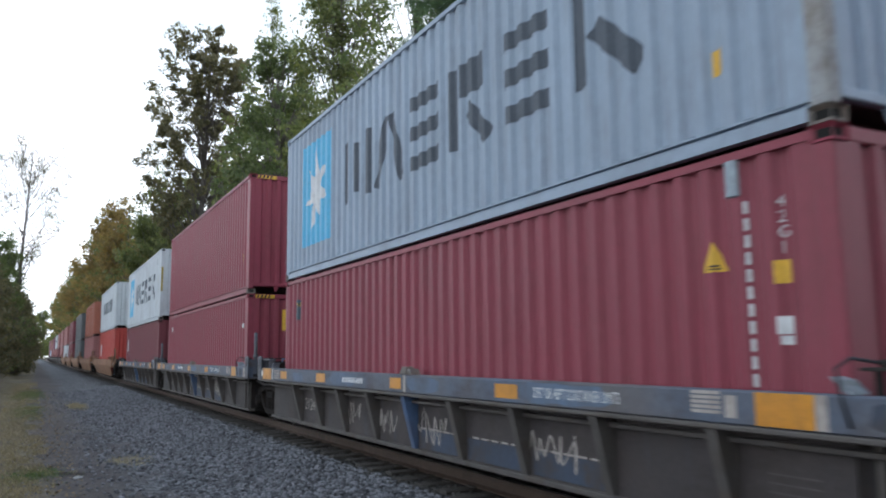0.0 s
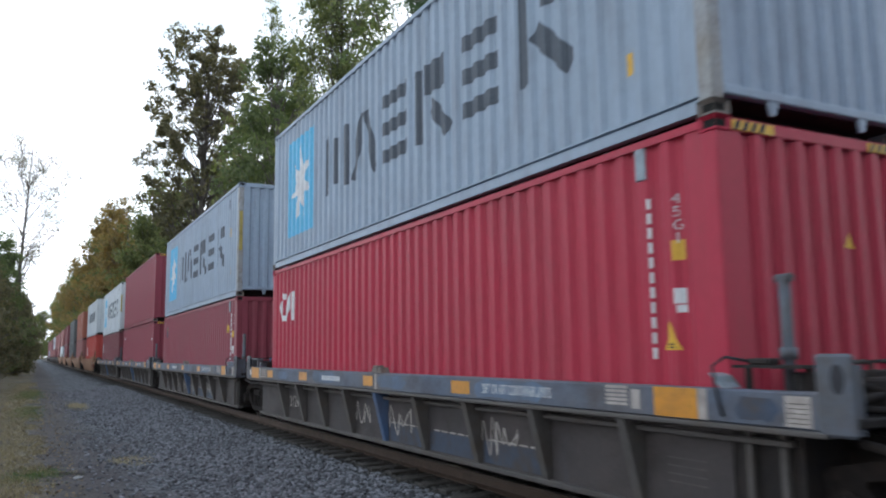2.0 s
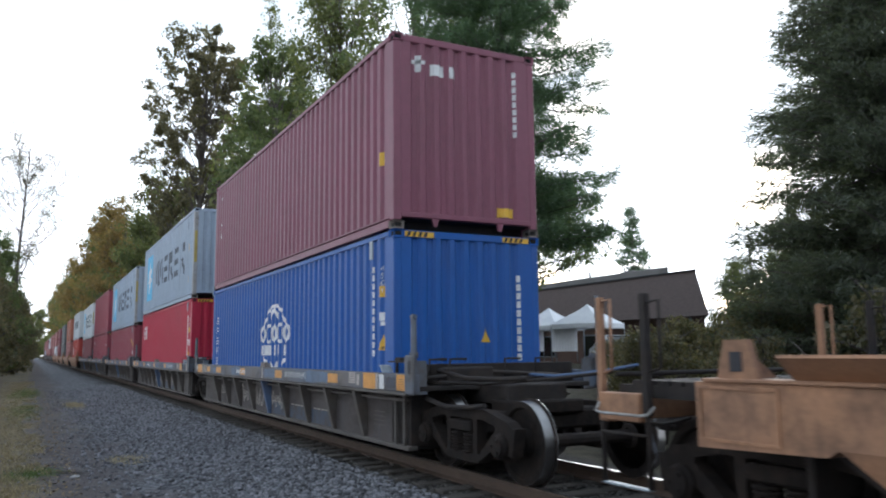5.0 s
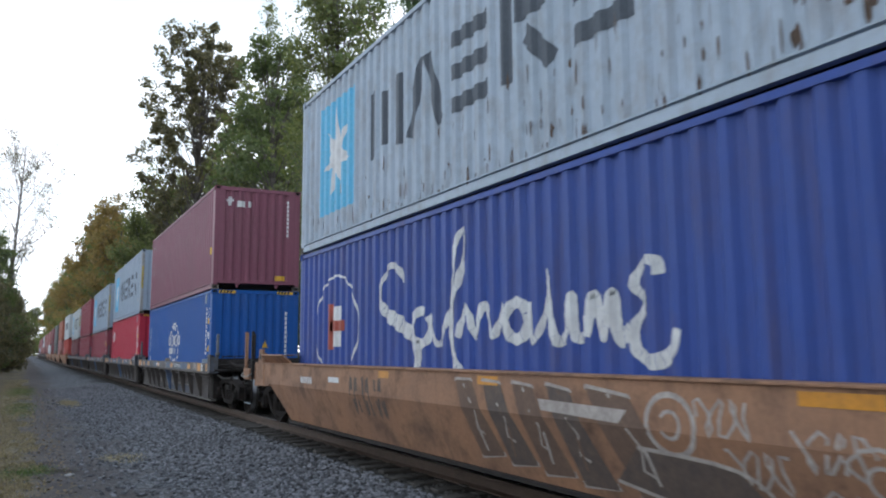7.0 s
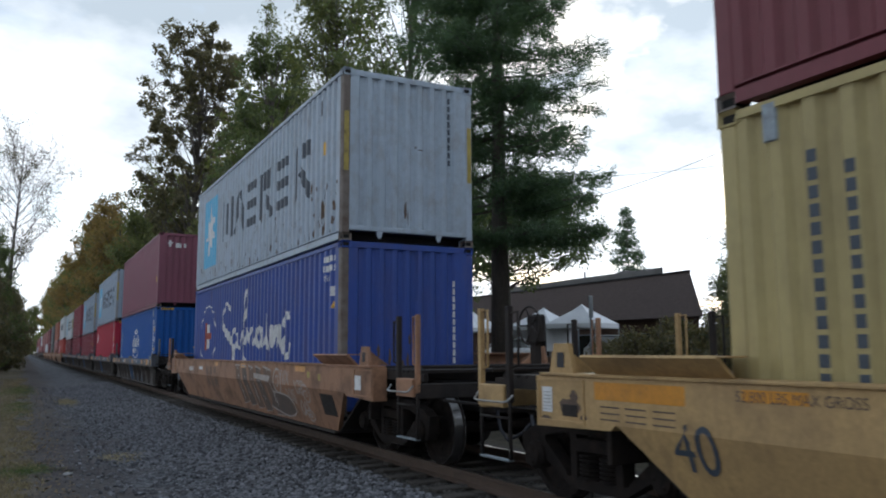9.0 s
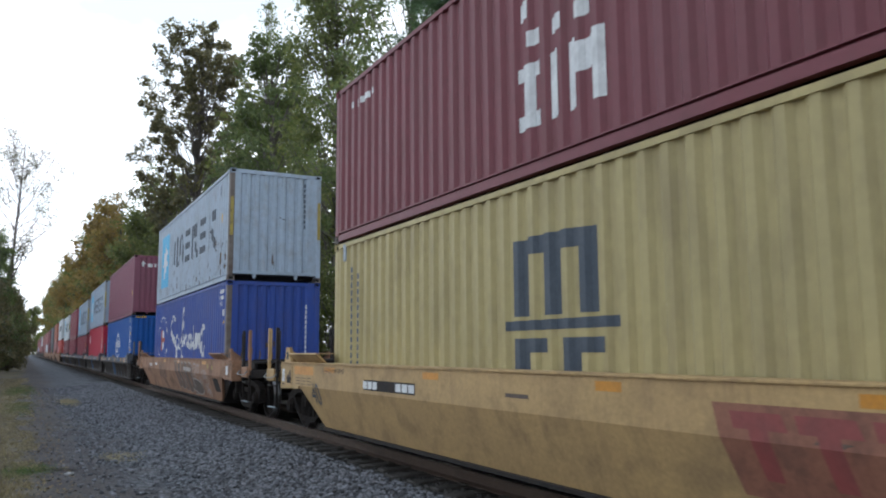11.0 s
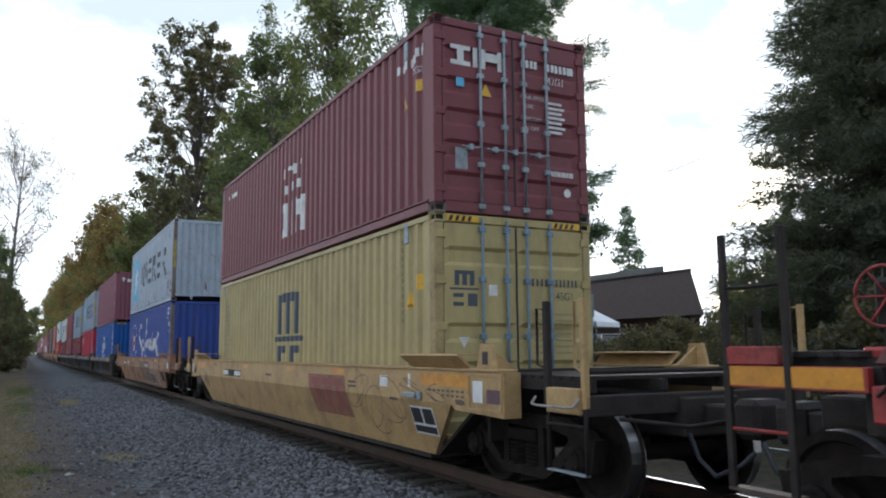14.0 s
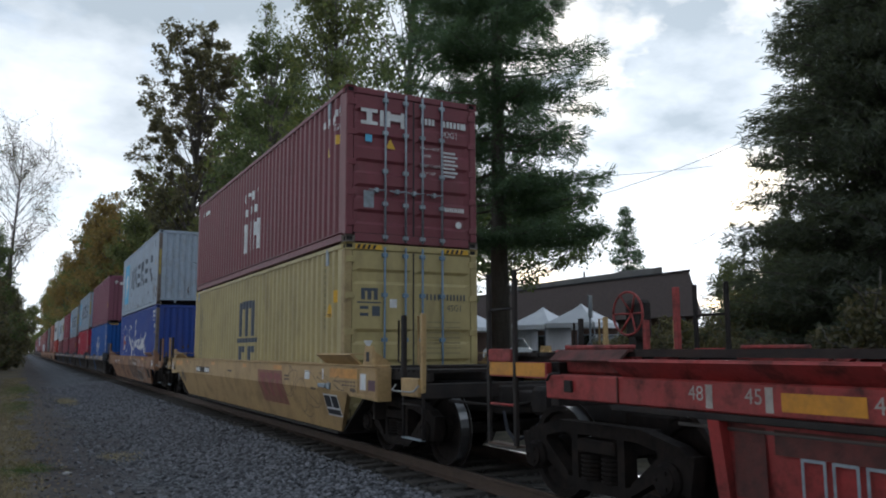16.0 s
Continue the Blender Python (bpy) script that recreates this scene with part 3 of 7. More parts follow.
def truck(car, yc, turning=True):
    bm = bmesh.new()
    box(bm, -1.0, 1.0, yc - 0.22, yc + 0.22, 0.50, 0.74, 0.03)
    box(bm, -0.5, 0.5, yc - 0.3, yc + 0.3, 0.70, 0.86, 0.02)
    tk = part("truck", bm, M_TRUCK, car, "rail-dust brown four-wheel truck")
    for sx in (-1, 1):
        bm = bmesh.new()
        side_frame(bm, sx * 1.02, yc)
        part("side_frame", bm, M_TRUCK, tk)
        for dy in (-0.14, 0.14):
            bm = bmesh.new()
            prof = [(0.29, 0.08)]
            for k in range(6):
                prof += [(0.30 + k * 0.038, 0.085), (0.307 + k * 0.038, 0.112), (0.325 + k * 0.038, 0.112), (0.332 + k * 0.038, 0.085)]
            disc(bm, lambda a, p, q: (sx * 1.02 + p, yc + dy + q, a), prof, 10)
            part("coil_spring", bm, M_TRUCK, tk)
        bm = bmesh.new()
        box(bm, sx * 1.02 - 0.1, sx * 1.02 + 0.1, yc - 0.26, yc + 0.26, 0.535, 0.66, 0.02)
        part("bolster_end", bm, M_TRUCK, tk)
        for s in (-1, 1):
            bm = bmesh.new()
            disc(bm, lambda a, p, q: (sx * (1.02 + a), yc + s * 0.89 + p, 0.44 + q), [(0.0, 0.14), (0.10, 0.14), (0.13, 0.11), (0.15, 0.11), (0.155, 0.05)], 16)
            for k in range(3):
                a = math.tau * k / 3
                box(bm, sx * 1.175 - 0.012, sx * 1.175 + 0.012, yc + s * 0.89 + 0.07 * math.cos(a) - 0.015, yc + s * 0.89 + 0.07 * math.cos(a) + 0.015, 0.44 + 0.07 * math.sin(a) - 0.015, 0.44 + 0.07 * math.sin(a) + 0.015)
            part("bearing_cap", bm, M_TRUCK, tk)
    for s in (-1, 1):
        bm = bmesh.new()
        r = 0.457
        disc(bm, lambda a, p, q: (a, p, q), [(-0.9, 0.075), (0.9, 0.075)], 10)
        for sx in (-1, 1):
            disc(bm, lambda a, p, q: (sx * a, p, q), [(0.685, r + 0.025), (0.70, r + 0.03), (0.715, r), (0.83, r - 0.006), (0.83, r - 0.07), (0.79, r - 0.09), (0.77, 0.16), (0.84, 0.13), (0.84, 0.09), (0.66, 0.09), (0.66, 0.13), (0.70, 0.16), (0.70, r - 0.08), (0.685, r - 0.07)], 28)
            for k in range(2):
                a = k * math.pi
                box(bm, *sorted((sx * 0.775, sx * 0.792)), 0.26 * math.cos(a) - 0.03, 0.26 * math.cos(a) + 0.03, 0.26 * math.sin(a) - 0.03, 0.26 * math.sin(a) + 0.03)
        for f in bm.faces:
            c = f.calc_center_median()
            if abs(f.normal.x) < 0.35 and math.hypot(c.y, c.z) > r - 0.03:
                f.material_index = 1
        ws = part("wheel_set", bm, M_TRUCK, tk, "steel wheel set with polished treads")
        ws.data.materials.append(M_WHEEL)
        ws.matrix_basis = pose(0, yc + s * 0.89, r)
        if turning:
            WHEELS.append((ws, yc + s * 0.89, r))
    return tk


def on_face(polys, x, panel, material, name="marking", lean=0.0):
    """Flat marks on a car's left side at x; u is y itself, drawn towards the rear, z up. lean: inward slope below the fold."""
    if name in SINGLE and 1 < len(polys) < 9:
        return [on_face([q], x, panel, material, name, lean) for q in polys]
    bm = bmesh.new()
    for poly in polys:
        vs = [bm.verts.new((x + lean * max(0.0, 0.87 - z), y, z)) for y, z in poly]
        bm.faces.new(vs)
    bmesh.ops.remove_doubles(bm, verts=bm.verts, dist=0.0008)
    bmesh.ops.recalc_face_normals(bm, faces=bm.faces)
    return part(name, bm, material, panel, "", small_print(name))


def reading(text, y, z, size, spread=1.0):
    """A line of type for a left side face: starts at y and runs to the rear."""
    return [[(y - u, v + z) for u, v in tri] for tri in lettering(text, 0, 0, size, spread)]


def hose(car, y, z=0.55):
    bm = bmesh.new()
    rod(bm, [(-0.35, y + 0.25, z + 0.2), (-0.4, y + 0.1, z), (-0.42, y - 0.1, z - 0.12), (-0.35, y - 0.3, z - 0.02), (-0.3, y - 0.42, z + 0.1)], 0.022, 7)
    part("air_hose", bm, M_BLACK, car)


def grey_unit(label, front_truck=False, turning=True, seed=0):
    """One unit of an articulated well car; its box stands from y = 0 to 12.19."""
    rnd = random.Random(seed)
    car = tagged(new("well_car"), label, "well car", "articulated grey well cars")
    y0, y1 = -1.02, BOXL + 1.02
    for sx in (-1, 1):
        def X(a, b):
            return sorted((sx * a, sx * b))
        bm = bmesh.new()
        box(bm, *X(1.45, 1.32), y0, y1, 0.955, 1.185, 0.012)
        sill = part("side_sill", bm, M_SILL, car, "chalky blue-grey sill with grime")
        bm = bmesh.new()
        box(bm, *X(1.475, 1.24), y0 + 0.1, y1 - 0.1, 0.915, 0.952, 0.008)
        box(bm, *X(1.33, 1.242), -0.55, BOXL + 0.55, 0.82, 0.86, 0.008)
        part("flange", bm, M_RIB, car)
        bm = bmesh.new()
        prism(bm, [(0.0, 0.25), (BOXL + 0.60, 0.25), (BOXL + 0.60, 0.916), (0.0, 0.916)], lambda p, q, r: (sx * 1.242 + r * sx, p, q), 0.0, -0.015)
        part("side_sheet", bm, M_CARGREY, car)
        bm = bmesh.new()
        box(bm, *X(1.30, 1.16), -0.62, BOXL + 0.62, 0.20, 0.255, 0.008)
        part("bottom_chord", bm, M_RIB, car)
        for k, y in enumerate((0.95, 2.25, 3.55, 4.85, 6.1, 7.35, 8.6, 9.75, 10.9)):
            bm = bmesh.new()
            prism(bm, [(y - 0.05, 0.0), (y + 0.05, 0.0), (y + 0.05, 1.0), (y - 0.05, 1.0)], lambda p, q, r: (sx * (1.243 + r * (0.045 + 0.165 * q)), p, 0.255 + q * 0.66), 0.0, 1.0)
            part("rib", bm, M_RIBBLUE if k == 4 else M_RIB, car)
        for ye, s in ((y0, -1), (y1, 1)):
            bm = bmesh.new()
            a, b = ye - 0.06 * (s > 0) - 0.10, ye + 0.06 * (s < 0) + 0.10
            bx = box(bm, *X(1.47, 1.43), a, b, 0.93, 1.42, 0.02)
            box(bm, *X(1.43, 1.22), (a + b) / 2 - 0.02, (a + b) / 2 + 0.02, 0.93, 1.35)
            br = part("guide_bracket", bm, M_BRACKET, car, "blue-grey plate with an oval slot")
            bm = bmesh.new()
            prism(bm, [(a + 0.1 + 0.045 * math.cos(t) - 0.0, 1.27 + 0.09 * math.sin(t)) for t in [math.tau * i / 12 for i in range(12)]], along_x, *X(1.474, 1.468))
            part("slot", bm, M_BLACK, br)
            # wedge guide beside the box
            bm = bmesh.new()
            yg = (0.02 if s < 0 else BOXL - 0.02)
            prism(bm, [(yg - 0.18 * s * -1, 1.19), (yg + 0.12 * s, 1.19), (yg + 0.10 * s, 1.27), (yg + 0.02 * s, 1.29)], along_x, *X(1.44, 1.30))
            part("corner_guide", bm, M_GALV, car)
        # end bulkhead
        for y, s in ((-0.58, -1), (BOXL + 0.54, 1)):
            bm = bmesh.new()
            box(bm, *X(1.24, 0.0), y, y + 0.05, 0.25, 1.1)
            part("end_bulkhead", bm, M_DARK, car)
        if sx < 0:
            for y, w in (((10.2, 0.55), (7.7, 0.45), (4.85, 0.47), (1.82, 0.45)) if seed == 3 else ((9.3, 0.45), (6.3, 0.35), (3.6, 0.42))) + ((0.325, 0.44), (11.45, 0.4), (12.62, 0.6)):
                on_face([rect(y - w / 2, y + w / 2, *((0.965, 1.18) if y < 1 or y > 12 else (1.0, 1.14)))], -1.4535, sill, M_AMBER, "reflector")
            on_face([rect(0.015, 0.098, 0.965, 1.18)], -1.4535, sill, M_GRAFF_W, "end_tick")
            if seed == 3:
                on_face([rect(-0.98, -0.60, 0.975, 1.175)], -1.4545, sill, M_AMBER, "reflector")
                on_face([rect(-0.19, -0.03, 0.975, 1.165)], -1.4545, sill, M_WHITE, "placard")
            else:
                on_face([rect(-0.82, -0.63, 0.97, 1.16)], -1.4545, sill, M_GRAFF_W, "placard")
            on_face([rect(-0.80, -0.65, 0.99 + k * 0.03, 0.996 + k * 0.03) for k in range(5)], -1.4565, sill, M_RIB, "placard_lines_print")
            for ya_, yb_, za_, zb_ in ((1.9, 3.4, 0.97, 1.178), (5.0, 6.0, 0.98, 1.17), (7.6, 8.9, 0.97, 1.175), (-0.6, -0.22, 0.98, 1.15), (10.2, 10.9, 0.98, 1.14)):
                ring = [(ya_ + (yb_ - ya_) * (0.5 + 0.5 * math.cos(t) * rnd.uniform(0.8, 1.0)), za_ + (zb_ - za_) * (0.5 + 0.5 * max(-1.0, min(1.0, 1.5 * math.sin(t))) * rnd.uniform(0.75, 1.0))) for t in [math.tau * i / 18 for i in range(18)]]
                on_face([ring], -1.4522, sill, M_BLUEDIRT if yb_ < 0 else M_CHALK, "worn_paint_patch")
            bm = bmesh.new()
            for yy in (12.66, 13.08):
                box(bm, -1.40, -1.30, yy - 0.03, yy + 0.03, 1.186, 1.33)
            box(bm, -1.42, -1.28, 12.6, 13.14, 1.33, 1.37, 0.008)
            part("front_frame", bm, M_BRACKET, car, "open blue-grey steel frame on the sill")
            for yy in (-0.18, -0.46):
                bm = bmesh.new()
                box(bm, -1.29, -1.25, yy - 0.025, yy + 0.025, 0.25, 0.92)
                part("step_post", bm, M_RIB, car)
            bm = bmesh.new()
            prism(bm, [(-0.56, 0.25), (0.3, 0.25), (0.3, 0.95), (-0.56, 0.95)], along_x, -1.226, -1.222)
            part("inner_sheet", bm, M_DARK, car)
            bm = bmesh.new()
            box(bm, -1.38, -1.16, -0.72, -0.16, 1.325, 1.345)
            for yy in (-0.68, -0.2):
                box(bm, -1.28, -1.25, yy - 0.02, yy + 0.02, 1.18, 1.33)
            box(bm, -1.32, -1.2, -0.42, -0.24, 1.345, 1.39, 0.01)
            part("valve_tray", bm, M_DARK, car, "dark bracket tray with a valve")
            if seed != 3:
                bm = bmesh.new()
                rod(bm, [(-1.3, -0.24, 1.37), (-1.4, -0.12, 1.4), (-1.47, -0.07, 1.34), (-1.48, -0.10, 1.15), (-1.47, -0.14, 1.0)], 0.011, 6)
                part("cable_loop", bm, M_BLACK, car)
            on_face(reading("20FT OR 40FT CONTAINER LIMITS", 4.42 if seed == 3 else 3.12, 1.03, 0.095, 0.6), -1.4535, sill, M_WHITE)
            on_face(dashes(8.35 - 0.9, 1.03, 9, 0.06, 0.075, 0.035), -1.4535, sill, M_WHITE)
            on_face([rect(0.84, 1.11, 1.02 + k * 0.033, 1.043 + k * 0.033) for k in range(5)] + [rect(0.70, 0.80, 1.0, 1.15)], -1.4535, sill, M_GRAFF_W, "stencil")
            on_face([rect(11.74, 12.1, 0.995 + k * 0.045, 1.02 + k * 0.045) for k in range(4)], -1.4535, sill, M_GRAFF_W, "stencil")
            on_face([rect(5.98, 6.05, 0.965, 1.18)], -1.4540, sill, M_GRAFF_W, "length_tick")
            bm = bmesh.new()
            prism(bm, [(5.78, 1.186), (6.16, 1.186), (6.10, 1.25), (5.84, 1.262)], along_x, -1.46, -1.34)
            box(bm, -1.475, -1.36, 5.92, 6.06, 1.20, 1.285, 0.01)
            part("sill_latch", bm, M_CASTING, car, "rusty latch casting on the sill")
            on_face([rect(12.95, 13.1, 1.02, 1.13)], -1.4535, sill, M_WHITE, "placard")
            on_face([rect(12.2, 12.24, 0.965, 1.18)], -1.4535, sill, M_WHITE, "end_tick")
            on_face([rect(0.25, 0.65, 0.45 + k * 0.06, 0.462 + k * 0.06) for k in range(4)], -1.2445, car, M_RIB, "stencil")
            for ya_, yb_ in ((4.95, 6.0), (3.65, 4.75), (2.35, 3.45)):
                on_face([rect(ya_, yb_, 0.27, 0.50)], -1.244, car, M_BLUEDIRT, "blue_paint_band")
                on_face(dashes(ya_ + 0.05, 0.505, 5, 0.15, 0.02, 0.05), -1.2455, car, M_GRAFF_W, "dash_print")
            on_face(reading("2124", 10.75, 0.48, 0.2, 1.0), -1.2465, car, M_GRAFF_W, "number")
            # sprayed scribbles on the sheets
            for y, w in ((8.4, 0.8), (7.1, 0.8), (5.7, 0.9), (3.1, 0.8)):
                if rnd.random() < 0.85:
                    pts = [(y + w / 2, 0.5)]
                    for i in range(1, 12):
                        pts.append((y + w / 2 - w * i / 11 + rnd.uniform(-0.09, 0.09), 0.56 + rnd.uniform(0.04, 0.22) * (1 if i % 2 else -1)))
                    q = curve([(*p_, rnd.uniform(0.012, 0.04)) for p_ in pts], 5)
                    on_face(stroke([p_[:2] for p_ in q], [p_[2] for p_ in q]), -1.2475, car, M_GRAFF_W, "scribble")
    # end platforms, draft sill and gear over the shared truck
    for y, s in ((-0.6, -1), (BOXL + 0.6, 1)):
        bm = bmesh.new()
        box(bm, -1.32, 1.32, *sorted((y, y + s * 0.42)), 0.97, 1.03, 0.01)
        box(bm, -0.45, 0.45, *sorted((y, y + s * 1.05)), 0.80, 1.05, 0.02)
        box(bm, -1.30, 1.30, *sorted((y - s * 0.02, y + s * 0.06)), 1.03, 1.30, 0.01)
        part("end_platform", bm, M_DARK, car)
        bm = bmesh.new()
        box(bm, -0.9, -0.2, *sorted((y + s * 0.12, y + s * 0.36)), 1.05, 1.26, 0.02)
        for x in (-1.05, -0.75, 0.1, 0.6):
            rod(bm, [(x, y + s * 0.15, 1.03), (x, y + s * 0.15, 1.36), (x + 0.25, y + s * 0.15, 1.36)], 0.018, 6)
        rod(bm, [(-1.2, y + s * 0.3, 1.12), (-0.4, y + s * 0.33, 1.2), (0.9, y + s * 0.3, 1.12)], 0.03, 7)
        part("brake_gear", bm, M_RIBBLUE if s > 0 else M_DARK, car)
    for k, (p0, p1) in enumerate((((-1.25, -0.75, 1.08), (0.6, -2.4, 1.2)), ((-0.9, -0.7, 1.22), (-0.7, -2.5, 1.16)), ((0.3, -0.7, 1.15), (0.9, -2.5, 1.28)), ((-1.2, -0.95, 0.88), (-1.15, -2.3, 0.86)))):
        bm = bmesh.new()
        a, b = Vector(p0), Vector(p1)
        rod(bm, [a, a.lerp(b, 0.35) + Vector((0, 0, -0.07)), a.lerp(b, 0.7) + Vector((0.05, 0, -0.05)), b], 0.022 + 0.008 * (k % 2), 7)
        part("air_pipe", bm, M_RIBBLUE if k == 2 else M_DARK, car)
    bm = bmesh.new()
    rod(bm, [(-1.12, -0.42, 1.0), (-1.12, -0.42, 1.93)], 0.042, 10, 0.04)
    rod(bm, [(-1.12, -0.42, 1.38), (-1.12, -0.42, 1.46)], 0.06, 10, 0.06)
    rod(bm, [(-1.12, -0.36, 1.93), (-1.12, -0.48, 1.93)], 0.03, 8)
    part("standpipe", bm, M_BRACKET, car, "dark upright pipe")
    bm = bmesh.new()
    box(bm, -1.15, 1.15, -0.5, BOXL + 0.5, 0.20, 0.235)
    part("well_floor", bm, M_DARK, car)
    truck(car, -1.65, turning)
    if front_truck:
        truck(car, BOXL + 1.65, turning)
    return car


def tan_side(car, sx, paintwork, ya, yb):
    """One side of a smooth-sided well car with sloped lower half and cut-away ends."""
    bm = bmesh.new()
    up_ = [(ya - 1.98, 0.80), (yb + 1.98, 0.80), (yb + 1.98, 1.24), (ya - 1.98, 1.24)]
    prism(bm, [(ya - 1.98, 0.79), (ya - 0.98, 0.82), (ya - 0.9, 0.87), (yb + 0.9, 0.87), (yb + 0.98, 0.82), (yb + 1.98, 0.79), (yb + 1.98, 1.235), (ya - 1.98, 1.235)], along_x, *sorted((sx * 1.50, sx * 1.30)))
    prism(bm, [(ya - 0.9, 0.87), (yb + 0.9, 0.87), (yb + 0.12, 0.235), (ya - 0.12, 0.235)], lambda p, q, r: (sx * (1.50 - LEAN * (0.87 - q) - r), p, q), 0.0, 0.06)
    side = part("side_wall", bm, paintwork, car)
    bm = bmesh.new()
    box(bm, *sorted((sx * 1.525, sx * 1.28)), ya - 1.9, yb + 1.9, 1.236, 1.262, 0.006)
    part("top_flange", bm, paintwork, car)
    for y0, y1 in ((ya - 1.22, ya + 0.22), (yb - 0.22, yb + 1.22)):
        bm = bmesh.new()
        prism(bm, [(1.40, 1.262), (1.43, 1.262), (1.60, 1.40), (1.585, 1.42), (1.555, 1.41)], lambda p, q, r: (sx * p, r, q), y0, y1)
        box(bm, *sorted((sx * 1.59, sx * 1.26)), y0 + 0.02, y1 - 0.02, 1.402, 1.415)
        part("guide_flap", bm, paintwork, car)
    for y, s in ((ya - 1.62, -1), (yb + 1.62, 1)):
        bm = bmesh.new()
        prism(bm, [(y - 0.17, 1.262), (y + 0.17, 1.262), (y + 0.10, 1.52), (y - 0.10, 1.52)], along_x, *sorted((sx * 1.49, sx * 1.44)))
        prism(bm, [(sx * 1.44, 1.262), (sx * 1.12, 1.262), (sx * 1.44, 1.48)], along_y, y - 0.02, y + 0.02)
        br = part("lift_bracket", bm, paintwork, car)
        bm = bmesh.new()
        box(bm, *sorted((sx * 1.496, sx * 1.489)), y - 0.05, y + 0.05, 1.31, 1.44)
        part("slot", bm, M_BLACK, br)
        # raised end panel
        bm = bmesh.new()
        box(bm, *sorted((sx * 1.512, sx * 1.50)), y - 0.33, y + 0.33, 0.84, 0.86)
        box(bm, *sorted((sx * 1.512, sx * 1.50)), y - 0.33, y + 0.33, 1.19, 1.21)
        for q in (y - 0.33, y + 0.31):
            box(bm, *sorted((sx * 1.512, sx * 1.50)), q, q + 0.02, 0.86, 1.19)
        part("end_panel_frame", bm, paintwork, car)
    return side


def car_end(car, y, s, paintwork, post_mat, wheel=False):
    """Platform, ladders, posts and coupler of a car's end; the end faces s (-1 rear, 1 front)."""
    def Y(a, b):
        return sorted((y + s * a, y + s * b))
    bm = bmesh.new()
    box(bm, -1.42, 1.42, *Y(2.02, 2.15), 0.88, 1.06, 0.01)
    part("end_sill", bm, paintwork if s > 0 else M_DARK, car)
    bm = bmesh.new()
    box(bm, -1.26, 1.26, *Y(0.26, 0.32), 0.5, 1.2, 0.01)
    part("end_bulkhead", bm, M_DARK, car)
    bm = bmesh.new()
    for k in range(12):
        box(bm, -1.28, 1.28, *Y(0.14 + k * 0.15, 0.24 + k * 0.15), 1.18, 1.215)
    for x in (-1.28, -0.45, 0.45, 1.22):
        box(bm, x, x + 0.06, *Y(0.05, 2.05), 1.08, 1.18)
    part("walkway_grating", bm, M_DARK, car)
    bm = bmesh.new()
    box(bm, -0.36, 0.36, *Y(0.0, 2.2), 0.66, 1.02, 0.02)
    box(bm, -0.1, 0.1, *Y(2.15, 2.75), 0.76, 0.95, 0.02)
    box(bm, -0.2, 0.2, *Y(2.6, 2.87), 0.68, 1.02, 0.05)
    part("coupler", bm, M_DARK, car)
    for x in (-1.40, 1.40):
        bm = bmesh.new()
        a, b = y + s * 1.58, y + s * 2.12
        for q in (a, b):
            rod(bm, [(x, q, 0.40), (x, q, 1.3)], 0.021, 7)
        rod(bm, [(x - 0.02, a, 0.80), (x - 0.02, b, 0.80)], 0.014, 6)
        ladder = part("step_ladder", bm, M_DARK, car)
        bm = bmesh.new()
        box(bm, x - 0.035, x + 0.035, *sorted((a, b)), 0.385, 0.402, 0.004)
        part("tread", bm, M_GALV, ladder, "worn bright step tread")
        bm = bmesh.new()
        box(bm, x - 0.03, x + 0.03, a - 0.035, a + 0.035, 0.95, 1.9, 0.008)
        rod(bm, [(x, a, 1.82), (x, a - s * 0.16, 1.84), (x, a - s * 0.16, 1.32), (x, a, 1.28)], 0.014, 6)
        part("corner_post", bm, post_mat, car)
        bm = bmesh.new()
        box(bm, x - 0.028, x + 0.028, b - 0.03, b + 0.03, 0.95, 1.9, 0.006)
        rod(bm, [(x, b, 1.86), (x, b - s * 0.13, 1.88), (x, b - s * 0.13, 1.30), (x, b, 1.26)], 0.014, 6)
        part("corner_post", bm, paintwork, car)
        bm = bmesh.new()
        box(bm, x - 0.06, x + 0.05, *Y(1.62, 2.1), 0.90, 1.12, 0.01)
        plate = part("corner_step_plate", bm, paintwork, car)
        bm = bmesh.new()
        sg = math.copysign(1.0, x)
        rod(bm, [(x + sg * 0.05, y + s * 1.45, 1.03), (x + sg * 0.11, y + s * 1.47, 0.97), (x + sg * 0.12, y + s * 1.55, 0.96), (x + sg * 0.12, y + s * 2.0, 0.96), (x + sg * 0.11, y + s * 2.08, 0.97), (x + sg * 0.05, y + s * 2.1, 1.04)], 0.012, 6)
        part("grab_bar", bm, M_POSTGREY, plate, "pale bent grab bar")
        bm = bmesh.new()
        for q in range(3):
            yy = y + s * (1.68 + 0.16 * q)
            box(bm, *sorted((x + sg * 0.049, x + sg * 0.056)), yy - 0.016, yy + 0.016, 0.99, 1.022)
        part("bolt_marks", bm, M_DARK, plate, "", "stuff")
    bm = bmesh.new()
    rod(bm, [(-1.3, y + s * 2.05, 1.26), (1.3, y + s * 2.05, 1.26)], 0.022, 6)
    rod(bm, [(-1.1, y + s * 2.2, 0.86), (-0.5, y + s * 2.4, 0.78), (0.2, y + s * 2.5, 0.84)], 0.02, 6)
    part("uncoupling_lever", bm, M_DARK, car)
    hose(car, y + s * 2.5, 0.5)
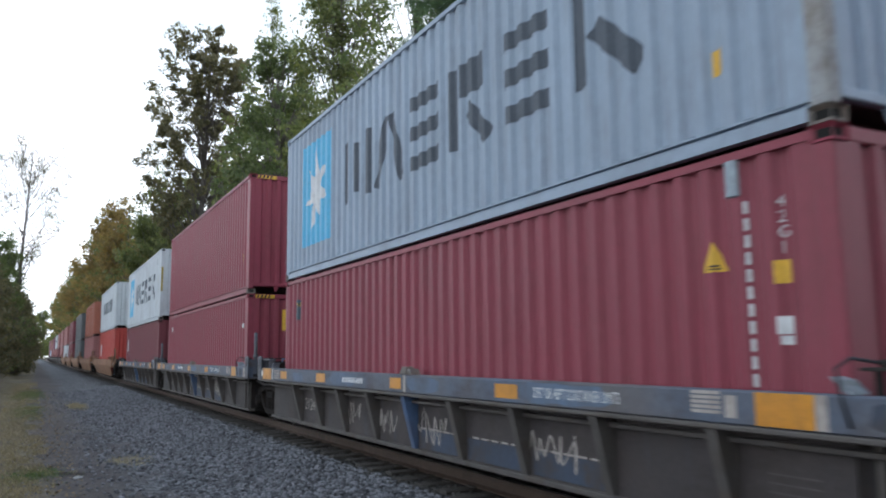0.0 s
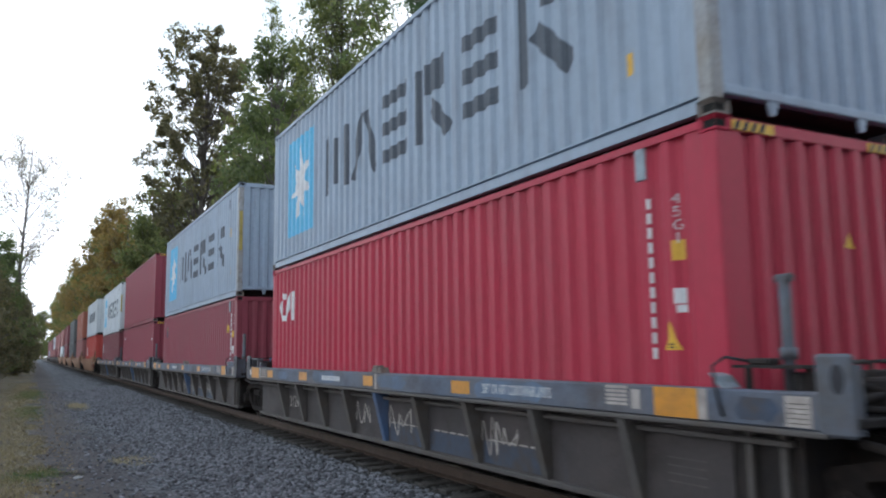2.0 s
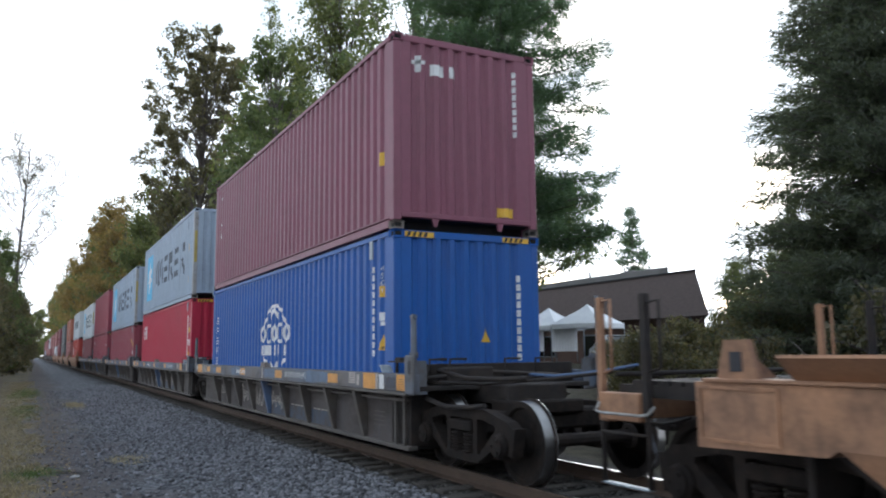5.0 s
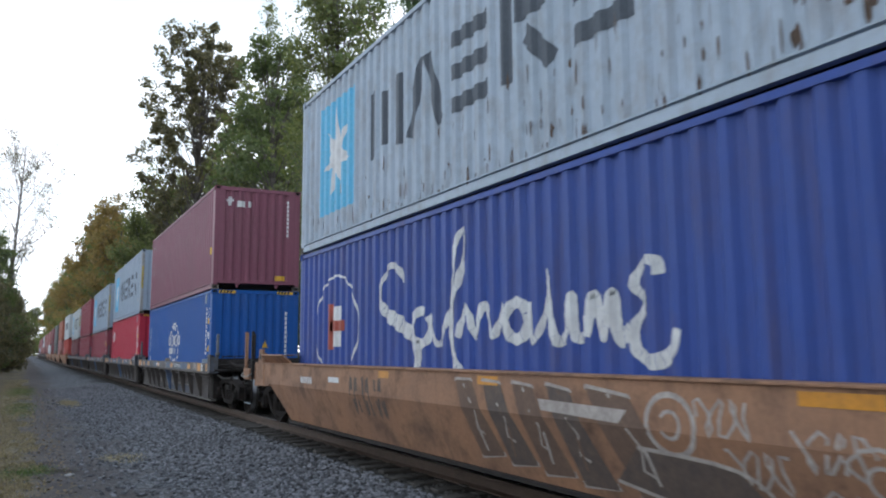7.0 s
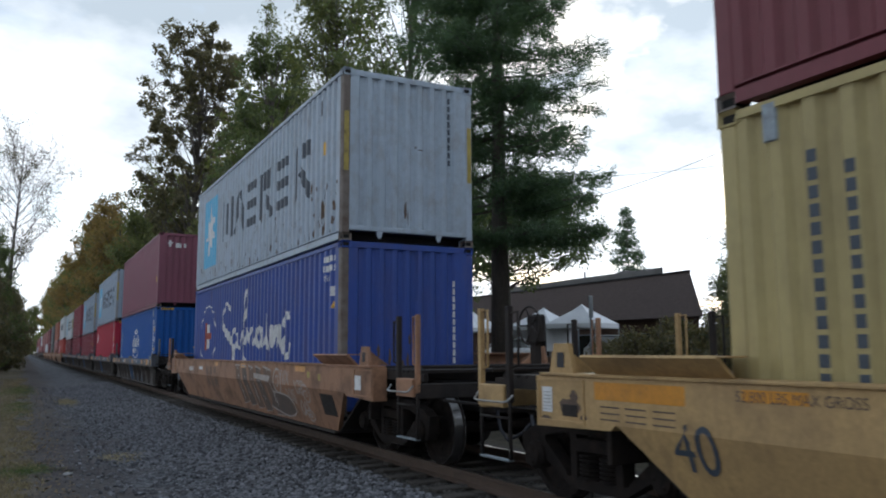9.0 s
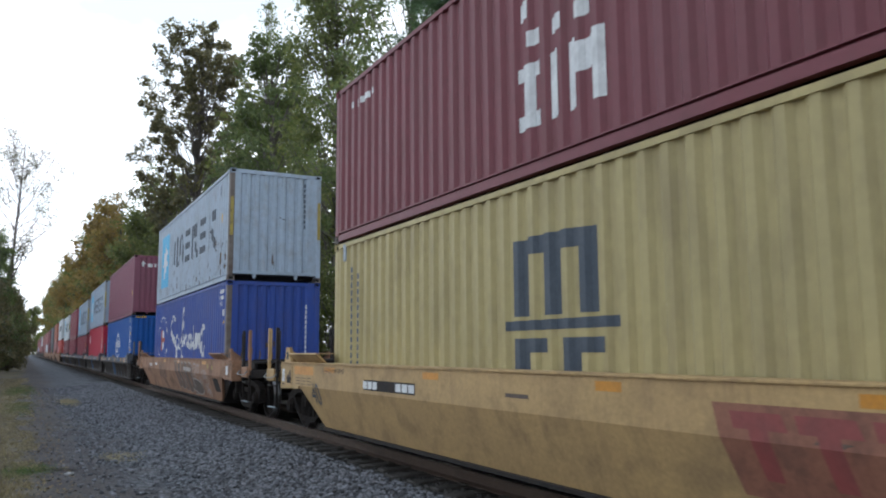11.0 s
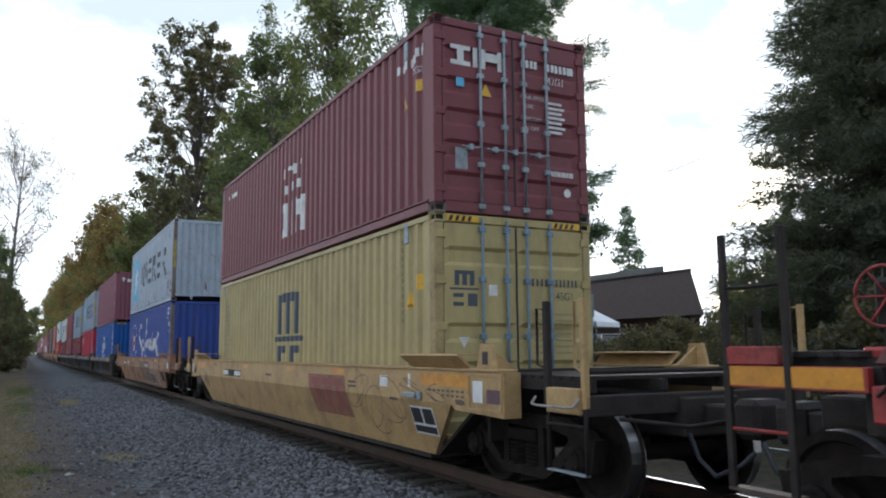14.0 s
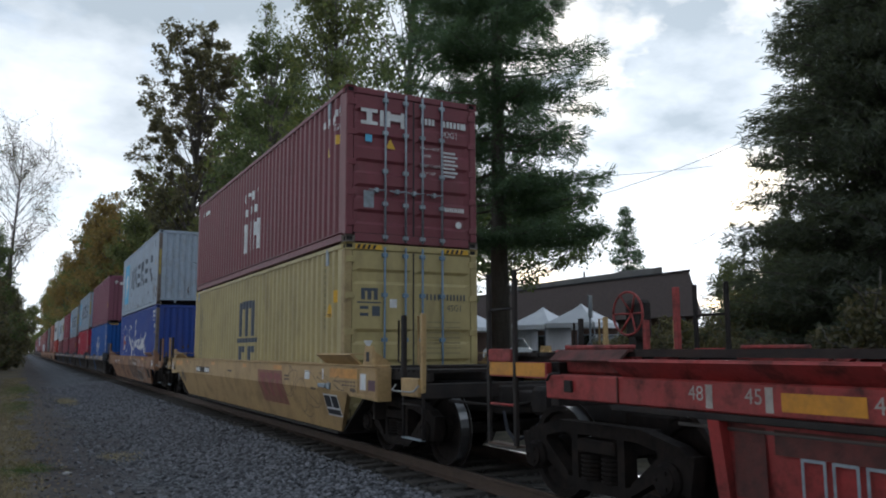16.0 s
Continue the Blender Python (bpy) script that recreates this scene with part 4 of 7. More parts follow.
    if wheel:
        bm = bmesh.new()
        cx, cy, cz, R = 0.5, y + s * 1.75, 1.80, 0.26
        ring = [(cx, cy + R * math.cos(t), cz + R * math.sin(t)) for t in [math.tau * i / 20 for i in range(21)]]
        rod(bm, ring, 0.014, 6)
        hand_wheel = part("brake_wheel", bm, post_mat, car, "spoked hand brake wheel")
        for k in range(5):
            t = math.tau * k / 5
            bm = bmesh.new()
            rod(bm, [(cx + 0.04, cy, cz), (cx, cy + R * math.cos(t), cz + R * math.sin(t))], 0.012, 5)
            part("spoke", bm, post_mat, hand_wheel)
        bm = bmesh.new()
        box(bm, cx + 0.03, cx + 0.2, cy - 0.13, cy + 0.13, cz - 0.25, cz + 0.15, 0.03)
        box(bm, cx + 0.05, cx + 0.15, cy - 0.06, cy + 0.06, 1.2, cz - 0.2)
        part("brake_housing", bm, post_mat, car)


def smooth_car(label, paintwork, post_mat, rear_wheel=False, front_wheel=False, turning=True, ya=0.0, yb=BOXL, group="smooth-sided well cars"):
    car = tagged(new("well_car"), label, "well car", group)
    left = tan_side(car, -1, paintwork, ya, yb)
    tan_side(car, 1, paintwork, ya, yb)
    bm = bmesh.new()
    box(bm, -1.34, 1.34, ya - 0.1, yb + 0.1, 0.20, 0.24)
    part("well_floor", bm, M_DARK, car)
    for y, s, w in ((ya - 1.0, -1, rear_wheel), (yb + 1.0, 1, front_wheel)):
        bm = bmesh.new()
        prism(bm, [(y + s * 0.15, 0.85), (y - s * 0.8, 0.24), (y - s * 0.85, 0.24), (y + s * 0.05, 0.85)], along_x, -1.28, 1.28)
        box(bm, -1.28, 1.28, *sorted((y - s * 0.1, y + s * 0.25)), 0.85, 1.24)
        part("slope_sheet", bm, M_DARK, car)
        car_end(car, y, s, paintwork, post_mat, w)
        truck(car, y + s * 0.68, turning)
    return car, left


# ---- markings, by livery ----
def blocks_grey(panel, end, z=1.0):
    """A slate row of block shapes and a white star on a light blue square."""
    mark([rect(0.87, 2.5, 0.55, 2.48)], panel, M_SKYBLUE, name="square_emblem")
    star = []
    for k in range(7):
        a = radians(90 + k * 360 / 7)
        r = 0.78 if k else 0.86
        tip = (1.68 + 0.78 * r * math.cos(a), 1.5 + r * math.sin(a))
        for s in (-1, 1):
            b = a + s * math.pi / 7
            star.append([(1.68, 1.5), (1.68 + 0.26 * math.cos(b), 1.5 + 0.3 * math.sin(b)), tip][::s])
    bm = bmesh.new()
    paint(bm, star, SIDE, on_side, 0.007)
    part("star", bm, M_WHITE, panel)
    t, h = 0.2, 1.03
    rows = [rect(0, 0.85, z + k * 0.415, z + k * 0.415 + t) for k in range(3)]
    shapes = [(3.12, [rect(0, t, z, z + h), rect(0.46, 0.46 + t, z + 0.12, z + h - 0.1), rect(0.92, 0.92 + t, z, z + h)]),
              (4.42, [bar(0.1, z, 0.45, z + h, t), bar(0.98, z, 0.62, z + h, t)]),
              (5.72, rows),
              (6.85, [rect(0, t, z, z + h), rect(0.28, 0.85, z + h - 0.42, z + h), bar(0.45, z + 0.45, 0.92, z, 0.22)]),
              (8.1, rows),
              (9.38, [rect(0, t, z, z + h), bar(0.3, z + 0.55, 0.9, z, 0.24), rect(0.45, 0.85, z + h - 0.3, z + h)])]
    for u, polys in shapes:
        for q in polys:
            mark([[(u + a, b) for a, b in q]], panel, M_SLATE, name="block_shape")
    mark([rect(11.0, 11.12, 1.62, 1.85), rect(11.05, 11.17, 0.6, 0.8)], panel, M_YELLOW, name="sticker")
    mark([rect(10.78, 10.98, 2.35, 2.62)], panel, M_SLATE, name="code_print")
    bm = bmesh.new()
    box(bm, -BOXW + 0.02, -BOXW + 0.10, 0.004, 0.010, 1.15, 2.15)
    part("height_stripe", bm, M_DULLYELLOW, end)
    bm = bmesh.new()
    box(bm, BOXW - 0.10, BOXW - 0.02, 0.004, 0.010, 1.15, 2.15)
    part("height_stripe", bm, M_DULLYELLOW, end)
    mark_end(dashes(1.85, 2.65, 9, 0.05, 0.1, 0.04, True), end, M_SLATE, "code_print")


def codes(panel, material, z, n=11, u=11.25, size="45G1"):
    mark(dashes(u, z, n, 0.026, 0.088, 0.034, True), panel, material, name="code_print")
    mark(column(size, u + 0.28, z + 0.02, 0.085), panel, material, name="size_code")


def stickers(panel, z):
    mark([rect(11.51, 11.62, z - 0.46, z - 0.30), ], panel, M_YELLOW, name="sticker")
    mark([rect(11.51, 11.61, z - 0.80, z - 0.68), rect(11.53, 11.61, z - 0.87, z - 0.81)], panel, M_WHITE, name="placard")


def warning(panel, u, z, k=0.17):
    mark([[(u - k * 0.62, z), (u + k * 0.62, z), (u, z + k * 1.35)]], panel, M_YELLOW, name="warning_triangle")
    bm = bmesh.new()
    paint(bm, [rect(u - k * 0.22, u + k * 0.22, z + k * 0.22, z + k * 0.3), rect(u - k * 0.3, u + k * 0.3, z + k * 0.1, z + k * 0.16)], SIDE, on_side, 0.007)
    part("warning_print", bm, M_BLACK, panel)


def vent(panel, z, u=11.2):
    bm = bmesh.new()
    box(bm, -BOXW - 0.002, -BOXW + 0.03, BOXL - 0.15 - u - 0.06, BOXL - 0.15 - u + 0.06, z - 0.14, z + 0.14, 0.01)
    part("vent_cover", bm, M_GALV, panel)


STACKS = {"one": 0.0, "two": 19.947, "three": 39.912, "four": 55.399, "five": 70.868, "six": 86.18, "seven": 101.02}


def stand(ob, along, z):
    ob.matrix_basis = pose(0, train_y(0) + along, z)
    MOVERS.append((ob, along, z))


def well(car, along):
    car.matrix_basis = pose(0, train_y(0) + along, 0)
    MOVERS.append((car, along, 0.0))
    car["along"] = along


def sprayed(pts, w, m, panel, name="graffiti", out=0.0045):
    bm = bmesh.new()
    for q in stroke(pts, w):
        bm.faces.new([bm.verts.new((-1.5 - out + LEAN * max(0.0, 0.87 - b), a, b)) for a, b in q])
    bmesh.ops.remove_doubles(bm, verts=bm.verts, dist=0.0008)
    return part(name, bm, m, panel)


def sprayed_fill(poly, m, panel, name="graffiti", out=0.0035):
    bm = bmesh.new()
    for lo, hi in ((0.87, 2.0), (0.0, 0.87)):
        q = [(b, a) for a, b in poly]
        q = clip(clip(q, lo, 1), hi, -1)
        if len(q) > 2:
            bm.faces.new([bm.verts.new((-1.5 - out + LEAN * max(0.0, 0.87 - b), a, b)) for b, a in q])
    return part(name, bm, m, panel)


# 1: maroon box with doors over a mustard box with doors, tan car
c, p, e = shipping_container(2.896, M_OCHRE, "mustard yellow corrugated container with closed rear doors", True, M_ROD, stripes=True, post=M_WORNPOST)
stand(c, 0.0, 0.287)
mark([rect(5.12, 5.40, 1.50, 2.28), rect(5.66, 5.94, 1.50, 2.12), rect(6.22, 6.50, 1.50, 2.28), rect(5.0, 6.8, 1.36, 1.46), rect(5.40, 6.22, 2.12, 2.30)], p, M_SLATE, name="emblem")
mark([rect(5.15, 5.75, 1.14, 1.28), rect(5.15, 5.42, 0.95, 1.14), rect(6.0, 6.6, 1.14, 1.28), rect(6.0, 6.25, 0.9, 1.14)], p, M_SLATE, name="emblem")
mark(dashes(0.56, 2.46, 13, 0.075, 0.085, 0.035, True), p, M_SLATE, name="code_print")
mark(dashes(0.82, 2.34, 12, 0.075, 0.085, 0.035, True), p, M_SLATE, name="code_print")
mark(dashes(11.0, 2.66, 11, 0.03, 0.075, 0.03, True), p, M_FADED, name="code_print")
mark([rect(11.5, 11.64, 1.95, 2.15)], p, M_YELLOW, name="sticker")
warning(p, 11.28, 1.72)
vent(p, 2.72)
vent(p, 2.72, 0.3)
S = [rect(-0.93, -0.86, 1.98, 2.12), rect(-0.82, -0.75, 1.98, 2.12), rect(-0.71, -0.64, 1.98, 2.12), rect(-0.93, -0.64, 2.12, 2.17), rect(-1.0, -0.58, 1.925, 1.95), rect(-0.95, -0.80, 1.83, 1.88), rect(-0.95, -0.80, 1.72, 1.77), rect(-0.74, -0.60, 1.72, 1.88)]
mark_door(S, e, M_SLATE, "emblem")
mark_door([rect(-0.43, -0.30, 1.86, 2.0)], e, M_WHITE, "sticker")
mark_door([[(-0.88, 1.33), (-0.80, 1.2), (-0.72, 1.33)]], e, M_WHITE, "sticker")
mark_door(dashes(0.24, 2.0, 4, 0.03, 0.10, 0.04) + dashes(0.62, 2.0, 6, 0.028, 0.10, 0.037) + lettering("45G1", 0.62, 1.82, 0.11, 0.85), e, M_SLATE, "door_print")
mark_door([rect(0.25 + 0.34 * (k % 2), 0.52 + 0.36 * (k % 2), 1.62 - (k // 2) * 0.085, 1.645 - (k // 2) * 0.085) for k in range(14)], e, M_FADED, "door_print")
c, p, e = shipping_container(2.591, M_MAROON, "maroon corrugated container with closed doors and grey lock rods", True, M_GALV)
stand(c, 0.0, 3.187)
mark([rect(5.3, 5.72, 0.52, 0.68), rect(5.3, 5.72, 1.05, 1.2), rect(5.42, 5.6, 0.68, 1.05), rect(5.86, 6.02, 0.52, 1.2), rect(6.16, 6.3, 0.52, 1.2), rect(6.55, 6.69, 0.52, 1.2), rect(6.28, 6.56, 0.85, 1.15)], p, M_WHITE, name="emblem")
mark([rect(5.35 + 0.35 * k, 5.52 + 0.35 * k, 1.7 + 0.12 * (k % 2), 1.9) for k in range(4)] + [rect(5.5 + 0.4 * k, 5.68 + 0.4 * k, 1.38, 1.55) for k in range(3)], p, M_WHITE, name="emblem")
mark(dashes(0.5, 2.12, 5, 0.13, 0.1, 0.07), p, M_WHITE, name="code_print")
mark(dashes(10.9, 2.1, 5, 0.09, 0.12, 0.04) + dashes(11.5, 2.18, 3, 0.06, 0.12, 0.03) + lettering("42G1", 11.35, 1.95, 0.1, 0.9), p, M_WHITE, name="code_print")
mark([rect(11.5, 11.62, 1.7, 1.86)], p, M_YELLOW, name="sticker")
warning(p, 11.15, 1.55, 0.14)
vent(p, 2.36)
S = [rect(-0.96, -0.66, 2.18, 2.24), rect(-0.96, -0.66, 1.97, 2.03), rect(-0.86, -0.76, 2.03, 2.18), rect(-0.62, -0.55, 1.97, 2.24), rect(-0.50, -0.43, 1.97, 2.24), rect(-0.24, -0.17, 1.97, 2.24), rect(-0.44, -0.24, 2.08, 2.2)]
mark_door(S, e, M_WHITE, "emblem")
mark_door([rect(-0.88, -0.76, 1.68, 1.8)], e, M_SKYBLUE, "sticker")
mark_door([[(-0.52, 1.60), (-0.34, 1.60), (-0.43, 1.77)]], e, M_YELLOW, "warning_triangle")
mark_door([rect(-0.90, -0.72, 0.58, 0.86)], e, M_GALV, "data_plate")
mark_door(dashes(0.14, 2.1, 4, 0.05, 0.11, 0.02) + dashes(0.56, 2.1, 6, 0.05, 0.11, 0.02) + lettering("42G1", 0.56, 1.92, 0.11, 0.85) + dashes(0.95, 2.1, 1, 0.06, 0.11, 0.02), e, M_WHITE, "door_print")
mark_door(lettering("MAX GROSS", 0.12, 1.66, 0.055) + lettering("TARE", 0.14, 1.53, 0.055) + lettering("MAX CARGO", 0.12, 1.36, 0.055) + lettering("CU CAP", 0.14, 1.23, 0.055)
          + [rect(0.57, 0.80 + 0.05 * (k % 2), 1.63 - k * 0.068, 1.665 - k * 0.068) for k in range(7)] + dashes(0.6, 0.62, 9, 0.03, 0.07, 0.012)
          + [[(0.86 + 0.06 * math.cos(t), 0.4 + 0.06 * math.sin(t)) for t in [math.tau * i / 12 for i in range(12)]]], e, M_WHITE, "door_print")
car, side = smooth_car("tan smooth-sided well car with scuffs and thin graffiti", M_TAN, M_DARK)
well(car, 0.0)
on_face([rect(y - w, y + w, 1.12, 1.2) for y, w in ((5.07, 0.16), (2.64, 0.28), (8.2, 0.2), (11.6, 0.25))] + [rect(-1.28, -0.15, 1.06, 1.2)], -1.5035, side, M_AMBER, "reflector")
sprayed_fill([(4.0, 1.1), (2.35, 1.1), (2.2, 0.50), (3.85, 0.50)], M_FADEPATCH, side, "paint_patch", 0.0035)
for k in range(3):
    sprayed_fill([(3.85 - k * 0.5, 1.05), (3.45 - k * 0.5, 1.05), (3.40 - k * 0.5, 0.94), (3.55 - k * 0.5, 0.94), (3.5 - k * 0.5, 0.62), (3.64 - k * 0.5, 0.62), (3.7 - k * 0.5, 0.94), (3.82 - k * 0.5, 0.94)], M_PATCHRED, side, "block_shape", 0.006)
on_face([rect(8.6, 10.2, 0.92, 1.06)], -1.5035, side, M_DARK, "number_panel")
on_face(dashes(9.75, 0.94, 3, 0.14, 0.1, 0.03) + dashes(8.62, 0.94, 3, 0.16, 0.1, 0.03), -1.506, side, M_WHITE, "number_print")
on_face([rect(0.8, 1.05, 1.0, 1.14), rect(0.12, 0.19, 1.02, 1.18), rect(-1.58, -1.38, 0.92, 1.14)], -1.5035, side, M_WHITE, "placard")
on_face([rect(-1.95, -1.66, 0.92, 1.06)], -1.5035, side, M_PATCH, "paint_patch")
on_face([rect(-0.40, 0.20, 0.47, 0.80)], -1.505, side, M_WHITE, "placard", LEAN)
on_face([rect(-0.38, -0.12, 0.60, 0.78), rect(-0.08, 0.18, 0.60, 0.78), rect(-0.38, 0.18, 0.49, 0.57)], -1.508, side, M_BLACK, "placard_print", LEAN)
on_face([rect(-1.2 + 0.11 * k, -1.13 + 0.11 * k, 1.0 - q * 0.05, 1.024 - q * 0.05) for q in range(3) for k in range(8 - 3 * q)] + [rect(1.9, 2.2, 0.95 + k * 0.06, 0.98 + k * 0.06) for k in range(2)] + [rect(6.2, 6.6, 1.0, 1.04)], -1.5045, side, M_GRAFF_D, "stencil")
on_face(reading("40", 12.52, 0.60, 0.34, 0.9), -1.507, side, M_SLATE, "number", LEAN)
on_face(reading("52,800 LBS MAX GROSS", 11.9, 1.12, 0.07, 0.9), -1.5045, side, M_GRAFF_D, "stencil")
on_face([rect(12.35, 13.35, 1.06, 1.2)], -1.5035, side, M_AMBER, "reflector")
on_face([rect(12.45 + 0.3 * (k % 3), 12.68 + 0.3 * (k % 3), 1.0 - 0.05 * (k // 3), 1.012 - 0.05 * (k // 3)) for k in range(9)], -1.504, side, M_GRAFF_D, "stencil")
on_face([rect(13.93, 14.08, 0.92, 1.14)], -1.5035, side, M_WHITE, "placard")
on_face([rect(13.95, 14.06, 0.94 + 0.03 * k, 0.946 + 0.03 * k) for k in range(6)], -1.5055, side, M_POSTGREY, "placard_print")
rnd = random.Random(17)
for y, z, w, h in ((13.68, 0.98, 0.34, 0.20), (13.62, 1.07, 0.16, 0.12), (14.02, 0.87, 0.2, 0.05), (13.5, 0.9, 0.12, 0.08), (0.6, 0.86, 0.4, 0.05), (3.1, 0.9, 0.3, 0.05), (-1.1, 0.9, 0.3, 0.08)):
    on_face([[(y + w * 0.5 * rnd.uniform(0.55, 1.0) * math.cos(math.tau * i / 14), z + h * 0.5 * rnd.uniform(0.55, 1.0) * math.sin(math.tau * i / 14)) for i in range(14)]], -1.504, side, M_RUST, "rust_stain")
bm = bmesh.new()
box(bm, -1.512, -1.50, 13.58, 13.78, 0.90, 1.0, 0.004)
part("tool_box", bm, M_DARK, car, "small dark box on the end panel")
bm = bmesh.new()
box(bm, -1.56, -1.50, -0.1, 0.25, 0.90, 0.96, 0.01)
box(bm, -1.54, -1.50, -0.2, -0.1, 0.88, 0.98, 0.01)
part("latch", bm, M_GALV, car)
for k, (y, z, w, h) in enumerate(((1.9, 0.95, 0.5, 0.5), (0.75, 0.9, 0.5, 0.55), (0.1, 1.08, 0.35, 0.13), (-0.55, 1.0, 0.3, 0.16), (1.3, 0.75, 0.4, 0.6))):
    pts = [(y - w * math.sin(i * 0.42 + k) * (0.5 + 0.02 * i), min(1.2, z + h * 0.5 * math.cos(i * 0.37 + 2 * k) - 0.004 * i)) for i in range(24)]
    bm = bmesh.new()
    for q in stroke(curve(pts, 2), 0.011):
        bm.faces.new([bm.verts.new((-1.5045 + LEAN * max(0.0, 0.87 - b), a, b)) for a, b in q])
    part("scribble", bm, M_GRAFF_D, side)

# 2: rusty grey box over a violet blue box, brown car
c, p, e = shipping_container(2.896, M_NAVY, "violet blue corrugated container with white brush strokes and rust", post=M_POSTRUST)
stand(c, 19.947, 0.345)
W1 = []
W1 += brush([(u * 1.0 + 3.55, v) for u, v in ((0.75, 2.05), (0.62, 2.22), (0.35, 2.3), (0.08, 2.12), (0.0, 1.85), (0.2, 1.65), (0.62, 1.5), (1.05, 1.3), (1.2, 1.05), (1.12, 0.85))], [0.1, 0.14, 0.12, 0.1, 0.16, 0.24, 0.3, 0.24, 0.16, 0.12])
W1 += stroke(arc(4.85, 1.42, 0.24, 0.22, 60, 400), 0.12)
W1 += brush([(5.15, 1.45), (5.3, 1.2), (5.5, 1.4), (5.9, 2.1), (5.98, 2.5), (5.82, 2.45), (5.68, 1.9), (5.66, 1.2), (5.9, 0.8)], [0.07, 0.1, 0.12, 0.16, 0.1, 0.1, 0.16, 0.2, 0.14])
W1 += brush([(5.8 + 0.2 * k, 1.28 + (0.34 if k % 2 else 0.0)) for k in range(6)], 0.13)
W1 += stroke(arc(7.05, 1.42, 0.2, 0.2, 30, 380), 0.12) + brush([(7.25, 1.6), (7.3, 1.22), (7.45, 1.3), (7.62, 1.7), (7.6, 1.9)], 0.11)
W1 += brush([(7.62, 1.7), (7.72, 1.22), (7.9, 1.3), (7.98, 1.62), (8.02, 1.25), (8.16, 1.25)], 0.14)
W1 += brush([(8.2, 1.24), (8.3, 1.6), (8.42, 1.22), (8.55, 1.6), (8.62, 1.2), (8.8, 1.3)], 0.16)
W1 += brush([(9.12, 1.72), (9.1, 1.82), (8.95, 1.84), (8.83, 1.66), (8.95, 1.5), (8.82, 1.3), (8.85, 1.1), (9.05, 1.02), (9.25, 1.12), (9.32, 1.28)], [0.16, 0.14, 0.1, 0.12, 0.1, 0.12, 0.14, 0.18, 0.16, 0.1])
mark(W1, p, M_WHITE, name="brush_lettering_shape")
mark(stroke(arc(1.7, 1.5, 0.95, 0.86, 0, 360, 26), 0.035), p, M_WHITE, name="emblem_ring")
mark([rect(1.4, 2.0, 1.2, 1.85)], p, M_WHITE, name="emblem")
bm = bmesh.new()
paint(bm, [rect(1.4, 1.58, 1.15, 1.9), rect(1.4, 2.05, 1.45, 1.62)], SIDE, on_side, 0.008)
part("emblem_red", bm, M_REDMARK, p)
mark(dashes(11.15, 2.6, 5, 0.08, 0.1, 0.025) + dashes(11.15, 2.44, 5, 0.08, 0.1, 0.025) + lettering("45G1", 11.17, 2.28, 0.1, 0.9), p, M_WHITE, name="code_print")
mark([rect(11.5, 11.62, 2.02, 2.18)], p, M_WHITE, name="placard")
warning(p, 11.58, 1.82, 0.1)
mark_end(dashes(1.93, 2.3, 11, 0.03, 0.1, 0.03, True), e, M_WHITE, "code_print")
rnd = random.Random(43)
for k in range(14):
    u, z, w, h = 0.25 + 0.95 * rnd.random(), 0.3 + 1.1 * rnd.random() ** 1.3, rnd.uniform(0.04, 0.12), rnd.uniform(0.1, 0.5)
    n = 9
    mark_end([[(u + w * math.cos(math.tau * i / n) * rnd.uniform(0.4, 1.0) * 0.5, z + h * math.sin(math.tau * i / n) * rnd.uniform(0.4, 1.0) * 0.5) for i in range(n)]], e, M_RUST, "rust_stain")
c, p, e = shipping_container(2.896, M_GREYRUST, "pale grey corrugated container streaked with rust, blue star emblem", post=M_POSTRUST)
stand(c, 19.947, 3.245)
blocks_grey(p, e, 1.08)
rnd = random.Random(41)
for u, z, w, h in ((1.02, 0.34, 0.05, 0.42), (1.06, 0.30, 0.03, 0.30), (1.3, 1.62, 0.16, 0.03), (1.22, 1.66, 0.05, 0.05), (0.3, 0.2, 0.12, 0.03), (1.7, 0.2, 0.2, 0.03)):
    n = 9
    mark_end([[(u + w * (i % 2) * 0 + w * math.cos(math.tau * i / n) * rnd.uniform(0.5, 1.0) * 0.5, z + h * 0.5 + h * math.sin(math.tau * i / n) * rnd.uniform(0.5, 1.0) * 0.5) for i in range(n)]], e, M_RUST, "rust_stain")
streaks = []
for k in range(150):
    u, z, w, h = 0.4 + 11.2 * rnd.random(), 0.2 + 0.9 * rnd.random() ** 2.2, rnd.uniform(0.012, 0.045), rnd.uniform(0.06, 0.34)
    streaks.append([(u + w * math.cos(math.tau * i / 7) * rnd.uniform(0.4, 1.0) * 0.5, z + h * math.sin(math.tau * i / 7) * rnd.uniform(0.4, 1.0) * 0.5) for i in range(7)])
mark(streaks, p, M_RUST, name="rust_marks")
for k in range(16):
    u, z, w, h = 10.4 + 1.35 * rnd.random(), 0.3 + 1.0 * rnd.random() ** 1.5, rnd.uniform(0.03, 0.12), rnd.uniform(0.08, 0.4)
    n = 9
    mark([[(u + w * math.cos(math.tau * i / n) * rnd.uniform(0.4, 1.0) * 0.5, z + h * math.sin(math.tau * i / n) * rnd.uniform(0.4, 1.0) * 0.5) for i in range(n)]], p, M_RUST, name="rust_stain")
car, side = smooth_car("dirty orange-brown smooth-sided well car covered in graffiti", M_BROWN, M_DARK, True)
well(car, 19.947)
on_face([rect(y - w, y + w, 1.12, 1.21) for y, w in ((7.69, 0.17), (5.08, 0.2), (1.18, 0.28))], -1.5035, side, M_AMBER, "reflector")
